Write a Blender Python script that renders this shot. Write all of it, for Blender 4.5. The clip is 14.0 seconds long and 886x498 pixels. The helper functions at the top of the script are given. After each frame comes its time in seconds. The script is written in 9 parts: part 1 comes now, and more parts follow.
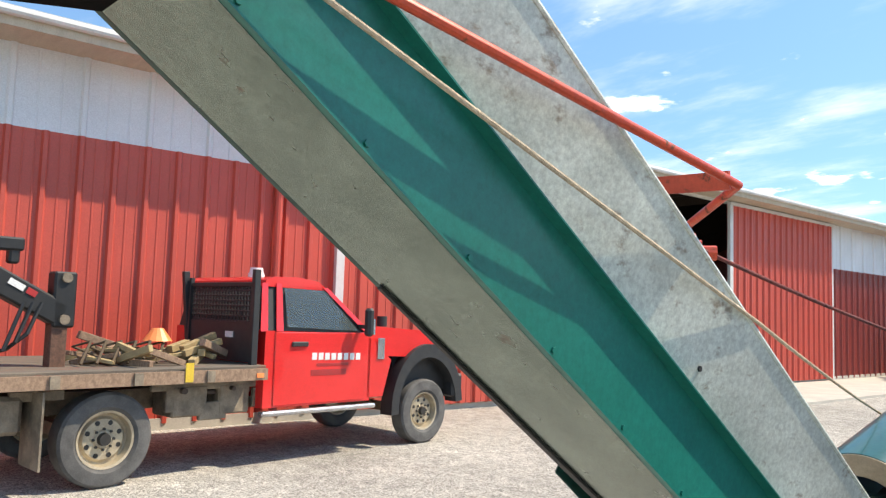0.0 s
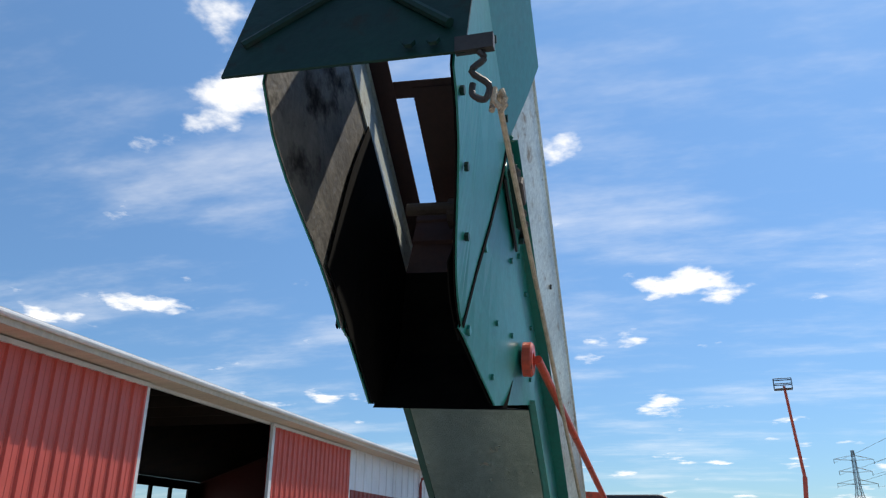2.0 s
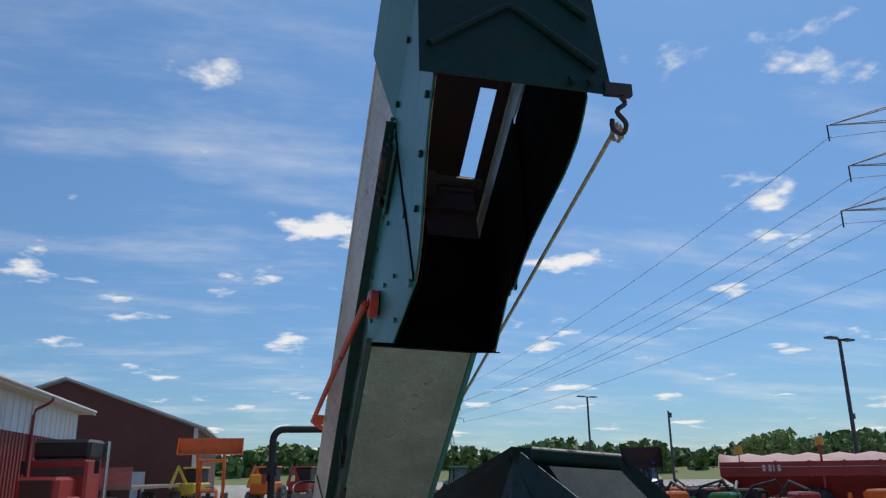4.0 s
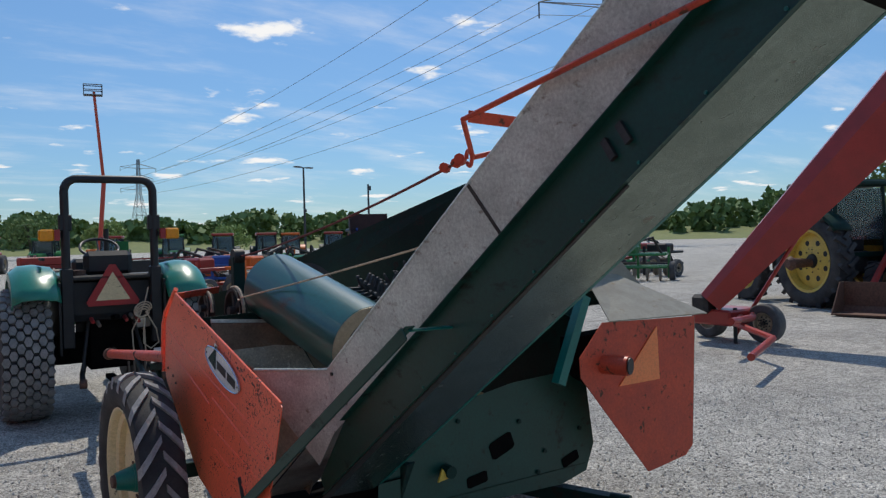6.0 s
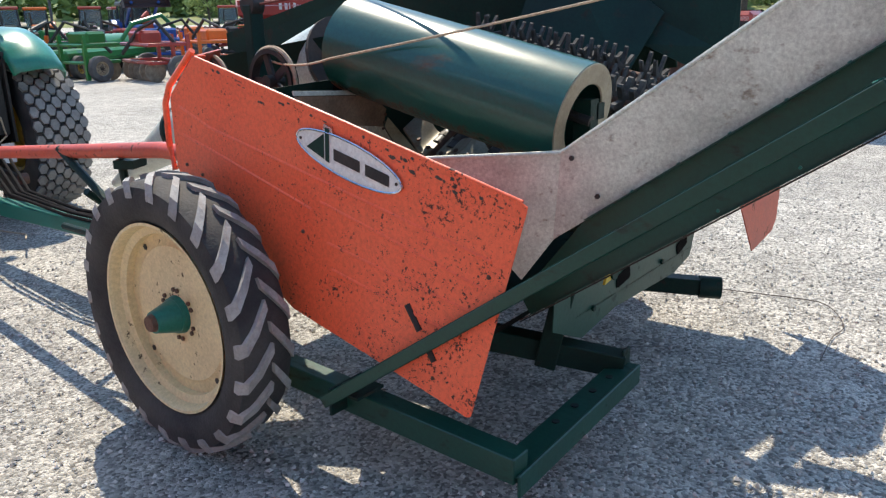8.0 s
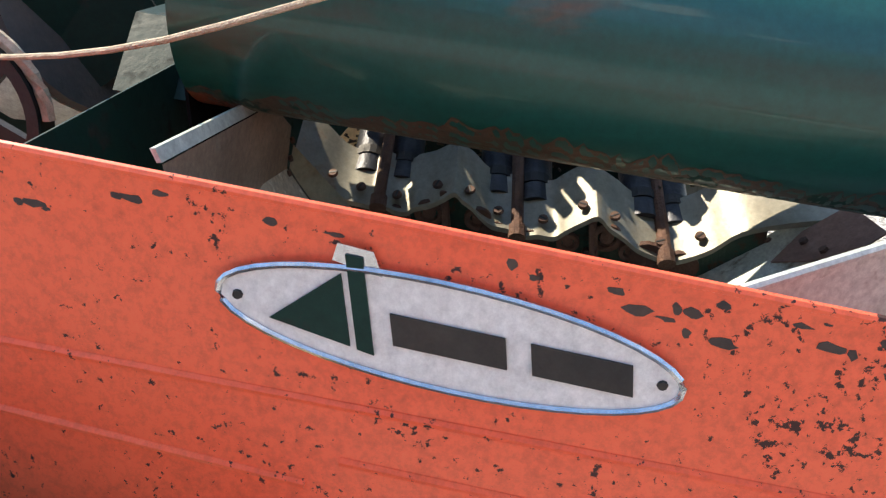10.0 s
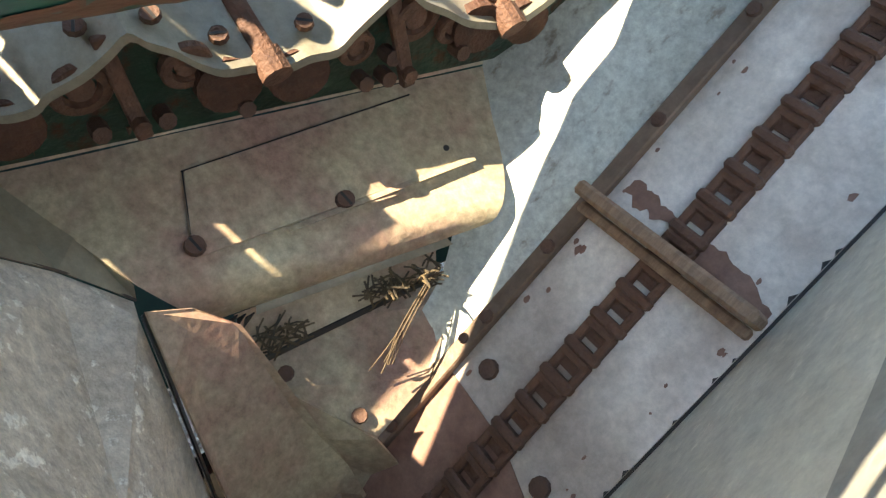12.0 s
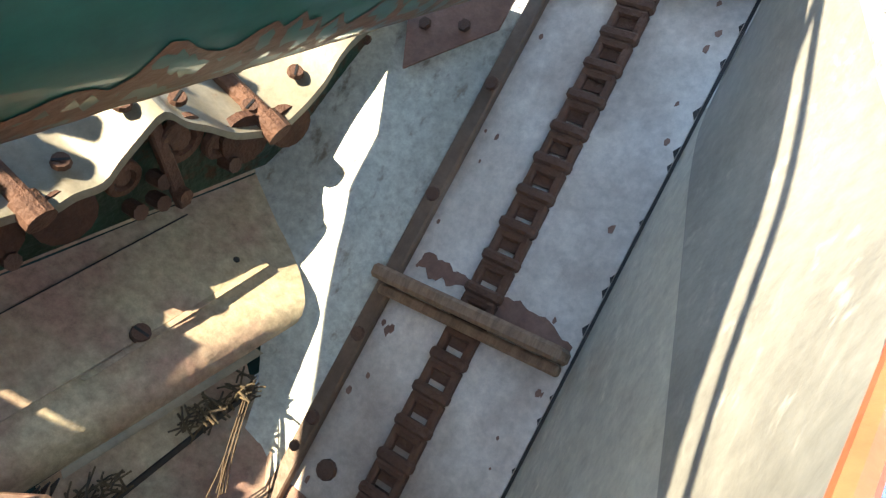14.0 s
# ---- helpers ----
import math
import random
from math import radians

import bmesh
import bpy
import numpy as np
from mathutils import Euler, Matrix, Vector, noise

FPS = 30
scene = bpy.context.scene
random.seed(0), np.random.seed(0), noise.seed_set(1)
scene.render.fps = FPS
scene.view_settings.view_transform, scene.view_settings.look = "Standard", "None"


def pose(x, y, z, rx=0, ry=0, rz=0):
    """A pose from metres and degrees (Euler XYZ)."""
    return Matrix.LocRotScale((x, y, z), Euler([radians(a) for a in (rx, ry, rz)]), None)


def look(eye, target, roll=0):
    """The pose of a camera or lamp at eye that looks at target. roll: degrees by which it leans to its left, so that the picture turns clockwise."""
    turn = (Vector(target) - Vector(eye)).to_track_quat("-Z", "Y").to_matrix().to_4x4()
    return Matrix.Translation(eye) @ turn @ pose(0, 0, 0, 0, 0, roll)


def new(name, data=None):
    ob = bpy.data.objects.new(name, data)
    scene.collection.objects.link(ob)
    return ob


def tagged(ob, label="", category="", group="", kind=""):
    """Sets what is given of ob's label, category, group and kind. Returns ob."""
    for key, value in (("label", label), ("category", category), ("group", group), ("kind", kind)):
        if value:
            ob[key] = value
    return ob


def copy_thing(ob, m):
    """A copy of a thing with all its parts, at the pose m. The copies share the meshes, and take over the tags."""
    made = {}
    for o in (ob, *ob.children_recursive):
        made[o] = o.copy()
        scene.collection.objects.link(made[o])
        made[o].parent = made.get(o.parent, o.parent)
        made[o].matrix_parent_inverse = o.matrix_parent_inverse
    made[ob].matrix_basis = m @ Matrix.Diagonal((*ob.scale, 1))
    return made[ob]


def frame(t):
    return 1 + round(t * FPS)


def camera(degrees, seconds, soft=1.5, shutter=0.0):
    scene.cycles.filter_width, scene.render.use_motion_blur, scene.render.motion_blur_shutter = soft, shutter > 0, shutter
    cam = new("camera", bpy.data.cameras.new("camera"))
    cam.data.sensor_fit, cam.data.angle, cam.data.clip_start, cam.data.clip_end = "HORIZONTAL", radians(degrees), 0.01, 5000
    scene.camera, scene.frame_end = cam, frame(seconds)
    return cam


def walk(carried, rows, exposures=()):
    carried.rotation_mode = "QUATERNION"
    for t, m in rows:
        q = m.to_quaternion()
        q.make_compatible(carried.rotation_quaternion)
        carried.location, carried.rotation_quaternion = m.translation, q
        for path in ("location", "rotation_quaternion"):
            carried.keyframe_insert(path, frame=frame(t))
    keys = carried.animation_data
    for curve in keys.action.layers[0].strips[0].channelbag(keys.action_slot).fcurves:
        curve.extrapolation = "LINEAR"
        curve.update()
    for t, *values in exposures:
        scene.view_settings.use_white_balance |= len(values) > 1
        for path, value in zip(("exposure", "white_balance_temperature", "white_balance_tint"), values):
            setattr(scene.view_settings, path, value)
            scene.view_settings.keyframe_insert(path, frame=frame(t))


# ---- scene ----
cam = camera(59.7, 14.0, soft=1.3)
PATH = [
    (0, (1.325, -2.306, 1.815), (-0.201, -1.024, 1.983), 1.82),
    (0.5, (1.348, -2.708, 1.909), (-0.103, -1.420, 2.397), 2.13),
    (1, (1.252, -3.095, 1.926), (0.053, -1.631, 2.571), 2.96),
    (1.5, (0.972, -3.392, 1.937), (0.149, -1.707, 2.633), 1.55),
    (2, (0.742, -3.624, 1.934), (0.270, -1.816, 2.646), 0.66),
    (2.5, (0.567, -3.822, 1.951), (0.291, -1.969, 2.652), 0.28),
    (3, (0.399, -3.946, 1.945), (0.317, -2.073, 2.641), -0.34),
    (3.5, (0.198, -4.050, 1.931), (0.382, -2.163, 2.570), -1.36),
    (4, (0.008, -3.919, 1.900), (0.432, -2.045, 2.458), -0.75),
    (4.2, (-0.092, -3.789, 1.877), (0.391, -1.911, 2.369), -0.71),
    (6.3, (-1.383, -2.606, 1.718), (-0.169, -1.021, 1.598), -1.36),
    (6.5, (-1.511, -2.449, 1.700), (-0.253, -0.904, 1.518), -1.24),
    (7, (-1.703, -2.035, 1.669), (-0.328, -0.617, 1.352), -0.56),
    (7.5, (-1.747, -1.582, 1.635), (-0.306, -0.274, 1.173), -0.41),
    (8, (-1.758, -1.110, 1.615), (-0.266, 0.087, 1.029), -1.07),
    (8.5, (-1.602, -0.591, 1.585), (-0.025, 0.456, 0.939), -2.32),
    (8.7, (-1.498, -0.391, 1.622), (0.121, 0.585, 0.969), -3.13),
    (10.8, (-0.282, 0.759, 1.542), (1.071, 0.647, 0.696), -2.68),
    (11, (-0.200, 0.764, 1.538), (1.076, 0.643, 0.581), -3.78),
    (11.5, (-0.042, 0.793, 1.484), (1.023, 0.548, 0.316), -4.38),
    (12, (0.016, 0.813, 1.460), (0.899, 0.300, 0.227), -4.82),
    (12.5, (0.027, 0.848, 1.470), (0.763, 0.085, 0.272), -2.73),
    (13, (0.018, 0.844, 1.467), (0.703, -0.023, 0.310), -1.69),
    (13.5, (0.009, 0.839, 1.465), (0.698, -0.067, 0.341), -0.64),
    (14, (0.011, 0.827, 1.471), (0.704, -0.086, 0.355), -0.57),
]
EXPOSURES = [(0.0, 1.05, 7900, 10), (0.5, 0.98, 6900, 10), (1.0, 0.72, 6500, 10), (2.0, 0.16, 6900, 10), (3.0, -0.07, 6800, 10), (4.2, -0.3, 6700, 10), (6.3, -0.1, 6800, 10), (7.0, 0.32, 6800, 10), (7.5, 0.62, 7100, 10), (8.0, 0.98, 7400, 10), (8.7, 1.3, 8000, 10), (10.8, 1.75, 7600, 10), (11.5, 2.86, 9500, 10), (12.0, 2.9, 9200, 10), (12.5, 2.88, 8800, 10), (13.0, 2.74, 8700, 10), (14.0, 2.50, 8500, 10)]
walk(cam, [(t, look(eye, target, roll)) for t, eye, target, roll in PATH], EXPOSURES)

# ---- sky, sun ----
SUN_AZ, SUN_EL = radians(35.0), radians(55.0)
sun_way = Vector((math.sin(SUN_AZ) * math.cos(SUN_EL), math.cos(SUN_AZ) * math.cos(SUN_EL), math.sin(SUN_EL)))
sun = new("sun", bpy.data.lights.new("sun", "SUN"))
sun.data.energy, sun.data.angle, sun.data.color = 3.1, radians(0.53), (1.0, 0.95, 0.87)
sun.matrix_world = look(sun_way * 50, (0, 0, 0))


def link(nt, a, b):
    nt.links.new(a, b)


def node(nt, kind, **values):
    n = nt.nodes.new(kind)
    for key, value in values.items():
        if key in n.inputs:
            n.inputs[key].default_value = value
        else:
            setattr(n, key, value)
    return n


def make_world():
    world = bpy.data.worlds.new("sky")
    scene.world = world
    world.use_nodes = True
    nt = world.node_tree
    nt.nodes.clear()
    sky = node(nt, "ShaderNodeTexSky", sky_type="NISHITA", sun_disc=False, sun_elevation=SUN_EL, sun_rotation=SUN_AZ)
    sky.altitude, sky.air_density, sky.dust_density, sky.ozone_density = 100, 1.0, 0.15, 3.0
    tc = node(nt, "ShaderNodeTexCoord")
    sep = node(nt, "ShaderNodeSeparateXYZ")
    link(nt, tc.outputs["Generated"], sep.inputs[0])
    # the sky dome laid flat, so that clouds grow smaller towards the horizon
    low = node(nt, "ShaderNodeMath", operation="MAXIMUM")
    link(nt, sep.outputs["Z"], low.inputs[0])
    low.inputs[1].default_value = 0.0
    add = node(nt, "ShaderNodeMath", operation="ADD")
    link(nt, low.outputs[0], add.inputs[0])
    add.inputs[1].default_value = 0.12
    flat = []
    for axis in ("X", "Y"):
        div = node(nt, "ShaderNodeMath", operation="DIVIDE")
        link(nt, sep.outputs[axis], div.inputs[0])
        link(nt, add.outputs[0], div.inputs[1])
        flat.append(div)
    comb = node(nt, "ShaderNodeCombineXYZ")
    link(nt, flat[0].outputs[0], comb.inputs[0])
    link(nt, flat[1].outputs[0], comb.inputs[1])

    def layer(scale, detail, rough, lo, hi, stretch, shift):
        mp = node(nt, "ShaderNodeMapping")
        mp.inputs["Scale"].default_value = stretch
        mp.inputs["Location"].default_value = shift
        link(nt, comb.outputs[0], mp.inputs[0])
        ns = node(nt, "ShaderNodeTexNoise", Scale=scale, Detail=detail, Roughness=rough)
        link(nt, mp.outputs[0], ns.inputs["Vector"])
        rng = node(nt, "ShaderNodeMapRange", interpolation_type="SMOOTHSTEP")
        rng.inputs["From Min"].default_value, rng.inputs["From Max"].default_value = lo, hi
        link(nt, ns.outputs["Fac"], rng.inputs["Value"])
        return rng

    puffs = layer(2.6, 8.0, 0.55, 0.59, 0.69, (1.0, 1.0, 1.0), (4.3, 1.7, 0.0))
    veil = layer(1.1, 6.0, 0.62, 0.45, 0.85, (1.0, 2.2, 1.0), (0.4, 3.1, 0.0))
    half = node(nt, "ShaderNodeMath", operation="MULTIPLY")
    link(nt, veil.outputs[0], half.inputs[0])
    half.inputs[1].default_value = 0.5
    most = node(nt, "ShaderNodeMath", operation="MAXIMUM")
    link(nt, puffs.outputs[0], most.inputs[0])
    link(nt, half.outputs[0], most.inputs[1])
    mix = node(nt, "ShaderNodeMix", data_type="RGBA")
    link(nt, most.outputs[0], mix.inputs[0])
    tint = node(nt, "ShaderNodeMix", data_type="RGBA", blend_type="MULTIPLY")
    tint.inputs[0].default_value = 1.0
    link(nt, sky.outputs[0], tint.inputs[6])
    tint.inputs[7].default_value = (0.72, 0.935, 1.035, 1)
    # paler and dimmer in the haze, brighter overhead
    rise = node(nt, "ShaderNodeMapRange")
    rise.inputs["From Max"].default_value = 0.65
    link(nt, sep.outputs["Z"], rise.inputs["Value"])
    gain = node(nt, "ShaderNodeMix", data_type="RGBA")
    gain.inputs[6].default_value, gain.inputs[7].default_value = (0.60, 0.64, 0.76, 1), (1.30, 1.30, 1.30, 1)
    link(nt, rise.outputs[0], gain.inputs[0])
    deep = node(nt, "ShaderNodeMix", data_type="RGBA", blend_type="MULTIPLY")
    deep.inputs[0].default_value = 1.0
    link(nt, tint.outputs[2], deep.inputs[6])
    link(nt, gain.outputs[2], deep.inputs[7])
    link(nt, deep.outputs[2], mix.inputs[6])
    mix.inputs[7].default_value = (8.5, 8.7, 9.0, 1)
    bg = node(nt, "ShaderNodeBackground", Strength=0.12)
    link(nt, mix.outputs[2], bg.inputs[0])
    out = node(nt, "ShaderNodeOutputWorld")
    link(nt, bg.outputs[0], out.inputs[0])


make_world()


# ---- materials ----
def surface(name, color, second=None, scale=3.0, rough=0.5, metal=0.0, bump=0.1, bump_scale=40.0, spots=None, coat=0.0, streak=(1, 1, 1), noise_detail=6.0, grain=0.16, grain_scale=70.0, denser=None):
    """A painted or raw surface: two tones in large patches, fine relief, and spots = (colour, scale, threshold, softness) of wear or rust."""
    mat = bpy.data.materials.new(name)
    mat.use_nodes = True
    nt = mat.node_tree
    bsdf = nt.nodes["Principled BSDF"]
    tc = node(nt, "ShaderNodeTexCoord")
    mp = node(nt, "ShaderNodeMapping")
    mp.inputs["Scale"].default_value = streak
    link(nt, tc.outputs["Object"], mp.inputs[0])
    big = node(nt, "ShaderNodeTexNoise", Scale=scale, Detail=noise_detail, Roughness=0.6)
    link(nt, mp.outputs[0], big.inputs["Vector"])
    second = second or tuple(c * 0.75 for c in color)
    ramp = node(nt, "ShaderNodeMapRange")
    ramp.inputs["From Min"].default_value, ramp.inputs["From Max"].default_value = 0.35, 0.65
    link(nt, big.outputs["Fac"], ramp.inputs["Value"])
    mix = node(nt, "ShaderNodeMix", data_type="RGBA")
    mix.inputs[6].default_value, mix.inputs[7].default_value = (*color, 1), (*second, 1)
    link(nt, ramp.outputs[0], mix.inputs[0])
    shade = mix.outputs[2]
    rough_out = None
    if spots:
        sc, ss, st, soft = spots
        sn = node(nt, "ShaderNodeTexNoise", Scale=ss, Detail=5.0, Roughness=0.65)
        link(nt, mp.outputs[0], sn.inputs["Vector"])
        where = node(nt, "ShaderNodeTexNoise", Scale=ss * 0.13, Detail=2.0)
        link(nt, mp.outputs[0], where.inputs["Vector"])
        add = node(nt, "ShaderNodeMath", operation="MULTIPLY_ADD")
        link(nt, where.outputs["Fac"], add.inputs[0])
        add.inputs[1].default_value = 0.35
        link(nt, sn.outputs["Fac"], add.inputs[2])
        if denser:
            # wear grows denser along y, from one place to another
            axis = node(nt, "ShaderNodeSeparateXYZ")
            link(nt, tc.outputs["Object"], axis.inputs[0])
            along = node(nt, "ShaderNodeMapRange")
            along.inputs["From Min"].default_value, along.inputs["From Max"].default_value = denser[0], denser[1]
            along.inputs["To Min"].default_value, along.inputs["To Max"].default_value = denser[2], denser[3]
            link(nt, axis.outputs["Y"], along.inputs["Value"])
            more = node(nt, "ShaderNodeMath", operation="ADD")
            link(nt, add.outputs[0], more.inputs[0])
            link(nt, along.outputs[0], more.inputs[1])
            add = more
        rng = node(nt, "ShaderNodeMapRange")
        rng.inputs["From Min"].default_value, rng.inputs["From Max"].default_value = st + 0.17, st + 0.17 + soft
        link(nt, add.outputs[0], rng.inputs["Value"])
        worn = node(nt, "ShaderNodeMix", data_type="RGBA")
        link(nt, rng.outputs[0], worn.inputs[0])
        link(nt, shade, worn.inputs[6])
        worn.inputs[7].default_value = (*sc, 1)
        shade = worn.outputs[2]
        rr = node(nt, "ShaderNodeMapRange")
        rr.inputs["To Min"].default_value, rr.inputs["To Max"].default_value = rough, min(0.95, rough + 0.35)
        link(nt, rng.outputs[0], rr.inputs["Value"])
        rough_out = rr.outputs[0]
    # fine mottling
    gn = node(nt, "ShaderNodeTexNoise", Scale=grain_scale, Detail=8.0, Roughness=0.75)
    link(nt, tc.outputs["Object"], gn.inputs["Vector"])
    gr = node(nt, "ShaderNodeMapRange")
    gr.inputs["From Min"].default_value, gr.inputs["From Max"].default_value = 0.32, 0.68
    gr.inputs["To Min"].default_value, gr.inputs["To Max"].default_value = 1 - grain * 1.3, 1 + grain
    link(nt, gn.outputs["Fac"], gr.inputs["Value"])
    gm = node(nt, "ShaderNodeMix", data_type="RGBA", blend_type="MULTIPLY")
    gm.inputs[0].default_value = 1.0
    link(nt, shade, gm.inputs[6])
    link(nt, gr.outputs[0], gm.inputs[7])
    shade = gm.outputs[2]
    link(nt, shade, bsdf.inputs["Base Color"])
    bsdf.inputs["Roughness"].default_value, bsdf.inputs["Metallic"].default_value = rough, metal
    if rough_out:
        link(nt, rough_out, bsdf.inputs["Roughness"])
    bsdf.inputs["Coat Weight"].default_value = coat
    if bump:
        fine = node(nt, "ShaderNodeTexNoise", Scale=bump_scale, Detail=4.0)
        link(nt, mp.outputs[0], fine.inputs["Vector"])
        bp = node(nt, "ShaderNodeBump", Strength=bump, Distance=0.01)
        link(nt, fine.outputs["Fac"], bp.inputs["Height"])
        link(nt, bp.outputs[0], bsdf.inputs["Normal"])
    return mat


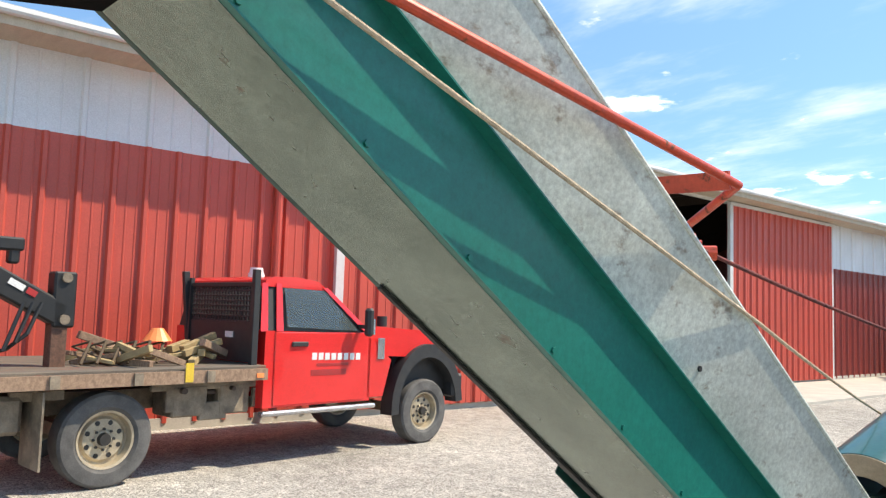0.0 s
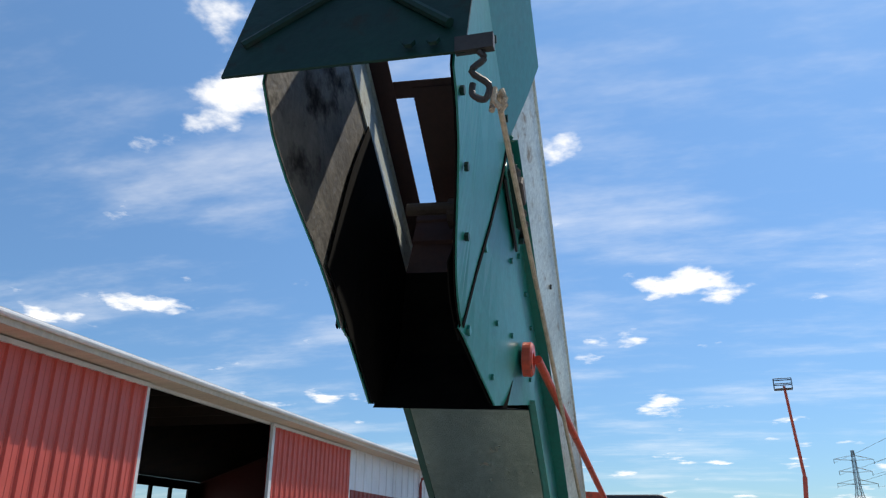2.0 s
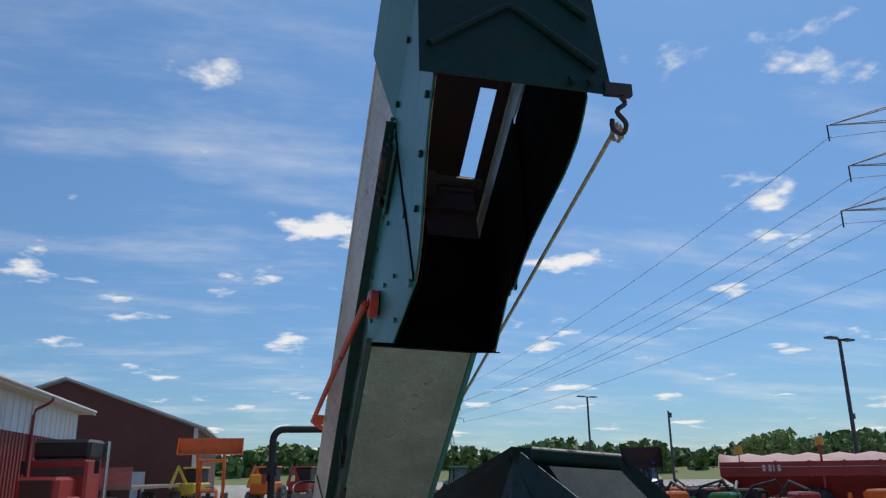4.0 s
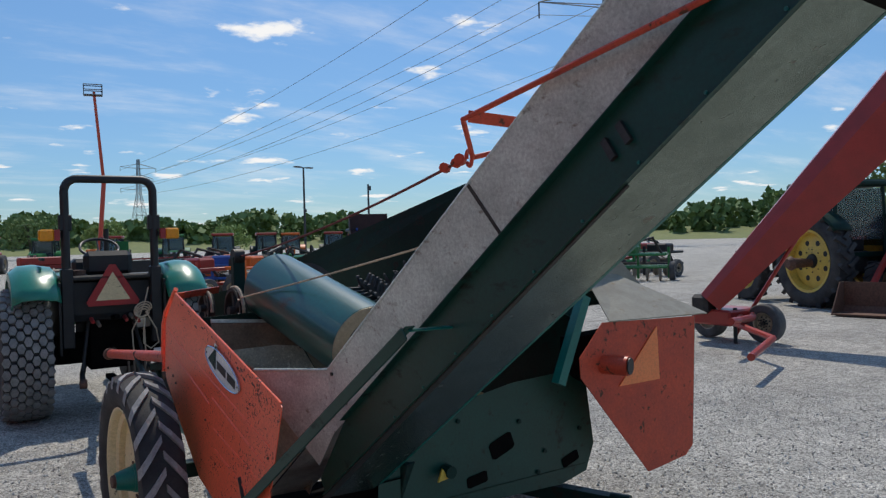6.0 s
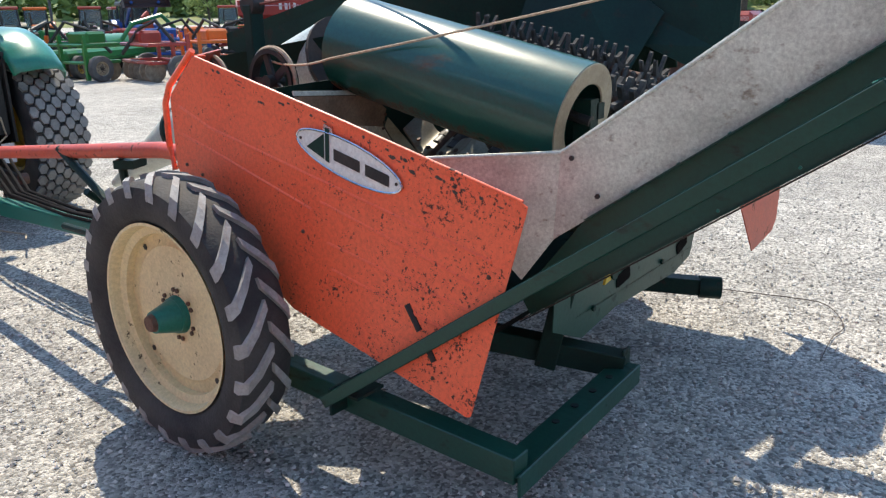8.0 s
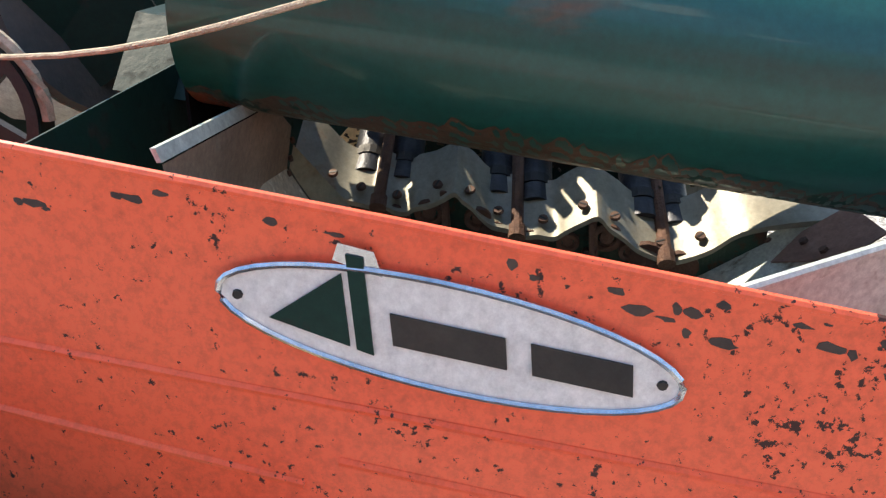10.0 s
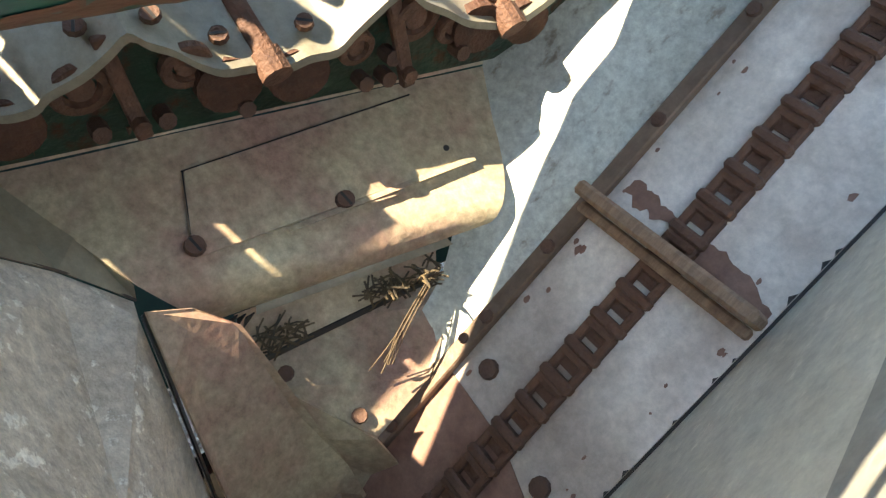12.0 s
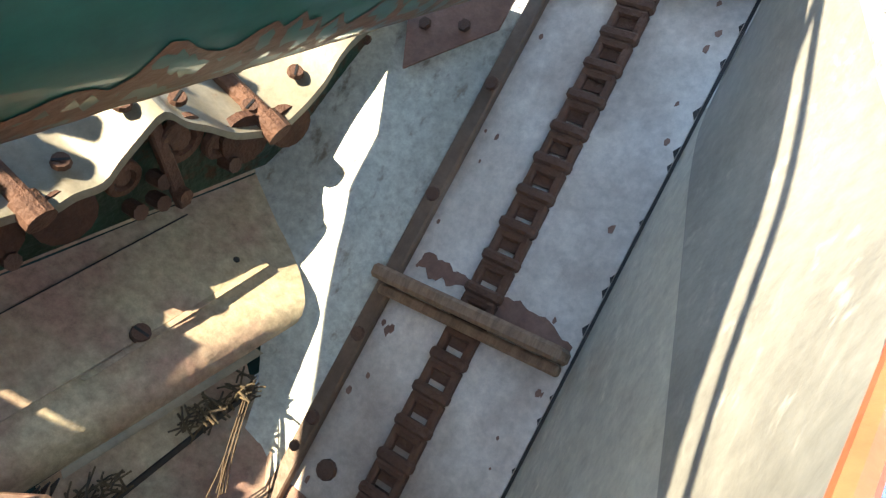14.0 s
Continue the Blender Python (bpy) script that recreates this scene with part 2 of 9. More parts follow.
RUST = (0.10, 0.045, 0.025)
M = {
    "orange": surface("orange_paint", (0.99, 0.16, 0.07), (0.95, 0.132, 0.057), 2.5, 0.36, 0, 0.05, 60, ((0.06, 0.022, 0.016), 80, 0.622, 0.02), denser=(1.3, 0.3, -0.045, 0.012)),
    "orange_plain": surface("orange_paint_clean", (0.62, 0.075, 0.03), (0.48, 0.06, 0.03), 4, 0.42, 0, 0.06, 60, (RUST, 22, 0.62, 0.06)),
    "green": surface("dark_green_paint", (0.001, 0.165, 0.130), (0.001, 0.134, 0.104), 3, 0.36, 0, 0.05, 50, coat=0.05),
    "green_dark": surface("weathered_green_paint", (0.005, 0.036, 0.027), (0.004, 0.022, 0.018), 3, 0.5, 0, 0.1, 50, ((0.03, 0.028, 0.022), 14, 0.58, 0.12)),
    # the same green with shade put into its colour, plus wear spots
    "green_shaded": surface("shaded_green_paint", (0.003, 0.064, 0.046), (0.003, 0.048, 0.034), 3, 0.42, 0, 0.08, 50, ((0.02, 0.03, 0.022), 16, 0.60, 0.12), streak=(1, 0.4, 1)),
    "green_roll": surface("roller_green_paint", (0.004, 0.092, 0.076), (0.003, 0.066, 0.052), 3, 0.34, 0, 0.05, 30, ((0.11, 0.065, 0.035), 7, 0.625, 0.12), coat=0.3, streak=(1, 0.35, 1)),
    "galv": surface("galvanised_sheet", (0.66, 0.70, 0.63), (0.46, 0.49, 0.44), 9, 0.40, 0.15, 0.05, 130, ((0.30, 0.265, 0.215), 42, 0.60, 0.12), streak=(1, 0.45, 0.7), grain=0.24, grain_scale=95),
    "galv_old": surface("weathered_galvanised_sheet", (0.33, 0.295, 0.215), (0.265, 0.23, 0.165), 10, 0.46, 0.2, 0.03, 110, ((0.27, 0.20, 0.13), 11, 0.61, 0.16), grain=0.15, grain_scale=85),
    "galv_brown": surface("stained_galvanised_sheet", (0.49, 0.425, 0.29), (0.37, 0.305, 0.21), 10, 0.5, 0.15, 0.15, 110, ((0.38, 0.235, 0.185), 6, 0.44, 0.22), grain=0.26, grain_scale=85),
    "pan": surface("polished_pan_steel", (0.84, 0.79, 0.72), (0.50, 0.44, 0.375), 4, 0.40, 0.15, 0.06, 120, ((0.36, 0.28, 0.235), 5, 0.50, 0.3), grain=0.15, grain_scale=85),
    "cheek": surface("brown_stained_hopper_sheet", (0.30, 0.20, 0.145), (0.20, 0.13, 0.095), 7, 0.55, 0.1, 0.12, 90, ((0.34, 0.31, 0.26), 9, 0.60, 0.2), grain=0.24, grain_scale=85),
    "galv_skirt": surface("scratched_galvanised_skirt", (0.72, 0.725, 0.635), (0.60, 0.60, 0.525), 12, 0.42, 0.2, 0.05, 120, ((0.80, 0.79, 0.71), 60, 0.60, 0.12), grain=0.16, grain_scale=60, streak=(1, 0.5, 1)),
    # the skirt's metal again, darkened in colour for the upper sheet's shade
    "galv_skirt_shaded": surface("shaded_galvanised_skirt", (0.38, 0.385, 0.35), (0.30, 0.305, 0.28), 12, 0.45, 0.2, 0.05, 120, ((0.48, 0.475, 0.43), 60, 0.60, 0.12), grain=0.16, grain_scale=60, streak=(1, 0.5, 1)),
    "cover_sheet": surface("pale_waved_cover_sheet", (0.31, 0.295, 0.235), (0.24, 0.22, 0.17), 16, 0.45, 0.2, 0.05, 110, ((0.26, 0.14, 0.08), 18, 0.60, 0.16), grain=0.15, grain_scale=85),
    "green_greasy": surface("rusted_green_bearing_plate", (0.010, 0.050, 0.030), (0.016, 0.035, 0.022), 22, 0.5, 0, 0.3, 90, ((0.085, 0.034, 0.018), 20, 0.56, 0.1)),
    "rust_red": surface("red_rusty_bearing_cap", (0.10, 0.042, 0.026), (0.06, 0.028, 0.018), 24, 0.75, 0.1, 0.4, 200),
    "rail_brown": surface("worn_brown_rail", (0.22, 0.15, 0.11), (0.13, 0.085, 0.06), 14, 0.55, 0.2, 0.2, 120, streak=(1, 0.3, 1)),
    "underside": surface("elevator_bottom_sheet", (0.235, 0.29, 0.245), (0.165, 0.21, 0.175), 6, 0.24, 0.9, 0.06, 60, ((0.26, 0.24, 0.2), 25, 0.67, 0.1)),
    "flake": surface("flaking_grey_coat", (0.64, 0.56, 0.455), (0.52, 0.45, 0.36), 14, 0.6, 0.05, 0.8, 48, ((0.84, 0.79, 0.69), 48, 0.585, 0.05), grain=0.26, grain_scale=85),
    "drum_rust": surface("rusted_drum_paint", (0.13, 0.062, 0.035), (0.06, 0.045, 0.028), 12, 0.5, 0, 0.15, 90, ((0.01, 0.06, 0.045), 16, 0.56, 0.06)),
    "rubber": surface("black_rubber", (0.012, 0.012, 0.013), (0.022, 0.02, 0.02), 20, 0.85, 0, 0.2, 80),
    "roll_steel": surface("dark_blue_roll_steel", (0.07, 0.075, 0.085), (0.035, 0.035, 0.04), 18, 0.45, 0.5, 0.2, 120),
    "rust": surface("rusty_iron", (0.17, 0.085, 0.055), (0.10, 0.05, 0.035), 25, 0.75, 0.1, 0.4, 200),
    "rust_bolt": surface("rusty_bolt", (0.15, 0.08, 0.055), (0.09, 0.05, 0.04), 40, 0.7, 0.2, 0.3, 300),
    "finger": surface("worn_grey_rubber", (0.10, 0.098, 0.094), (0.035, 0.034, 0.034), 20, 0.85, 0, 0.2, 80),
    "black": surface("black_paint", (0.012, 0.013, 0.014), (0.02, 0.02, 0.02), 6, 0.5, 0, 0.1, 60),
    "iron_brown": surface("rusty_dark_steel", (0.09, 0.06, 0.045), (0.05, 0.04, 0.035), 9, 0.7, 0, 0.2, 60),
    "iron": surface("dark_iron", (0.03, 0.03, 0.03), (0.05, 0.045, 0.04), 12, 0.55, 0.3, 0.2, 80),
    "tyre": surface("dusty_tyre_rubber", (0.022, 0.022, 0.025), (0.062, 0.060, 0.057), 4, 0.8, 0, 0.3, 90),
    "tyre_lug": surface("dusty_tyre_lugs", (0.42, 0.415, 0.40), (0.22, 0.216, 0.21), 5, 0.85, 0, 0.3, 90),
    "cream": surface("cream_wheel_paint", (0.78, 0.64, 0.37), (0.68, 0.54, 0.31), 4, 0.4, 0, 0.06, 50, ((0.10, 0.06, 0.03), 30, 0.66, 0.05)),
    "yellow": surface("yellow_paint", (0.75, 0.52, 0.06), (0.6, 0.4, 0.05), 4, 0.4, 0, 0.06, 50),
    "stain": surface("rust_stain", (0.30, 0.17, 0.13), (0.22, 0.12, 0.09), 30, 0.7, 0.1, 0.15, 120),
    "wood": surface("weathered_wood", (0.36, 0.24, 0.16), (0.22, 0.14, 0.095), 20, 0.8, 0, 0.4, 120, streak=(6, 1, 1)),
    "rope": surface("hemp_rope", (0.62, 0.50, 0.36), (0.45, 0.36, 0.25), 60, 0.9, 0, 0.5, 300),
    "rope_red": surface("red_rope", (0.22, 0.05, 0.04), (0.1, 0.03, 0.03), 60, 0.85, 0, 0.4, 300),
    "white": surface("white_paint", (0.78, 0.78, 0.76), (0.66, 0.67, 0.66), 4, 0.45, 0, 0.04, 50),
    "badge": surface("badge_enamel", (0.80, 0.80, 0.76), (0.72, 0.72, 0.69), 9, 0.25, 0, 0.0),
    "chrome": surface("bright_metal", (0.62, 0.66, 0.72), (0.5, 0.5, 0.52), 9, 0.2, 0.9, 0.03),
    "smv": surface("fluorescent_orange_film", (1.0, 0.30, 0.10), (1.0, 0.26, 0.08), 3, 0.4, 0, 0.0),
    "smv_red": surface("red_reflective_film", (0.42, 0.03, 0.03), (0.35, 0.03, 0.03), 6, 0.35),
    "brown": surface("brown_primer", (0.06, 0.022, 0.018), (0.04, 0.016, 0.014), 6, 0.6, 0, 0.1, 60),
    "liner": surface("grimy_bare_metal", (0.23, 0.215, 0.185), (0.10, 0.094, 0.085), 9, 0.5, 0.3, 0.2, 70, ((0.02, 0.018, 0.016), 12, 0.50, 0.15)),
    # one black for real grease and for shade inside recesses
    "grease_shade": surface("grease_and_shade_black", (0.004, 0.004, 0.004), (0.008, 0.007, 0.006), 10, 0.85, 0, 0.1, 60),
    "ear": surface("husk_trash", (0.05, 0.04, 0.03), (0.15, 0.11, 0.06), 60, 0.9, 0, 0.5, 200),
    "straw": surface("dry_straw", (0.13, 0.09, 0.055), (0.08, 0.055, 0.035), 60, 0.9),
}
# sheen cut so that grease, shaded recesses, rubber and dark green stay dark
for name in ("grease_shade", "rubber"):
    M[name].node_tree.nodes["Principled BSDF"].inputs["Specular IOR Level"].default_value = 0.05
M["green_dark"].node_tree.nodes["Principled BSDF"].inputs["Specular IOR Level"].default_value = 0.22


# ---- builders ----
def box(bm, c, s, m=None, bevel=0.0):
    made = bmesh.ops.create_cube(bm, size=1.0)["verts"]
    t = Matrix.Translation(c) @ (m.to_4x4() if m else Matrix()) @ Matrix.Diagonal((*s, 1))
    bmesh.ops.transform(bm, matrix=t, verts=made)
    if bevel:
        edges = list({e for v in made for e in v.link_edges})
        bmesh.ops.bevel(bm, geom=edges, offset=bevel, segments=1, affect="EDGES")


def prism(bm, pts, off):
    """A flat plate: the outline pts pushed along off."""
    off = Vector(off)
    low = [bm.verts.new(p) for p in pts]
    top = [bm.verts.new(Vector(p) + off) for p in pts]
    n = len(pts)
    bm.faces.new(low[::-1])
    bm.faces.new(top)
    for i in range(n):
        bm.faces.new((low[i], low[(i + 1) % n], top[(i + 1) % n], top[i]))


def sheet(bm, pts, thick=0.003):
    a, b, c = Vector(pts[0]), Vector(pts[1]), Vector(pts[2])
    nrm = (b - a).cross(c - a).normalized()
    prism(bm, [Vector(p) - nrm * thick / 2 for p in pts], nrm * thick)


def cyl(bm, a, b, r, r2=None, n=16, caps=True):
    a, b = Vector(a), Vector(b)
    r2 = r if r2 is None else r2
    q = (b - a).to_track_quat("Z", "Y").to_matrix()
    ring = lambda c, rad: [bm.verts.new(c + q @ Vector((math.cos(2 * math.pi * i / n) * rad, math.sin(2 * math.pi * i / n) * rad, 0))) for i in range(n)]
    lo, hi = ring(a, r), ring(b, r2)
    for i in range(n):
        bm.faces.new((lo[i], lo[(i + 1) % n], hi[(i + 1) % n], hi[i]))
    if caps:
        bm.faces.new(lo[::-1])
        bm.faces.new(hi)


def tube(bm, pts, r, n=10, closed=False):
    pts = [Vector(p) for p in pts]
    rings = []
    up = Vector((0.13, 0.21, 0.97))
    for i, p in enumerate(pts):
        a = pts[i - 1] if i or closed else p
        b = pts[(i + 1) % len(pts)] if i < len(pts) - 1 or closed else p
        d = (b - a).normalized()
        x = d.cross(up)
        if x.length < 0.05:
            x = d.cross(Vector((1, 0, 0)))
        x.normalize()
        y = x.cross(d).normalized()
        rings.append([bm.verts.new(p + (x * math.cos(2 * math.pi * k / n) + y * math.sin(2 * math.pi * k / n)) * r) for k in range(n)])
    pairs = list(zip(rings, rings[1:])) + ([(rings[-1], rings[0])] if closed else [])
    for lo, hi in pairs:
        for k in range(n):
            bm.faces.new((lo[k], lo[(k + 1) % n], hi[(k + 1) % n], hi[k]))
    if not closed:
        bm.faces.new(rings[0][::-1])
        bm.faces.new(rings[-1])


def lathe(bm, profile, c, axis, n=48):
    """A profile of (along, radius) turned round the axis through c."""
    c, axis = Vector(c), Vector(axis).normalized()
    q = axis.to_track_quat("Z", "Y").to_matrix()
    rings = []
    for z, r in profile:
        rings.append([bm.verts.new(c + q @ Vector((math.cos(2 * math.pi * k / n) * r, math.sin(2 * math.pi * k / n) * r, z))) for k in range(n)])
    for lo, hi in zip(rings, rings[1:]):
        for k in range(n):
            bm.faces.new((lo[k], lo[(k + 1) % n], hi[(k + 1) % n], hi[k]))


def bolt(bm, c, way, r=0.008, h=0.007):
    cyl(bm, Vector(c), Vector(c) + Vector(way).normalized() * h, r, r, 6)


def arc(c, r, a0, a1, n, u, v):
    c, u, v = Vector(c), Vector(u), Vector(v)
    return [c + (u * math.cos(radians(a0 + (a1 - a0) * i / n)) + v * math.sin(radians(a0 + (a1 - a0) * i / n))) * r for i in range(n + 1)]


def ruled(bm, *rails):
    """Sheet metal stretched between rails, lists of equally many places."""
    rows = [[bm.verts.new(p) for p in rail] for rail in rails]
    for lo, hi in zip(rows, rows[1:]):
        for k in range(len(lo) - 1):
            bm.faces.new((lo[k], lo[k + 1], hi[k + 1], hi[k]))


def smooth_line(pts, steps=4):
    """A soft curve through a few places of a profile."""
    fine = []
    for k in range(len(pts) - 1):
        p0, p1, p2, p3 = (Vector(pts[max(0, min(len(pts) - 1, k + q))]) for q in (-1, 0, 1, 2))
        for j in range(steps):
            f = j / steps
            fine.append(p1 + (p2 - p0) * 0.5 * f + (p0 * 2 - p1 * 5 + p2 * 4 - p3) * 0.5 * f * f + (p1 * 3 - p2 * 3 + p3 - p0) * 0.5 * f ** 3)
    return fine + [Vector(pts[-1])]


def mesh_of(name, bm, mat, smooth=False):
    bmesh.ops.recalc_face_normals(bm, faces=bm.faces)
    me = bpy.data.meshes.new(name)
    bm.to_mesh(me)
    bm.free()
    me.materials.append(M[mat] if isinstance(mat, str) else mat)
    if smooth:
        me.polygons.foreach_set("use_smooth", [True] * len(me.polygons))
        me.set_sharp_from_angle(angle=radians(35))
    return me


def part(name, bm, mat, parent=None, label="", smooth=False):
    """One mesh object of its own under a thing or a part."""
    ob = new(name, mesh_of(name, bm, mat, smooth))
    if parent:
        ob.parent = parent
        ob.matrix_parent_inverse = base_of(parent).inverted()
    return tagged(ob, label)


def base_of(ob):
    return (base_of(ob.parent) @ ob.matrix_parent_inverse @ ob.matrix_basis) if ob.parent else ob.matrix_basis.copy()


def thing(name, label, category, at=(0, 0, 0), group="", kind=""):
    ob = new(name)
    ob.location = at
    ob.matrix_basis = Matrix.Translation(at)
    return tagged(ob, label, category, group, kind)


def fresh():
    return bmesh.new()


# ---- ground ----
def gravel_material():
    mat = bpy.data.materials.new("crushed_limestone")
    mat.use_nodes = True
    nt = mat.node_tree
    bsdf = nt.nodes["Principled BSDF"]
    tc = node(nt, "ShaderNodeTexCoord")
    stones = node(nt, "ShaderNodeTexVoronoi", Scale=72.0)
    link(nt, tc.outputs["Object"], stones.inputs["Vector"])
    cells = node(nt, "ShaderNodeTexVoronoi", Scale=72.0, feature="DISTANCE_TO_EDGE")
    link(nt, tc.outputs["Object"], cells.inputs["Vector"])
    tone = node(nt, "ShaderNodeSeparateColor")
    link(nt, stones.outputs["Color"], tone.inputs[0])
    ramp = node(nt, "ShaderNodeValToRGB")
    ramp.color_ramp.elements[0].color = (0.17, 0.16, 0.143, 1)
    ramp.color_ramp.elements[1].color = (0.72, 0.685, 0.615, 1)
    link(nt, tone.outputs[0], ramp.inputs[0])
    patch = node(nt, "ShaderNodeTexNoise", Scale=0.35, Detail=7.0, Roughness=0.65)
    link(nt, tc.outputs["Object"], patch.inputs["Vector"])
    fade = node(nt, "ShaderNodeMapRange")
    fade.inputs["From Min"].default_value, fade.inputs["From Max"].default_value = 0.35, 0.7
    fade.inputs["To Min"].default_value, fade.inputs["To Max"].default_value = 0.72, 1.12
    link(nt, patch.outputs["Fac"], fade.inputs["Value"])
    mul = node(nt, "ShaderNodeMix", data_type="RGBA", blend_type="MULTIPLY")
    mul.inputs[0].default_value = 1.0
    link(nt, ramp.outputs[0], mul.inputs[6])
    link(nt, fade.outputs[0], mul.inputs[7])
    # scuffed drifts of finer and darker chips
    drift = node(nt, "ShaderNodeTexNoise", Scale=4.5, Detail=9.0, Roughness=0.75)
    link(nt, tc.outputs["Object"], drift.inputs["Vector"])
    worn = node(nt, "ShaderNodeMapRange")
    worn.inputs["From Min"].default_value, worn.inputs["From Max"].default_value = 0.36, 0.64
    worn.inputs["To Min"].default_value, worn.inputs["To Max"].default_value = 0.70, 1.20
    link(nt, drift.outputs["Fac"], worn.inputs["Value"])
    mul2 = node(nt, "ShaderNodeMix", data_type="RGBA", blend_type="MULTIPLY")
    mul2.inputs[0].default_value = 1.0
    link(nt, mul.outputs[2], mul2.inputs[6])
    link(nt, worn.outputs[0], mul2.inputs[7])
    link(nt, mul2.outputs[2], bsdf.inputs["Base Color"])
    bsdf.inputs["Roughness"].default_value = 0.9
    bump = node(nt, "ShaderNodeBump", Strength=1.0, Distance=0.014)
    link(nt, cells.outputs["Distance"], bump.inputs["Height"])
    link(nt, bump.outputs[0], bsdf.inputs["Normal"])
    return mat


M["gravel"] = gravel_material()
M["concrete"] = surface("pale_concrete", (0.52, 0.49, 0.43), (0.42, 0.40, 0.36), 1.5, 0.85, 0, 0.2, 60)


def build_ground():
    bm = fresh()
    rim = [0.0, 12.0, 60.0, 300.0, 3000.0]
    rings = []
    for r in rim[1:]:
        rings.append([bm.verts.new((r * math.cos(2 * math.pi * k / 48), r * math.sin(2 * math.pi * k / 48) + 3, 0)) for k in range(48)])
    bm.faces.new(rings[0])
    for lo, hi in zip(rings, rings[1:]):
        for k in range(48):
            bm.faces.new((lo[k], lo[(k + 1) % 48], hi[(k + 1) % 48], hi[k]))
    ob = part("ground", bm, "gravel")
    tagged(ob, "pale grey crushed limestone yard, dusty and uneven", "ground", kind="structure")


build_ground()


def build_gravel():
    """Loose chips lying on the yard where the walk passes."""
    rng = np.random.default_rng(5)
    n = 60000
    x = rng.uniform(-3.2, 6.5, n)
    y = rng.uniform(-3.5, 6.0, n)
    near = np.exp(-((x - 0.8) ** 2 + (y - 0.2) ** 2) / 14)
    keep = rng.uniform(0, 1, n) < 0.25 + 0.75 * near
    x, y = x[keep], y[keep]
    n = len(x)
    s = 0.0035 + 0.011 * rng.uniform(0, 1, n) ** 2.2
    base = np.array([[1, 0, 0], [0, 1, 0], [-1, 0, 0], [0, -1, 0], [0, 0, 0.8], [0, 0, -0.8]], float)
    tri = np.array([[0, 1, 4], [1, 2, 4], [2, 3, 4], [3, 0, 4], [1, 0, 5], [2, 1, 5], [3, 2, 5], [0, 3, 5]])
    jit = rng.uniform(0.6, 1.3, (n, 6, 3))
    a = rng.uniform(0, 6.28, n)
    p = base[None] * jit * s[:, None, None]
    c, sn = np.cos(a)[:, None], np.sin(a)[:, None]
    px = p[:, :, 0] * c - p[:, :, 1] * sn + x[:, None]
    py = p[:, :, 0] * sn + p[:, :, 1] * c + y[:, None]
    pz = p[:, :, 2] + s[:, None] * 0.35
    verts = np.stack([px, py, pz], -1).reshape(-1, 3)
    faces = (tri[None] + (np.arange(n) * 6)[:, None, None]).reshape(-1, 3)
    me = bpy.data.meshes.new("gravel")
    me.from_pydata(verts.tolist(), [], faces.tolist())
    mat = bpy.data.materials.new("loose_limestone_chips")
    mat.use_nodes = True
    nt = mat.node_tree
    geo = node(nt, "ShaderNodeNewGeometry")
    ramp = node(nt, "ShaderNodeValToRGB")
    ramp.color_ramp.elements[0].color = (0.26, 0.25, 0.23, 1)
    ramp.color_ramp.elements[1].color = (0.78, 0.75, 0.69, 1)
    link(nt, geo.outputs["Random Per Island"], ramp.inputs[0])
    link(nt, ramp.outputs[0], nt.nodes["Principled BSDF"].inputs["Base Color"])
    nt.nodes["Principled BSDF"].inputs["Roughness"].default_value = 0.9
    me.materials.append(mat)
    tagged(new("gravel", me), "loose angular limestone chips on the yard", "gravel", kind="stuff")


build_gravel()

# ---- barn ----
M["barn_red"] = surface("red_barn_steel", (0.57, 0.088, 0.06), (0.50, 0.077, 0.052), 0.7, 0.42, 0, 0.03, 20)
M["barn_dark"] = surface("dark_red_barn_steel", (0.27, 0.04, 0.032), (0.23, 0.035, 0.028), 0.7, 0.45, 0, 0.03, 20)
M["barn_white"] = surface("white_barn_steel", (0.72, 0.74, 0.76), (0.64, 0.66, 0.68), 0.6, 0.45, 0, 0.03, 20)
M["trim"] = surface("white_trim_metal", (0.66, 0.67, 0.66), (0.56, 0.57, 0.56), 2, 0.45, 0, 0.03, 30)
M["soffit"] = surface("tan_soffit_board", (0.55, 0.47, 0.36), (0.46, 0.39, 0.30), 1.2, 0.7, 0, 0.05, 20, streak=(1, 6, 1))
M["roof"] = surface("pale_roof_steel", (0.55, 0.55, 0.54), (0.48, 0.48, 0.47), 0.5, 0.5, 0.2, 0.03, 20)
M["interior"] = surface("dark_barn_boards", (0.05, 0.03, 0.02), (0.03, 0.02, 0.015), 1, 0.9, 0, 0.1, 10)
M["barn_brown"] = surface("brown_red_barn_steel", (0.13, 0.034, 0.026), (0.11, 0.028, 0.022), 0.5, 0.5, 0, 0.03, 15)

WALL_X, EAVE = -10.05, 5.35


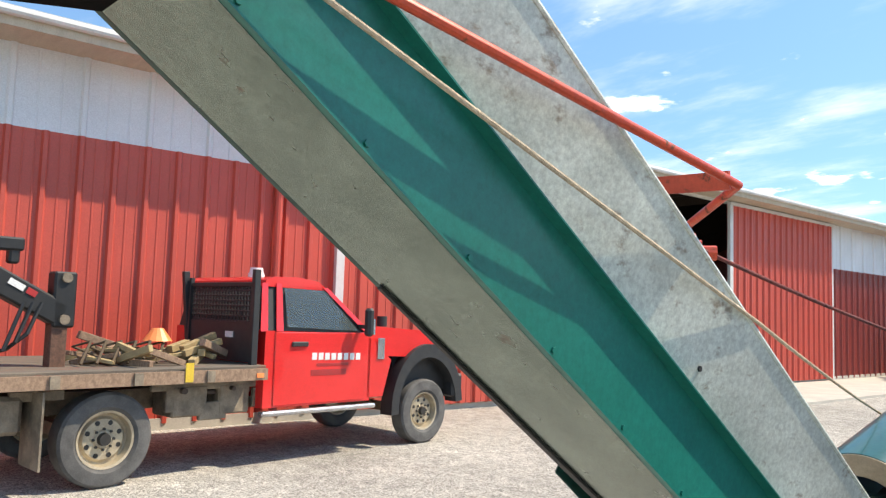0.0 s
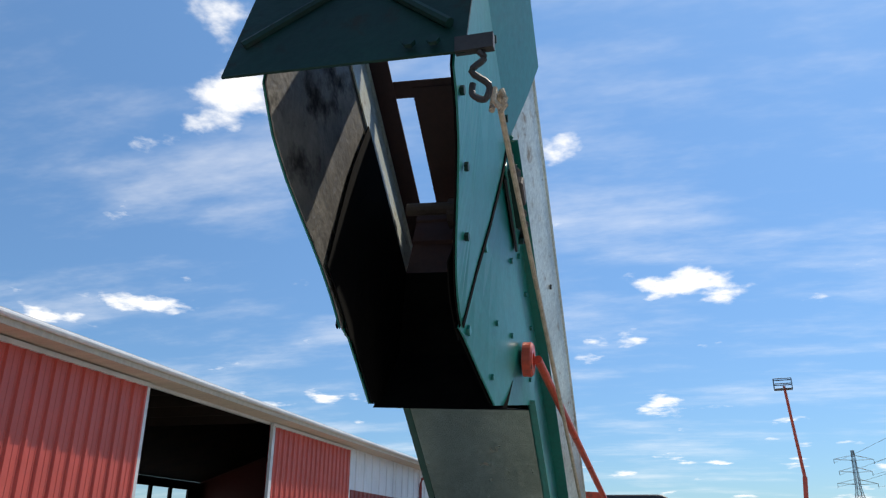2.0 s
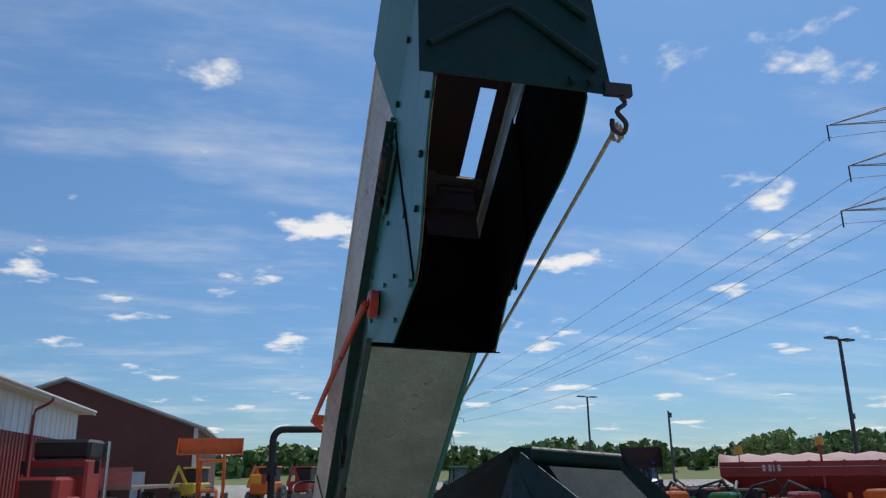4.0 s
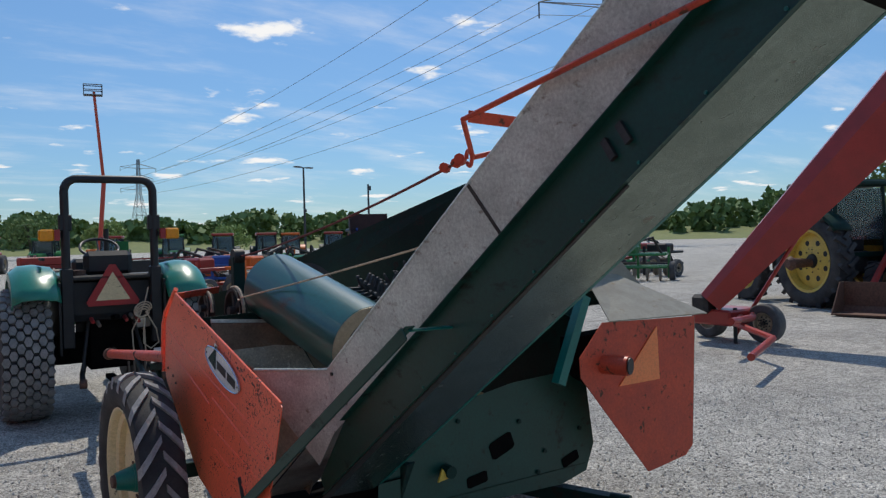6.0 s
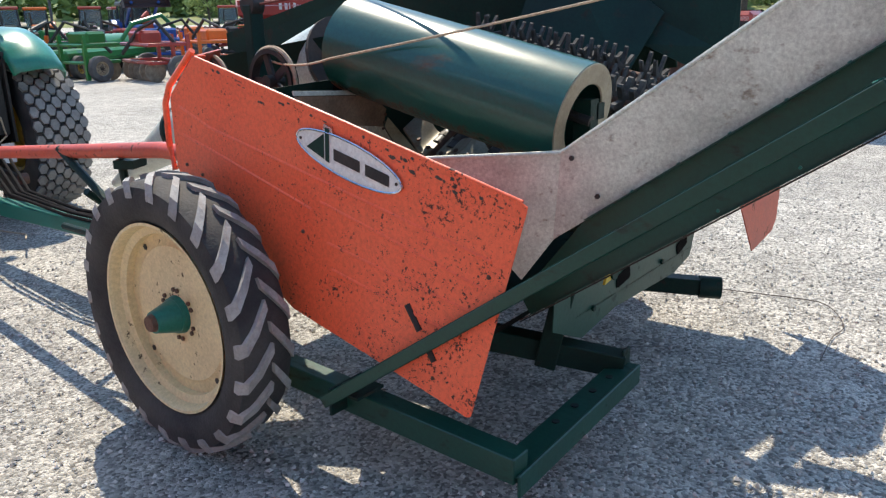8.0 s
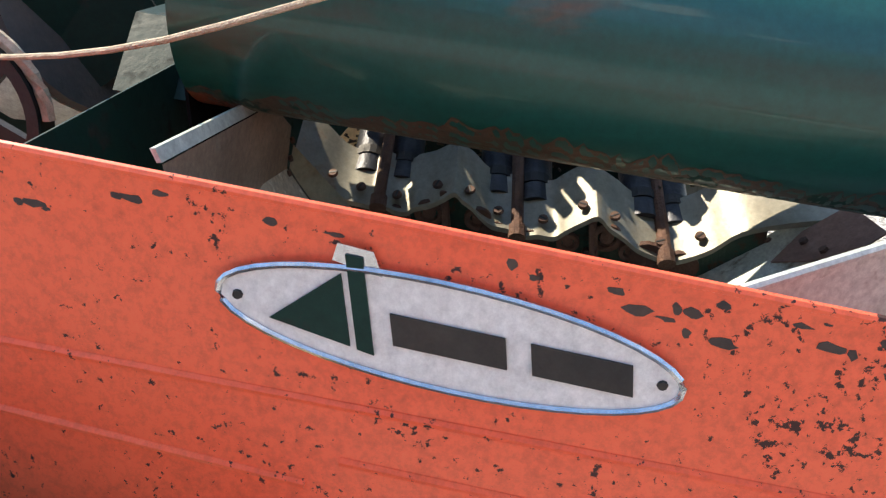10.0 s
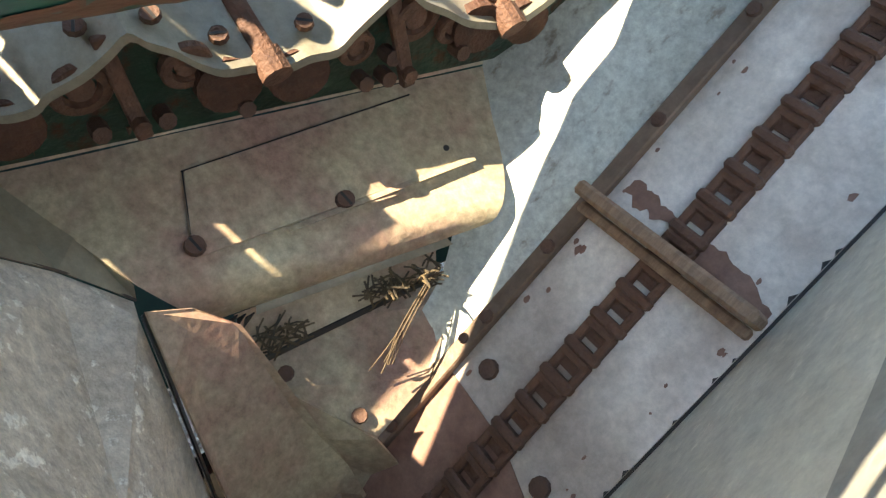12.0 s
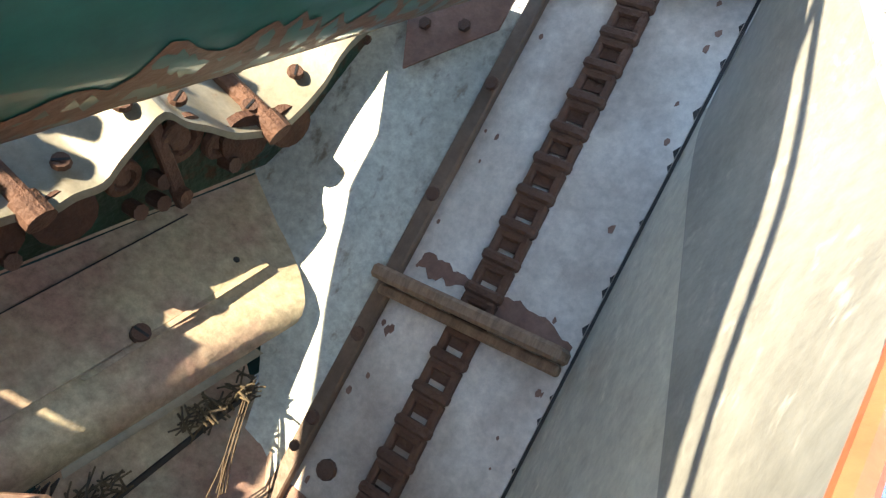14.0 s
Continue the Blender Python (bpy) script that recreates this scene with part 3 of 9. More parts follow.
def ribbed(bm, x, y0, y1, z0, z1, pitch, deep=0.05, wide=0.06):
    """Ribbed steel siding that faces +x."""
    line, y = [], y0
    while y < y1 - 0.02:
        e = min(y + pitch, y1)
        line += [(x, y)]
        for f in (0.30, 0.62):
            m = y + (e - y) * f
            if e - y > wide * 5:
                line += [(x, m - 0.016), (x + 0.008, m - 0.008), (x + 0.008, m + 0.008), (x, m + 0.016)]
        line.append((x, max(y, e - wide * 1.8)))
        if e - y > wide * 2:
            line += [(x + deep, e - wide * 1.4), (x + deep, e - wide * 0.5)]
        y = e
    line.append((x, y1))
    lo = [bm.verts.new((a, b, z0)) for a, b in line]
    hi = [bm.verts.new((a, b, z1)) for a, b in line]
    for k in range(len(line) - 1):
        bm.faces.new((lo[k], lo[k + 1], hi[k + 1], hi[k]))
    back = [bm.verts.new((x - 0.04, b, z)) for b, z in ((y0, z0), (y1, z0), (y1, z1), (y0, z1))]
    bm.faces.new(back)


def build_barn():
    barn = thing("barn", "long red steel barn with white upper band, sliding door open", "barn", (WALL_X, 8, 0))

    def panel(name, mat, y0, y1, z0, z1, pitch=0.46, dx=0.0, label=""):
        bm = fresh()
        ribbed(bm, WALL_X + dx, y0, y1, z0, z1, pitch)
        return part(name, bm, mat, barn, label)

    for y0, y1 in ((-26, -18), (-18, -10), (-10, -3), (-3, 4.85)):
        panel("siding", "barn_red", y0, y1, 0.1, 4.12)
        panel("upper_siding", "barn_white", y0, y1, 4.12, EAVE - 0.1, 0.92, label="white ribbed upper siding")
    left = panel("sliding_door", "barn_red", 4.95, 11.35, 0.12, 5.12, 0.40, 0.10, "closed red ribbed sliding door")
    right = panel("sliding_door", "barn_red", 17.75, 24.0, 0.12, 5.12, 0.36, 0.10, "red ribbed sliding door slid open")
    for door, a, b in ((left, 4.85, 11.35), (right, 17.65, 24.0)):
        for y in (a, b):
            bm = fresh()
            box(bm, (WALL_X + 0.10, y, 2.62), (0.09, 0.16, 5.04))
            part("door_trim", bm, "trim", door, "white metal edge trim")
        bm = fresh()
        box(bm, (WALL_X + 0.12, (a + b) / 2, 5.16), (0.12, b - a + 0.2, 0.09))
        part("track", bm, "trim", door)
    for y0, y1 in ((24.1, 30), (30, 36), (36, 42.2)):
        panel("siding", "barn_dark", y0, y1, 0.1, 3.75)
        panel("upper_siding", "barn_white", y0, y1, 3.75, EAVE - 0.1, 0.92)
    panel("siding", "barn_red", 4.85, 11.35, 0.1, 5.2)
    panel("siding", "barn_red", 17.7, 24.1, 0.1, 5.2)
    bm = fresh()
    box(bm, (WALL_X - 0.02, 14.55, 5.27), (0.1, 6.6, 0.2))
    part("header", bm, "trim", barn)
    # footing board, soffit, fascia, roof
    for y0, y1 in ((-26, 11.3), (17.7, 42.2)):
        bm = fresh()
        box(bm, (WALL_X - 0.02, (y0 + y1) / 2, 0.05), (0.1, y1 - y0, 0.24))
        part("footing", bm, "concrete", barn)
    bm = fresh()
    box(bm, (WALL_X + 0.28, 8.3, EAVE - 0.09), (0.94, 69, 0.05))
    part("soffit", bm, "soffit", barn, "tan soffit boards under the eave")
    bm = fresh()
    box(bm, (WALL_X + 0.74, 8.3, EAVE - 0.04), (0.05, 69.4, 0.20))
    part("fascia", bm, "soffit", barn)
    bm = fresh()
    tube(bm, [(WALL_X + 0.81, -26.2, EAVE + 0.03), (WALL_X + 0.81, 42.8, EAVE + 0.03)], 0.06, 10)
    part("gutter", bm, "trim", barn, smooth=True)
    bm = fresh()
    e, ridge = WALL_X + 0.80, WALL_X - 8.5
    for x0, z0, x1, z1 in ((e, EAVE + 0.04, ridge, EAVE + 3.2), (ridge, EAVE + 3.2, WALL_X - 17.7, EAVE + 0.14)):
        prism(bm, [(x0, -26.4, z0), (x1, -26.4, z1), (x1, 43.0, z1), (x0, 43.0, z0)], (0, 0, 0.07))
    part("roof", bm, "roof", barn, "pale ribbed steel roof")
    bm = fresh()
    for x0, z0, x1, z1 in ((WALL_X - 0.1, EAVE + 0.0, ridge, EAVE + 3.0), (ridge, EAVE + 3.0, WALL_X - 16.9, EAVE + 0.0)):
        prism(bm, [(x0, -25.8, z0), (x1, -25.8, z1), (x1, 42.1, z1), (x0, 42.1, z0)], (0, 0, 0.05))
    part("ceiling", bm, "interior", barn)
    # other walls
    bx = WALL_X - 17
    for y in (-26, 42.2):
        bm = fresh()
        prism(bm, [(WALL_X, y, 0), (bx, y, 0), (bx, y, EAVE), (ridge, y, EAVE + 3.1), (WALL_X, y, EAVE)], (0, 0.12, 0))
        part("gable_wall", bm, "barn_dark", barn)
    bm = fresh()
    for y0, y1, z0, z1 in ((-26, 27, 0, EAVE), (41, 42.2, 0, EAVE), (27, 41, 0, 3.75), (27, 41, 4.85, EAVE)):
        box(bm, (bx, (y0 + y1) / 2, (z0 + z1) / 2), (0.12, y1 - y0, z1 - z0))
    for k in range(8):
        box(bm, (bx, 27 + k * 2.0, 4.3), (0.14, 0.25, 1.12))
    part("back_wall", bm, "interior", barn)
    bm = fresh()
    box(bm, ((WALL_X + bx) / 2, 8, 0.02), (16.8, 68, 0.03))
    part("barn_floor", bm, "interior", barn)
    for k in range(5):
        y = 11.4 + k * 1.6
        bm = fresh()
        prism(bm, [(WALL_X - 0.4, y, EAVE - 0.1), (bx + 0.3, y, EAVE - 0.1), (ridge, y, EAVE + 2.9)], (0, 0.06, 0))
        bmesh.ops.delete(bm, geom=[f for f in bm.faces if abs(f.normal.y) > 0.9], context="FACES")
        part("truss", bm, "interior", barn)
    # downspouts
    for y, mat, z0 in ((3.65, "barn_red", 0.4), (33.6, "barn_dark", 0.4)):
        bm = fresh()
        tube(bm, [(WALL_X + 0.80, y, EAVE + 0.0), (WALL_X + 0.79, y, EAVE - 0.14), (WALL_X + 0.62, y, EAVE - 0.3), (WALL_X + 0.16, y, EAVE - 0.55), (WALL_X + 0.1, y, EAVE - 0.8), (WALL_X + 0.1, y, z0), (WALL_X + 0.3, y, z0 - 0.25)], 0.065, 10)
        part("downspout", bm, mat, barn, "red metal downspout with a bent elbow", smooth=True)
    bm = fresh()
    box(bm, (WALL_X + 1.5, 27, 0.03), (3.2, 32, 0.06))
    ob = part("pavement", bm, "concrete")
    tagged(ob, "pale concrete apron along the barn doors", "pavement", kind="structure")


build_barn()


def build_far_barn():
    barn = thing("barn", "brown-red steel barn with a pale roof edge", "barn", (-15, 62, 0))
    bm = fresh()
    prism(bm, [(-26, 62, 0), (-5.4, 62, 0), (-5.4, 62, 5.6), (-15.4, 62, 9.2), (-26, 62, 5.4)], (0, 0.2, 0))
    part("gable_wall", bm, "barn_brown", barn)
    bm = fresh()
    prism(bm, [(-5.4, 62.2, 0), (-5.4, 90, 0), (-5.4, 90, 5.6), (-5.4, 62.2, 5.6)], (-0.2, 0, 0))
    part("side_wall", bm, "barn_brown", barn)
    bm = fresh()
    for a, b in (((-4.6, 5.45), (-15.4, 9.3)), ((-15.4, 9.3), (-26.8, 5.2))):
        prism(bm, [(a[0], 61.3, a[1]), (b[0], 61.3, b[1]), (b[0], 91, b[1]), (a[0], 91, a[1])], (0, 0, 0.16))
    part("roof", bm, "roof", barn)
    bm = fresh()
    box(bm, (-5.45, 62, 2.8), (0.3, 0.26, 5.6))
    part("corner_trim", bm, "trim", barn)
    bm = fresh()
    box(bm, (-9.5, 61.96, 1.2), (1.0, 0.1, 2.2))
    part("door", bm, "trim", barn, "pale steel walk door")


build_far_barn()


# ---- corn picker ----
KINK = Vector((0.1793, 0.0004, 1.2227))
E_SIDE, E_RUN, E_UP = Vector((0.9989, 0.0211, -0.0414)), Vector((0.0172, -0.8137, 0.581)), Vector((0.0214, 0.5813, 0.8134))


def E(u, v, w):
    """A place on the elevator: u across, v up along it, w square to its bed."""
    return KINK + E_SIDE * u + E_RUN * v + E_UP * w


E_TURN = Matrix((E_SIDE, E_RUN, E_UP)).transposed()
picker = thing("corn_picker", "old green and orange one-row corn picker with a tall elevator", "corn picker", (0.8, 0.8, 0))


def fender_x(z):
    return -0.06 * (1.45 - z) - 0.008


def F(y, z, out=0.0):
    return Vector((fender_x(z) - out, y, z))


def studs(name, spots, r, h, mat, parent, r2=None, n=6):
    """Bolt or rivet heads, each an object of its own on one shared mesh; spots are (place, direction)."""
    bm = fresh()
    cyl(bm, (0, 0, 0), (0, 0, h), r, r2 or r, n)
    me = mesh_of(name, bm, mat)
    for c, way in spots:
        ob = new(name, me)
        ob.parent = parent
        ob.matrix_parent_inverse = base_of(parent).inverted()
        ob.matrix_basis = Matrix.Translation(c) @ Vector(way).to_track_quat("Z", "Y").to_matrix().to_4x4()


def build_elevator():
    UL, UR, UL0, UR0 = 0.044, 0.30, 0.0, 0.344
    trough = fresh()
    prism(trough, [E(UL, -0.45, -0.372), E(UR, -0.45, -0.372), E(UR, 2.23, -0.372), E(UL, 2.23, -0.372)], E_UP * 0.003)
    trough = part("elevator_bottom", trough, "underside", picker, "grey-green sheet-metal elevator bottom")
    bm = fresh()
    prism(bm, [E(UL - 0.006, -0.45, -0.378), E(UL + 0.035, -0.45, -0.378), E(UL + 0.004, 1.62, -0.378), E(UL - 0.006, 1.62, -0.378)], E_UP * 0.005)
    part("lap_strip", bm, "iron", trough)
    # sides
    for side, u, u0, out in (("left", UL, UL0, -1), ("right", UR, UR0, 1)):
        bm = fresh()
        prism(bm, [E(u, -0.40, -0.372), E(u, 2.24, -0.372), E(u, 2.24, -0.195), E(u, -0.05, -0.195), E(u, -0.40, -0.30)], E_SIDE * 0.003 * out)
        prism(bm, [E(u, -0.05, -0.198), E(u, 2.75, -0.198), E(u + out * 0.030, 2.75, -0.198), E(u + out * 0.030, -0.05, -0.198)], E_UP * -0.003)
        prism(bm, [E(u, -0.40, -0.372), E(u, 2.24, -0.372), E(u + out * 0.016, 2.24, -0.372), E(u + out * 0.016, -0.40, -0.372)], E_UP * 0.003)
        # left side takes the green darkened for shade
        green = part("elevator_side", bm, "green_shaded" if out < 0 else "green", picker, "dark green painted elevator side channel")
        bm = fresh()
        k0 = 0.0
        prism(bm, [E(u, k0 - (0.19 if out < 0 else 0.0), -0.2), E(u, 2.98, -0.2), E(u0, 2.86, 0.0), E(u0, k0, 0.0)], E_SIDE * 0.003 * out)
        flare = part("flare_board", bm, "galv", picker, "galvanised steel flare board with scratches")
        bm = fresh()
        tube(bm, [E(u0, k0, 0.0), E(u0, 2.86, 0.0)], 0.0065, 8)
        part("rim", bm, "galv", flare, smooth=True)
        if out > 0:
            studs("bolt", [(E(u + (u0 - u) * f, v, -0.2 + 0.2 * f) + E_SIDE * 0.003, E_SIDE) for v, f in ((0.25, 0.3), (1.1, 0.25), (2.2, 0.3), (2.3, 0.7))], 0.006, 0.004, "iron", flare)
        bm = fresh()
        prism(bm, [E(u0 + out * 0.002, 1.16, 0), E(u + out * 0.003, 1.16, -0.19), E(u + out * 0.003, 1.172, -0.19), E(u0 + out * 0.002, 1.172, 0)], E_SIDE * (0.004 if out < 0 else 0.0015) * out)
        part("lap_seam", bm, "iron" if out < 0 else "galv", flare)
        studs("bolt", [(E(u + out * 0.017, 0.12 + k * 0.155, -0.199), E_UP) for k in range(18)] + [(E(u + out * 0.002, 0.3 + k * 0.23, -0.355), E_SIDE * out) for k in range(9)], 0.005, 0.005, "green", green)
        if out < 0:
            for v in (1.62, 1.68):
                bm = fresh()
                prism(bm, [E(u + out * 0.004, v, -0.30), E(u + out * 0.004, v + 0.02, -0.30), E(u + out * 0.004, v + 0.02, -0.24), E(u + out * 0.004, v, -0.24)], E_SIDE * 0.012 * out)
                part("slot_cover", bm, "iron", green)
    # pan, rails, chain
    bm = fresh()
    prism(bm, [E(0.041, -1.05, -0.137), E(0.283, -1.05, -0.137), E(0.283, 2.43, -0.137), E(0.041, 2.43, -0.137)], E_UP * 0.003)
    pan = part("elevator_pan", bm, "pan", picker, "worn shiny steel elevator pan with rust stains")
    bm = fresh()
    rng = random.Random(17)
    for u0, u1, v0, v1, thick in ((0.257, 0.187, -0.488, -0.493, 0.012), (0.143, 0.046, -0.497, -0.510, 0.019)):
        upper, lower, j = [], [], 0.0
        for k in range(15):
            f = k / 14
            j = j * 0.5 + rng.uniform(-0.0035, 0.0035)
            u, v = u0 + (u1 - u0) * f, v0 + (v1 - v0) * f
            half = thick * (0.55 + 0.45 * math.sin(math.pi * min(1.0, 0.15 + f)))
            upper.append(E(u, v + half + j, -0.1335))
            lower.append(E(u, v - half + j * 1.4 + rng.uniform(-0.003, 0.003), -0.1335))
        prism(bm, upper + lower[::-1], E_UP * 0.0009)
    part("rust_patch", bm, "stain", pan)
    bm = fresh()
    prism(bm, [E(0.05, -1.05, -0.1335), E(0.280, -1.05, -0.1335), E(0.280, -0.79, -0.1335), E(0.16, -0.80, -0.1335), E(0.05, -0.84, -0.1335)], E_UP * 0.0018)
    part("foot_plate", bm, "stain", pan, "rust-brown plate at the pan's foot")
    bm = fresh()
    box(bm, E(0.279, 0.6, -0.1265), (0.021, 3.3, 0.013), E_TURN, 0.002)
    rail = part("pan_rail", bm, "rail_brown", pan, "brown flat rail bolted along the pan")
    studs("bolt", [(E(0.278, v, -0.1195), E_UP) for v in (-0.89, -0.709, -0.599, -0.411, -0.259, -0.10, 0.05, 0.20, 0.36, 0.52, 0.68, 0.84, 1.0, 1.2, 1.4, 1.6)], 0.0095, 0.004, "rust_bolt", rail, 0.008, 10)
    bm = fresh()
    box(bm, E(0.0385, 0.6, -0.1365), (0.004, 3.3, 0.005), E_TURN)
    gap = part("pan_edge", bm, "iron", pan)
    rng = random.Random(21)
    bm = fresh()
    for k in range(26):
        v = -0.95 + k * 0.05 + rng.uniform(-0.02, 0.02)
        r = rng.uniform(0.002, 0.006)
        prism(bm, [E(0.041, v - r * 1.6, -0.1325), E(0.041 + r, v, -0.1325), E(0.041, v + r * 1.6, -0.1325)], E_UP * 0.0008)
    tagged(part("edge_chip", bm, "iron", gap), kind="stuff")
    bm = fresh()
    for k in range(46):
        v, u = rng.uniform(-0.95, 0.1), rng.choice((rng.gauss(0.262, 0.010), rng.gauss(0.066, 0.012)))
        r = rng.uniform(0.0015, 0.005)
        if not 0.05 < u < 0.278:
            continue
        prism(bm, [E(u + r * math.cos(radians(a)) * rng.uniform(0.5, 1.1), v + 1.5 * r * math.sin(radians(a)) * rng.uniform(0.5, 1.1), -0.1338) for a in range(0, 360, 60)], E_UP * 0.0006)
    tagged(part("rust_fleck", bm, "stain", pan), kind="stuff")
    studs("screw", [(E(0.236, -0.754, -0.134), E_UP), (E(0.095, -0.80, -0.133), E_UP), (E(0.245, -0.07, -0.134), E_UP)], 0.013, 0.006, "rust_bolt", pan, 0.012, 10)
    # one detachable-link chain, each link a piece
    bm = fresh()
    p = 0.0418
    for s in (-1, 1):
        box(bm, (s * 0.0165, 0, 0), (0.009, p * 0.95, 0.013), bevel=0.002)
    box(bm, (0, -p * 0.36, 0.003), (0.046, 0.013, 0.017), bevel=0.003)
    cyl(bm, (-0.019, p * 0.40, 0.001), (0.019, p * 0.40, 0.001), 0.0075, n=8)
    box(bm, (0, p * 0.1, -0.0045), (0.028, p * 0.30, 0.004))
    link_mesh = mesh_of("chain_link", bm, "rust")
    bm = fresh()
    box(bm, (0, 0, 0.024), (0.242, 0.017, 0.046), bevel=0.004)
    box(bm, (0, -0.016, 0.012), (0.236, 0.013, 0.016), bevel=0.003)
    slat_mesh = mesh_of("slat", bm, "wood")
    frame_m = E_TURN.to_4x4()
    k = 0
    v = -1.02
    while v < 2.40:
        ob = new("chain_link", link_mesh)
        ob.parent = pan
        ob.matrix_parent_inverse = base_of(pan).inverted()
        ob.matrix_basis = Matrix.Translation(E(0.161, v, -0.125)) @ frame_m
        v += p
    for v in (-0.985, -0.52, -0.055, 0.41, 0.88, 1.34, 1.81, 2.27):
        ob = new("slat", slat_mesh)
        ob.parent = pan
        ob.matrix_parent_inverse = base_of(pan).inverted()
        ob.matrix_basis = Matrix.Translation(E(0.160, v, -0.126)) @ frame_m @ pose(0, 0, 0, 0, 0, -2)
        tagged(ob, "weathered wooden elevator slat")
    return pan


pan = build_elevator()


def sprung(v, w, out):
    """How far the head's side sheets are sprung inwards along their front edges."""
    deep = max(0.0, min(1.0, (-0.2 - w) / 0.38)) ** 1.4
    low = max(0.0, min(1.0, (3.0 - v) / 0.36))
    return (0.046 if out > 0 else 0.028) * deep * (low * low * (3 - 2 * low) if v > 2.63 else max(0.0, min(1.0, (v - 2.20) / 0.41)))


def bent_sheet(bm, outline, u, out, thick):
    """A side sheet of the head, flat at its bolted rear edge."""
    made = fresh()
    prism(made, [E(u, v, w) for v, w in outline], E_SIDE * thick * out)
    bmesh.ops.triangulate(made, faces=made.faces)
    bmesh.ops.subdivide_edges(made, edges=[e for e in made.edges if e.calc_length() > 0.05], cuts=3, use_grid_fill=True)
    bmesh.ops.triangulate(made, faces=made.faces)
    for p in made.verts:
        d = p.co - KINK
        p.co -= E_SIDE * (out * sprung(d.dot(E_RUN), d.dot(E_UP), out))
    index = {p: bm.verts.new(p.co) for p in made.verts}
    for f in made.faces:
        bm.faces.new([index[p] for p in f.verts])
    made.free()


def build_head():
    UL, UR = 0.044, 0.30
    gusset = [(2.22, -0.362), (2.425, -0.568), (2.60, -0.592), (2.63, -0.604), (2.748, -0.224), (2.72, -0.196), (2.22, -0.196)]
    upper = [(2.63, -0.604), (2.748, -0.59), (2.89, -0.578), (2.96, -0.565), (3.03, -0.54), (3.055, -0.50), (3.07, -0.40), (3.13, -0.25), (3.11, -0.2), (2.752, -0.2)]
    crown = [(2.752, -0.2), (3.11, -0.2), (3.06, -0.04), (3.0, 0.0), (2.815, 0.0), (2.785, -0.08)]
    for u, out in ((UL, -1), (UR, 1)):
        o = u + out * 0.004
        bm = fresh()
        bent_sheet(bm, gusset, o, out, 0.003)
        plate = part("head_gusset", bm, "green", picker, "bolted green gusset plate")
        bm = fresh()
        lap = 0.006 if out > 0 else 0.004
        bent_sheet(bm, upper, o + out * lap, out, 0.003)
        prism(bm, [E(o + out * (lap + 0.24 * (w + 0.2)), v, w) for v, w in crown], E_SIDE * 0.003 * out)
        side = part("head_side", bm, "green", picker, "green side sheet of the discharge head")
        # black for grease and shade; second sheet follows the cross bar's shadow edge
        bm = fresh()
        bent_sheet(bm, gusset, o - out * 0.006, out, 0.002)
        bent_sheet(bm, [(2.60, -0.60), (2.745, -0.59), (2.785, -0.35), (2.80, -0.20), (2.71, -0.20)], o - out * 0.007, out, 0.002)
        liner = part("head_liner", bm, "grease_shade", side, "black inside of the head, grease and shade in one colour")
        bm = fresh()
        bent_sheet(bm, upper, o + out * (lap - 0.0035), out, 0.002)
        # right sheet is coloured black to stand for its shade
        part("liner_sheet", bm, "liner" if out < 0 else "grease_shade", liner, "inside sheet of the head: left bare grimy metal, right black for shade")
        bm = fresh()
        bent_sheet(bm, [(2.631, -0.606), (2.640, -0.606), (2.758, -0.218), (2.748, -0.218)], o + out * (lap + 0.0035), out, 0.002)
        part("gap_strip", bm, "grease_shade", side)
        studs("bolt", [(E(o + out * (0.003 - sprung(v, w, out)), v, w), E_SIDE * out) for v, w in ((2.60, -0.575), (2.745, -0.235), (2.67, -0.44))], 0.009, 0.007, "green", plate)
        studs("bolt", [(E(o + out * (0.003 - sprung(v, w, out)), v, w), E_SIDE * out) for v, w in ((2.47, -0.545), (2.44, -0.40), (2.30, -0.33), (2.52, -0.46), (2.33, -0.245), (2.42, -0.245), (2.52, -0.25), (2.62, -0.25), (2.55, -0.31), (2.27, -0.34))], 0.0055, 0.005, "green", plate)
        studs("bolt", [(E(o + out * (lap + 0.003 - sprung(v, w, out)), v, w), E_SIDE * out) for v, w in ((2.76, -0.545), (2.88, -0.545), (2.99, -0.53), (2.80, -0.21), (2.95, -0.21), (3.08, -0.22))], 0.007, 0.006, "green_dark", side)
        # pivot hub, take-up latch
        bm = fresh()
        c = E(o + out * 0.003, 2.355, -0.372)
        lathe(bm, [(0.0, 0.015), (0.0, 0.034), (0.016, 0.034), (0.020, 0.030), (0.020, 0.015), (0.004, 0.013), (0.0, 0.015)], c, E_SIDE * out, 24)
        hub = part("pivot_hub", bm, "orange_plain", picker, "rusty orange pivot ring")
        bm = fresh()
        cyl(bm, c, c + E_SIDE * out * 0.010, 0.0135, n=12)
        part("pivot_pin", bm, "rust", hub)
        bm = fresh()
        box(bm, E(o + out * 0.006, 2.64, -0.246), (0.006, 0.19, 0.052), E_TURN, 0.002)
        latch = part("take_up_latch", bm, "green", picker, "bolted chain take-up latch, greasy green")
        bm = fresh()
        for w in (-0.226, -0.264):
            box(bm, E(o + out * 0.014, 2.655, w), (0.014, 0.115, 0.006), E_TURN, 0.001)
        box(bm, E(o + out * 0.013, 2.60, -0.245), (0.012, 0.008, 0.044), E_TURN, 0.001)
        part("slide", bm, "green_dark", latch)
        bm = fresh()
        box(bm, E(o + out * 0.020, 2.665, -0.245), (0.024, 0.05, 0.030), E_TURN, 0.003)
        part("bearing_block", bm, "iron_brown", latch, "rusty bearing block")
        bm = fresh()
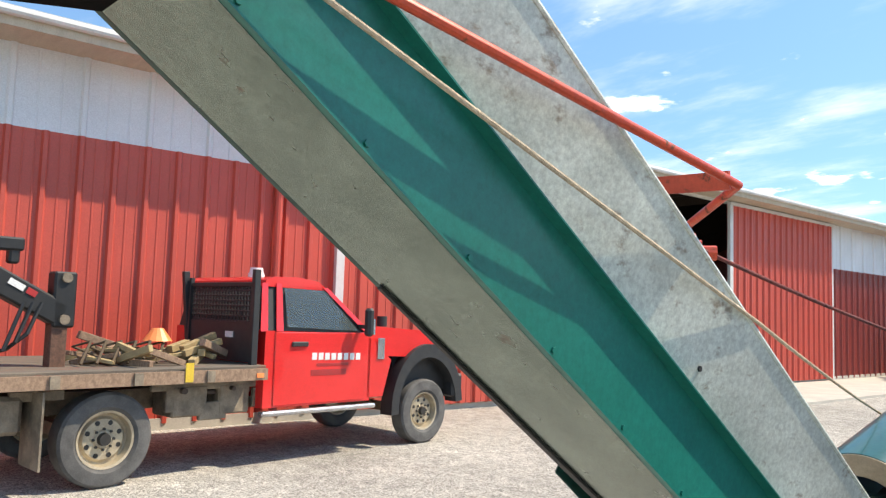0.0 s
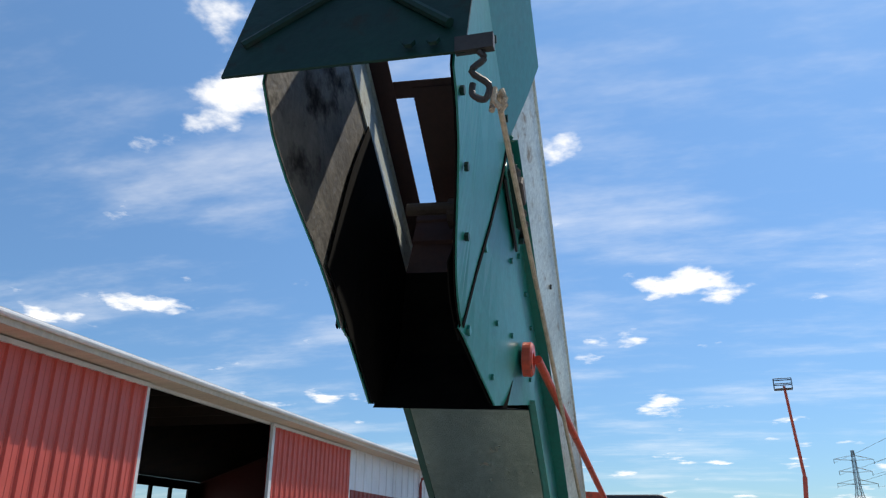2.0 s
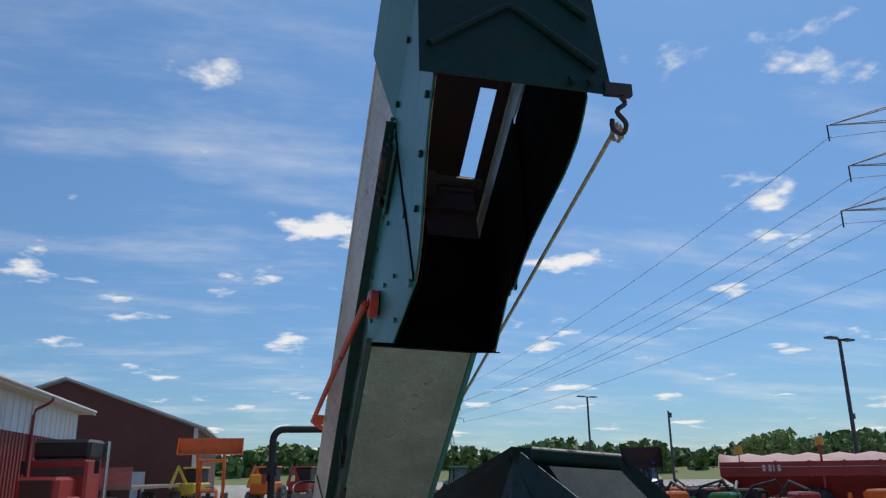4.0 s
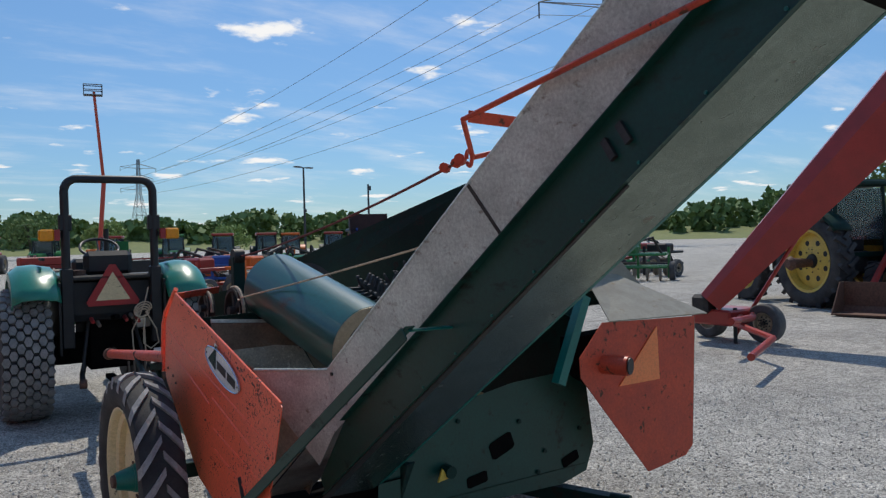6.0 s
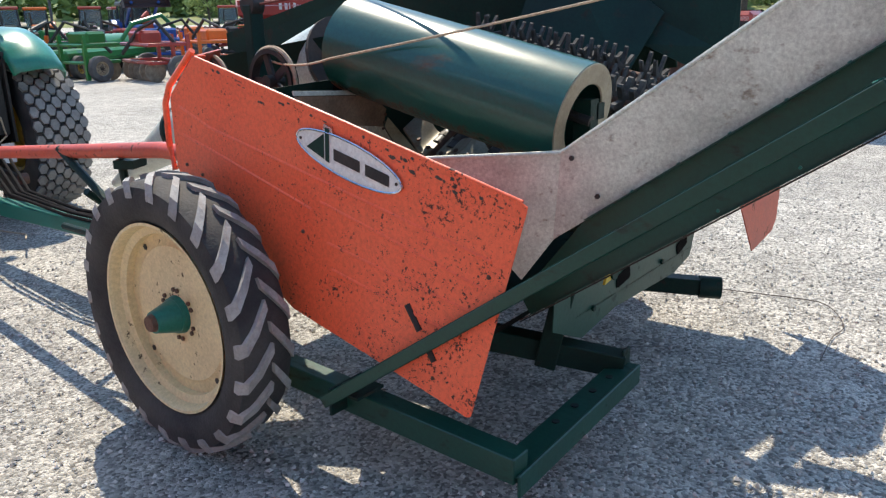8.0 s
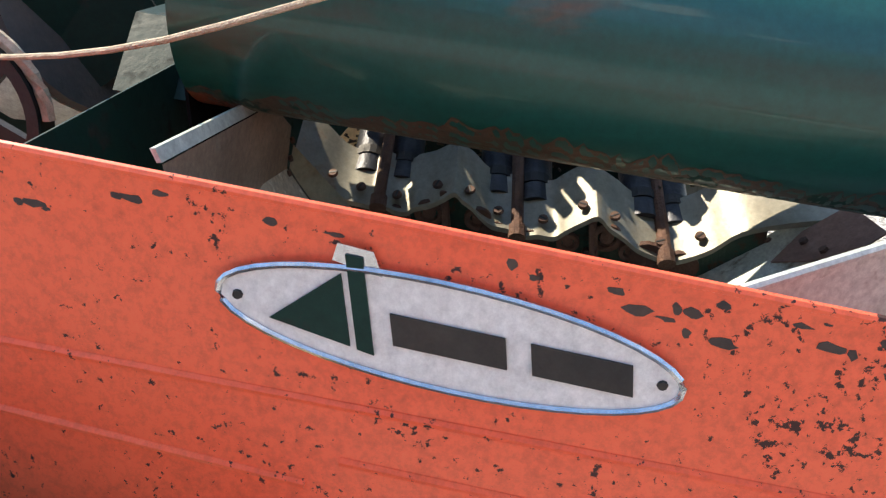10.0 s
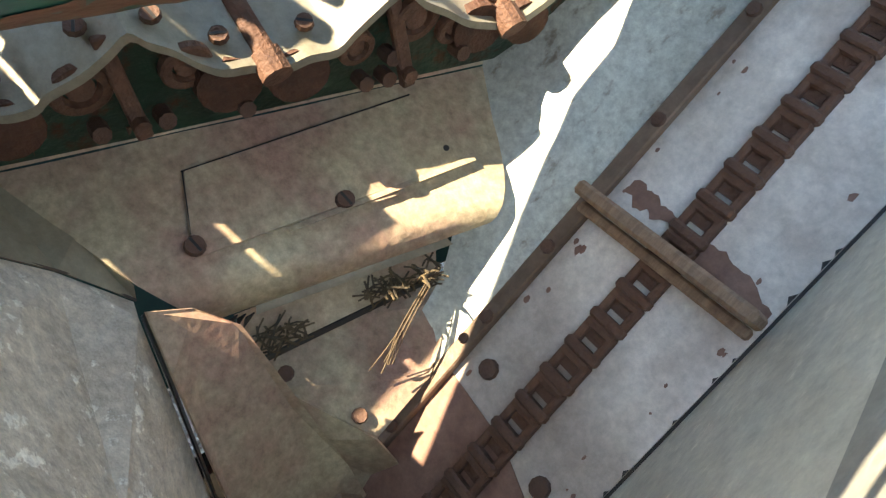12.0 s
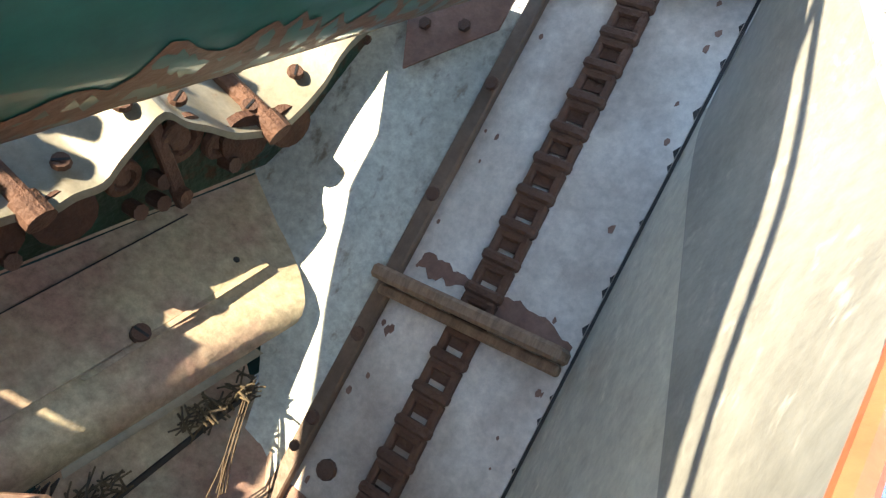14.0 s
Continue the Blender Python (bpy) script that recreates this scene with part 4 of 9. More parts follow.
        cyl(bm, E(o + out * 0.018, 2.55, -0.245), E(o + out * 0.018, 2.72, -0.245), 0.006, n=8)
        part("rod", bm, "iron", latch)
        studs("nut", [(E(o + out * 0.018, v, -0.245), E_RUN) for v in (2.585, 2.61, 2.70)], 0.0125, 0.010, "iron", latch)
        studs("bolt", [(E(o + out * 0.009, v, w), E_SIDE * out) for v, w in ((2.56, -0.236), (2.56, -0.256), (2.73, -0.232), (2.715, -0.262))], 0.007, 0.009, "green_dark", latch)
        bm = fresh()
        box(bm, E(o + out * 0.005, 2.63, -0.276), (0.004, 0.16, 0.007), E_TURN)
        part("slot", bm, "black", latch)
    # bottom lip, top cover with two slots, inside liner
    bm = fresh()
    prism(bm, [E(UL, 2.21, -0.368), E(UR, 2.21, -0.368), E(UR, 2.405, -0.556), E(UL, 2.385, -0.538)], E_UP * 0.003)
    part("discharge_lip", bm, "grease_shade", picker)
    cover = None
    for u0, u1, v0, v1, w in ((0.087, 0.262, 2.30, 2.79, 0.004), (0.003, 0.047, 2.30, 2.98, 0.004), (0.305, 0.343, 2.30, 2.98, 0.004), (0.003, 0.343, 2.28, 2.50, 0.008), (0.003, 0.343, 2.767, 2.805, 0.008), (0.003, 0.343, 2.887, 3.05, 0.008)):
        bm = fresh()
        prism(bm, [E(u0, v0, w), E(u1, v0, w), E(u1, v1, w), E(u0, v1, w)], E_UP * 0.003)
        if cover is None:
            cover = part("head_cover", bm, "brown", picker, "brown-primed top cover with two slots and a cross gap")
        else:
            part("cover_strip", bm, "brown", cover)
    bm = fresh()
    ruled(bm, *[[E(0.047, v, w), E(0.297, v, w)] for v, w in ((2.505, -0.006), (2.492, -0.05), (2.486, -0.052), (2.474, -0.11), (2.466, -0.112), (2.45, -0.20))])
    end = part("pan_end", bm, "brown", picker, "brown pan end with pressed steps")
    # lower throat, with its darkness put into the colour
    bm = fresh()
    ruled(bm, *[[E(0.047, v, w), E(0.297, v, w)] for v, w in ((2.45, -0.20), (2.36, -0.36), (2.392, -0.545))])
    part("pan_throat", bm, "grease_shade", end, "throat coloured black for its shade")
    bm = fresh()
    cyl(bm, E(0.05, 2.55, -0.10), E(0.295, 2.55, -0.10), 0.014, n=12)
    cyl(bm, E(0.14, 2.53, -0.09), E(0.175, 2.53, -0.09), 0.034, n=14)
    part("head_sprocket", bm, "iron_brown", picker)
    # hinged spout flap with pressed ribs
    A, B, C, D = E(0.008, 3.17, -0.248), E(0.338, 3.174, -0.25), E(0.338, 3.058, -0.575), E(0.0, 3.056, -0.585)
    bm = fresh()
    nrm = (B - A).cross(D - A).normalized()
    if nrm.y > 0:
        nrm = -nrm
    mid = (A + B) / 2 - (D - A).normalized() * 0.006
    prism(bm, [A, mid, B, C, D], nrm * 0.004)
    prism(bm, [A, B, B - nrm * 0.05 + Vector((0, 0, 0.006)), A - nrm * 0.05 + Vector((0, 0, 0.006))], Vector((0, 0, 0.004)))
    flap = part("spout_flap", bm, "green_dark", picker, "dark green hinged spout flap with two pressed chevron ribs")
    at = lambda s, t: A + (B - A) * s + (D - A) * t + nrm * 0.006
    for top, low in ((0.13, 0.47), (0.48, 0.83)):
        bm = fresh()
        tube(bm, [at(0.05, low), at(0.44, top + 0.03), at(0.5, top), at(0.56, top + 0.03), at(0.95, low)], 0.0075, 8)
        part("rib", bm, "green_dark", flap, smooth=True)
    studs("bolt", [(at(s, t), nrm) for s, t in ((0.06, 0.05), (0.18, 0.05), (0.82, 0.05), (0.94, 0.05), (0.80, 0.93), (0.90, 0.93))], 0.009, 0.006, "green_dark", flap)
    for off in (-0.168, 0.172):
        bm = fresh()
        box(bm, (A + B) / 2 + E_SIDE * off + Vector((0, 0, -0.03)), (0.014, 0.03, 0.06))
        part("hinge", bm, "green_dark", flap)
    bm = fresh()
    end = C + E_SIDE * 0.018
    box(bm, C + E_SIDE * 0.012 + Vector((0, 0, 0.012)), (0.05, 0.012, 0.022))
    tube(bm, smooth_line([end, end + Vector((0.006, 0, -0.012)), end + Vector((-0.010, 0, -0.028)), end + Vector((0.010, 0.01, -0.044)), end + Vector((0.004, 0.014, -0.062)), end + Vector((-0.012, 0.016, -0.052)), end + Vector((-0.012, 0.016, -0.036))]), 0.0045, 8)
    part("flap_hook", bm, "iron", flap, "iron hook on an arm")
    # rope yoke in orange tube
    hubs = [E(0.335, 2.355, -0.372), E(0.009, 2.355, -0.372)]
    tips = [E(0.396, 1.318, 0.117), E(-0.031, 1.288, 0.145)]
    ring = Vector((0.33, -0.80, 2.0))
    for h, t in zip(hubs, tips):
        bm = fresh()
        tube(bm, [h, h + (t - h) * 0.97, t, t + (ring - t) * 0.08, ring], 0.0085, 10)
        part("yoke_arm", bm, "orange_plain", picker, "orange steel yoke tube", smooth=True)
    bm = fresh()
    prism(bm, [tips[1] + Vector((0, -0.03, -0.012)), tips[0] + Vector((0, -0.03, -0.012)), tips[0] + Vector((0, -0.034, 0.022)), tips[1] + Vector((0, -0.034, 0.022))], (0, 0.006, 0))
    part("yoke_bar", bm, "orange_plain", picker)
    bm = fresh()
    tube(bm, arc(ring + Vector((0, 0.02, 0)), 0.026, 0, 330, 11, (0.3, 0.95, 0), (0, 0.1, 1)), 0.007, 8)
    for k, (dy, r) in enumerate(((0.06, 0.02), (0.085, 0.016), (0.15, 0.018))):
        cyl(bm, ring + Vector((-0.012, dy, -0.01 * k)), ring + Vector((0.012, dy + 0.02, -0.01 * k)), r, n=8)
    part("cable_clamp", bm, "orange_plain", picker, "orange cable ring and clamps")
    return Vector((0.588, -2.763, 2.486)), ring


knot_at, ring_at = build_head()


def wobble(a, b, sag, n, r):
    a, b = Vector(a), Vector(b)
    return [a + (b - a) * (i / n) - Vector((0, 0, sag * 4 * (i / n) * (1 - i / n))) for i in range(n + 1)]


def build_ropes():
    bm = fresh()
    over = E(0.352, 1.03, 0.012)
    path = wobble(knot_at, over, 0.0, 20, 0) + wobble(over, (0.16, 0.92, 1.468), 0.01, 14, 0)[1:] + wobble((0.16, 0.92, 1.468), (0.33, 1.456, 1.44), 0.02, 6, 0)[1:] + [Vector((0.40, 1.60, 1.47))]
    tube(bm, path, 0.0043, 8)
    rope = part("rope", bm, "rope", None, smooth=True)
    tagged(rope, "slack tan hemp rope tied to the spout hook", "rope")
    bm = fresh()
    for k in range(5):
        a = 2.2 * k
        tube(bm, [knot_at + Vector((0.006 * math.cos(a), 0.006 * math.sin(a), 0.004)), knot_at + Vector((0.011 * math.cos(a), 0.009 * math.sin(a), -0.010 - 0.003 * k)), knot_at + Vector((0.007 * math.cos(a + 1), 0.007 * math.sin(a + 1), -0.026))], 0.0038, 6)
    part("knot", bm, "rope", rope, smooth=True)
    bm = fresh()
    tube(bm, wobble(ring_at + Vector((0, 0.05, 0)), (0.408, 1.60, 1.66), 0.035, 16, 0), 0.0055, 8)
    cable = part("cable", bm, "rope_red", None, smooth=True)
    tagged(cable, "dark red lift cable stretched from the yoke to the front post", "cable")


build_ropes()


def build_ground_wire():
    bm = fresh()
    tube(bm, smooth_line([(2.62, 0.52, 0.012), (2.655, 0.268, 0.010), (2.706, 0.035, 0.012), (2.752, -0.16, 0.010), (2.71, -0.26, 0.016), (2.59, -0.352, 0.010), (2.42, -0.41, 0.012), (2.262, -0.392, 0.010), (1.95, -0.412, 0.010)], 6), 0.0026, 6)
    tagged(part("wire", bm, "iron_brown", None, smooth=True), "thin dark wire lying in a loop on the gravel", "wire")


build_ground_wire()


def build_fender():
    outline = [(0.006, 1.119), (-0.018, 1.105), (-0.016, 1.09), (0.150, 0.43), (0.165, 0.424), (0.528, 0.506), (0.955, 0.60), (1.30, 0.80), (1.58, 0.985), (1.625, 1.04), (1.648, 1.31), (1.64, 1.33), (1.49, 1.469), (1.470, 1.473)]
    bm = fresh()
    prism(bm, [F(y, z) for y, z in outline], (0.004, 0, 0))
    fender = part("side_shield", bm, "orange", picker, "orange side shield, paint chipped with rust spots")
    bm = fresh()
    tube(bm, [F(0.0, 1.117, -0.004), F(0.7, 1.288, -0.004), F(1.475, 1.471, -0.004)], 0.006, 8)
    part("rolled_edge", bm, "orange", fender, smooth=True)
    bm = fresh()
    prism(bm, [F(1.475, 1.478, 0.0), F(1.65, 1.315, 0.0), F(1.65, 1.315, -0.05), F(1.475, 1.478, -0.05)], (0, -0.004, -0.004))
    prism(bm, [F(1.65, 1.315, 0.0), F(1.628, 1.04, 0.0), F(1.628, 1.04, -0.05), F(1.65, 1.315, -0.05)], (0, -0.005, 0))
    part("front_flange", bm, "orange", fender)
    bm = fresh()
    tube(bm, [F(1.645, 1.03, 0.0), F(1.675, 1.12, 0.0), F(1.685, 1.29, 0.0), F(1.65, 1.36, 0.0), F(1.50, 1.495, -0.01)], 0.013, 8)
    part("front_rod", bm, "orange", fender, smooth=True)
    for line in (((1.59, 1.282), (1.40, 1.214), (0.093, 0.932)), ((1.575, 1.174), (1.32, 1.109), (0.845, 0.978)), ((0.80, 1.01), (0.12, 0.845)), ((0.77, 0.873), (0.145, 0.762)), ((0.748, 0.783), (0.17, 0.669))):
        bm = fresh()
        tube(bm, [F(y, z, -0.0035) for y, z in line], 0.0075, 8)
        part("bead", bm, "orange", fender, smooth=True)
    bm = fresh()
    for (y0, z0), (y1, z1) in (((0.408, 0.735), (0.355, 0.66)), ((0.335, 0.635), (0.295, 0.572))):
        tube(bm, [F(y0, z0, -0.001), F(y1, z1, -0.001)], 0.012, 8)
    part("slot", bm, "black", fender, "dark adjusting slot")
    studs("rivet", [(F(y, z, 0.0), (-1, 0, 0)) for y, z in ((0.889, 0.895), (1.40, 1.0), (0.10, 0.885), (1.56, 1.06), (1.46, 1.03), (0.30, 0.515))], 0.008, 0.006, "rust_bolt", fender, 0.005, 8)
    # rust eaten into the paint below the rolled edge, and along the lower rim
    rng = random.Random(33)
    bm = fresh()
    for k in range(34):
        y = rng.uniform(0.06, 1.42)
        z = 1.117 + 0.2375 * y - rng.choice((0.011, 0.014, 0.022, 0.034, 0.05)) - rng.uniform(0, 0.006)
        long, tall = rng.uniform(0.004, 0.017), rng.uniform(0.002, 0.007)
        prism(bm, [F(y + long * math.cos(radians(a)) * rng.uniform(0.6, 1.2), z + 0.2375 * long * math.cos(radians(a)) + tall * math.sin(radians(a)) * rng.uniform(0.6, 1.2), 0.0002) for a in range(0, 360, 40)], (-0.0006, 0, 0))
    tagged(part("edge_rust", bm, "iron_brown", fender), kind="stuff")
    # badge: enamelled oval with a bar-and-triangle mark and plain bars
    cy, cz, tilt = 0.665, 1.168, math.atan2(1.229 - 1.111, 0.902 - 0.429)

    def B(s, t, out):
        """s along the badge towards the rear, t up."""
        y = cy - s * math.cos(tilt) + t * math.sin(tilt) * 0.0
        z = cz - s * math.sin(tilt) + t
        return F(y, z, out)

    bm = fresh()
    ring = [(0.243 * math.cos(2 * math.pi * k / 40), 0.062 * math.sin(2 * math.pi * k / 40)) for k in range(40)]
    prism(bm, [B(s, t, 0.002) for s, t in ring], (-0.006, 0, 0))
    badge = part("badge", bm, "badge", fender, "oval white enamel maker's badge")
    bm = fresh()
    tube(bm, [B(s * 1.0, t * 1.0, 0.008) for s, t in ring], 0.004, 6, closed=True)
    part("badge_rim", bm, "chrome", badge, smooth=True)
    bm = fresh()
    prism(bm, [B(-0.19, -0.018, 0.009), B(-0.105, -0.032, 0.009), B(-0.105, 0.05, 0.009)], (-0.002, 0, 0))
    prism(bm, [B(-0.098, -0.034, 0.009), B(-0.080, -0.037, 0.009), B(-0.080, 0.072, 0.009), B(-0.098, 0.072, 0.009)], (-0.002, 0, 0))
    part("badge_mark", bm, "green_dark", badge)
    bm = fresh()
    prism(bm, [B(-0.113, 0.062, 0.007), B(-0.062, 0.054, 0.007), B(-0.068, 0.080, 0.007), B(-0.105, 0.082, 0.007)], (-0.0015, 0, 0))
    part("badge_crown", bm, "chrome", badge)
    for s0, s1 in ((-0.058, 0.062), (0.088, 0.192)):
        bm = fresh()
        prism(bm, [B(s0, -0.020, 0.009), B(s1, -0.020, 0.009), B(s1, 0.016, 0.009), B(s0, 0.016, 0.009)], (-0.002, 0, 0))
        part("badge_bar", bm, "iron", badge)
    studs("badge_rivet", [(B(s, 0, 0.008), (-1, 0, 0)) for s in (-0.222, 0.222)], 0.006, 0.003, "iron", badge, 0.005, 8)
    return fender


build_fender()


def build_picker_wheel(x, y, r, out):
    """A farm wheel with an angled-lug tyre; out: -1 faces -x."""
    wheel = fresh()
    w = 0.105
    tread = [(-w * 0.62, r * 0.66), (-w * 0.95, r * 0.74), (-w * 1.05, r * 0.84), (-w * 0.98, r * 0.93), (-w * 0.70, r * 0.958), (0, r * 0.967), (w * 0.70, r * 0.958), (w * 0.98, r * 0.93), (w * 1.05, r * 0.84), (w * 0.95, r * 0.74), (w * 0.62, r * 0.66), (-w * 0.62, r * 0.66)]
    c = Vector((x, y, r - 0.012))
    lathe(wheel, tread, c, (1, 0, 0), 64)
    tyre = part("tyre", wheel, "tyre", picker, "worn dusty rubber tyre with chevron lugs", smooth=True)
    n = 22
    for k in range(n):
        for s in (-1, 1):
            bm = fresh()
            a = 2 * math.pi * (k + (0.5 if s > 0 else 0)) / n
            lug = []
            for q, (off, da, rad) in enumerate(((0.0, 0.0, 1.0), (0.5, 0.13, 0.997), (0.93, 0.24, 0.972), (1.05, 0.28, 0.90))):
                ang = a + da
                for wide in (-0.034 - 0.005 * q, 0.034 + 0.005 * q):
                    lug.append((s * w * off, ang + wide, r * rad))
            top = [bm.verts.new(c + Vector((px, math.cos(an) * rr, math.sin(an) * rr))) for px, an, rr in lug]
            low = [bm.verts.new(c + Vector((px, math.cos(an) * rr * 0.955, math.sin(an) * rr * 0.955))) for px, an, rr in lug]
            for q in range(3):
                i = q * 2
                bm.faces.new((top[i], top[i + 1], top[i + 3], top[i + 2]))
                bm.faces.new((top[i], top[i + 2], low[i + 2], low[i]))
                bm.faces.new((top[i + 1], low[i + 1], low[i + 3], top[i + 3]))
            bm.faces.new((top[0], low[0], low[1], top[1]))
            bm.faces.new((top[6], top[7], low[7], low[6]))
            part("lug", bm, "tyre_lug", tyre)
    bm = fresh()
    rr = r * 0.685
    # flange, bead seat and drop centre, each with its own hard edge
    prof = [(-0.088, rr), (-0.088, rr * 0.972), (-0.076, rr * 0.955), (-0.046, rr * 0.935), (-0.036, rr * 0.86), (0.036, rr * 0.86), (0.046, rr * 0.935), (0.076, rr * 0.955), (0.088, rr * 0.972), (0.088, rr)]
    for p, q in zip(prof, prof[1:]):
        lathe(bm, [p, q], c, (1, 0, 0), 56)
    rim = part("rim", bm, "cream", picker, "cream painted steel rim", smooth=True)
    bm = fresh()
    face = c + Vector((out * 0.012, 0, 0))
    lathe(bm, [(0.0, 0.001), (0.0, rr * 0.72)], face, (out, 0, 0), 48)
    lathe(bm, [(0.0, rr * 0.72), (-0.008, rr * 0.76), (-0.008, rr * 0.86)], face, (out, 0, 0), 48)
    disc = part("wheel_disc", bm, "cream", rim, "cream dished wheel disc", smooth=True)
    studs("slot", [(face + Vector((-out * 0.006, math.cos(q) * rr * 0.80, math.sin(q) * rr * 0.80)), (out, 0, 0)) for q in (0.9, 2.45, 4.0, 5.55)], 0.013, 0.002, "black", disc)
    bm = fresh()
    h = c + Vector((out * 0.012, 0, 0))
    cyl(bm, h, h + Vector((out * 0.025, 0, 0)), 0.076, 0.070, 20)
    cyl(bm, h + Vector((out * 0.025, 0, 0)), h + Vector((out * 0.11, 0, 0)), 0.066, 0.042, 20)
    part("hub", bm, "green", disc, "dark green hub", smooth=True)
    bm = fresh()
    cyl(bm, h + Vector((out * 0.108, 0, 0)), h + Vector((out * 0.128, 0, 0)), 0.036, 0.030, 16)
    part("hub_cap", bm, "rust", disc, smooth=True)
    spots = []
    for k in range(6):
        a = radians(30 + 60 * k)
        for da in (-0.13, 0.13):
            spots.append((h + Vector((-out * 0.002, math.cos(a + da) * 0.098, math.sin(a + da) * 0.098)), (out, 0, 0)))
    studs("wheel_nut", spots, 0.009, 0.010, "rust_bolt", disc)


build_picker_wheel(-0.235, 1.40, 0.545, -1)
build_picker_wheel(2.30, 1.40, 0.545, 1)


def beam(name, a, b, s, mat="green_shaded", label="", turn=0.0):
    a, b = Vector(a), Vector(b)
    bm = fresh()
    q = (b - a).to_track_quat("Y", "Z").to_matrix() @ Matrix.Rotation(turn, 3, "Y")
    box(bm, (a + b) / 2, (s[0], (b - a).length, s[1]), q, 0.004)
    return part(name, bm, mat, picker, label)


def build_frame():
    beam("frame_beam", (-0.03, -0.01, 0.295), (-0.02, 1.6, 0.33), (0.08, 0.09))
    cross = beam("rear_angle", (-0.06, 0.03, 0.275), (0.83, 0.055, 0.295), (0.10, 0.012), label="green rear angle iron with slotted holes")
    studs("hole", [((0.28 + 0.13 * k, 0.052, 0.2895 + 0.003 * k), (0, 0, 1)) for k in range(4)], 0.014, 0.003, "black", cross, None, 10)
    beam("rear_angle_web", (-0.06, -0.02, 0.245), (0.83, 0.005, 0.265), (0.012, 0.08))
    beam("tie_beam", (0.80, 0.06, 0.30), (0.47, 0.62, 0.42), (0.09, 0.09), "green_dark")
    beam("frame_post", (0.62, 0.30, 0.30), (0.66, 0.22, 0.72), (0.08, 0.08), "green_dark")
    beam("lug_plate", (0.80, 0.05, 0.30), (0.80, 0.05, 0.37), (0.06, 0.012), "green_dark")
    beam("hitch_beam", (1.72, 0.75, 0.27), (2.02, 0.17, 0.237), (0.085, 0.085), "green_dark")
    bm = fresh()
    cyl(bm, (1.995, 0.21, 0.237), (2.045, 0.115, 0.234), 0.058, n=14)
    part("beam_cap", bm, "green_dark", picker, smooth=True)
    beam("axle", (-0.15, 1.40, 0.53), (2.25, 1.40, 0.53), (0.08, 0.08), "green_dark")
    beam("frame_beam", (1.72, 0.75, 0.30), (1.72, 2.4, 0.38), (0.08, 0.09), "green_dark")
    # outrigger brace: an angle iron from the frame up along the elevator
    a, b = Vector((-0.125, 0.735, 0.345)), Vector((0.055, -0.83, 1.476))
    for s, off in (((0.040, 0.006), (0, 0, 0.0)), ((0.006, 0.045), (-0.020, 0, -0.020))):
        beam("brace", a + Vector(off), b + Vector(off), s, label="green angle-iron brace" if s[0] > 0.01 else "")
    beam("brace_spacer", b + Vector((0, 0.02, -0.015)), b + Vector((0.17, 0.03, -0.02)), (0.035, 0.008), "green")
    bm = fresh()
    box(bm, (-0.06, 0.70, 0.335), (0.16, 0.012, 0.10))
    box(bm, (-0.06, 0.64, 0.375), (0.13, 0.12, 0.010))
    part("brace_bracket", bm, "green_dark", picker)
    # closing panel at the back, below the bed
    bm = fresh()
    pts = [(0.50, 0.50), (0.72, 0.40), (1.0, 0.44), (1.62, 0.42), (1.80, 0.46), (1.86, 0.60), (1.80, 1.02), (1.30, 1.0), (0.80, 0.92), (0.52, 0.78)]
    prism(bm, [(x, 0.20, z) for x, z in pts], (0, 0.004, 0))
    # panel colour is darkened to stand for its shade
    rear = part("rear_panel", bm, "green_shaded", picker, "dark green rear panel with oval hand holes")
    for x, z, a, b, t in ((1.217, 0.695, 0.075, 0.045, 0.35), (1.682, 0.545, 0.06, 0.028, 0.3), (1.06, 0.556, 0.062, 0.028, 0.15)):
        bm = fresh()
        ell = [(a * max(-1, min(1, 1.3 * math.cos(2 * math.pi * k / 20))), b * max(-1, min(1, 1.3 * math.sin(2 * math.pi * k / 20)))) for k in range(20)]
        prism(bm, [(x + s * math.cos(t) - r * math.sin(t), 0.196, z + s * math.sin(t) + r * math.cos(t)) for s, r in ell], (0, 0.003, 0))
        part("hand_hole", bm, "grease_shade", rear)
    bm = fresh()
    prism(bm, [(0.80, 0.15, 0.605), (0.86, 0.15, 0.615), (0.825, 0.15, 0.665)], (0, 0.01, 0))
    part("warning_tag", bm, "yellow", rear, "small yellow tag")
    studs("bolt", [((x, 0.198, z), (0, -1, 0)) for x, z in ((0.80, 0.50), (1.33, 0.80), (1.5, 0.62), (1.75, 0.70), (0.95, 0.86), (1.45, 0.52))], 0.012, 0.01, "green_dark", rear)
    bm = fresh()
    cyl(bm, (0.87, 0.2, 0.64), (0.87, 0.14, 0.64), 0.03, n=10)
    part("shaft_end", bm, "green_dark", rear)
    # drive shield at the right rear
    bm = fresh()
    prism(bm, [(1.56, -0.02, 1.02), (1.555, -0.02, 1.12), (1.72, -0.02, 1.285), (2.46, -0.02, 1.262), (2.42, -0.02, 0.54), (2.36, -0.02, 0.49), (2.05, -0.02, 0.455)], (0, 0.005, 0))
    shield = part("drive_shield", bm, "orange_plain", picker, "orange drive shield with rust stains")
    bm = fresh()
    prism(bm, [(2.46, -0.018, 1.262), (2.42, -0.018, 0.54), (2.44, 0.16, 0.62), (2.54, 0.30, 0.80), (2.56, 0.30, 1.20)], (0.005, 0, 0))
    part("shield_side", bm, "green", shield)
    bm = fresh()
    prism(bm, [(1.76, -0.03, 1.285), (2.56, -0.03, 1.268), (2.30, 0.45, 1.50), (2.05, 0.45, 1.52)], (0, 0, 0.006))
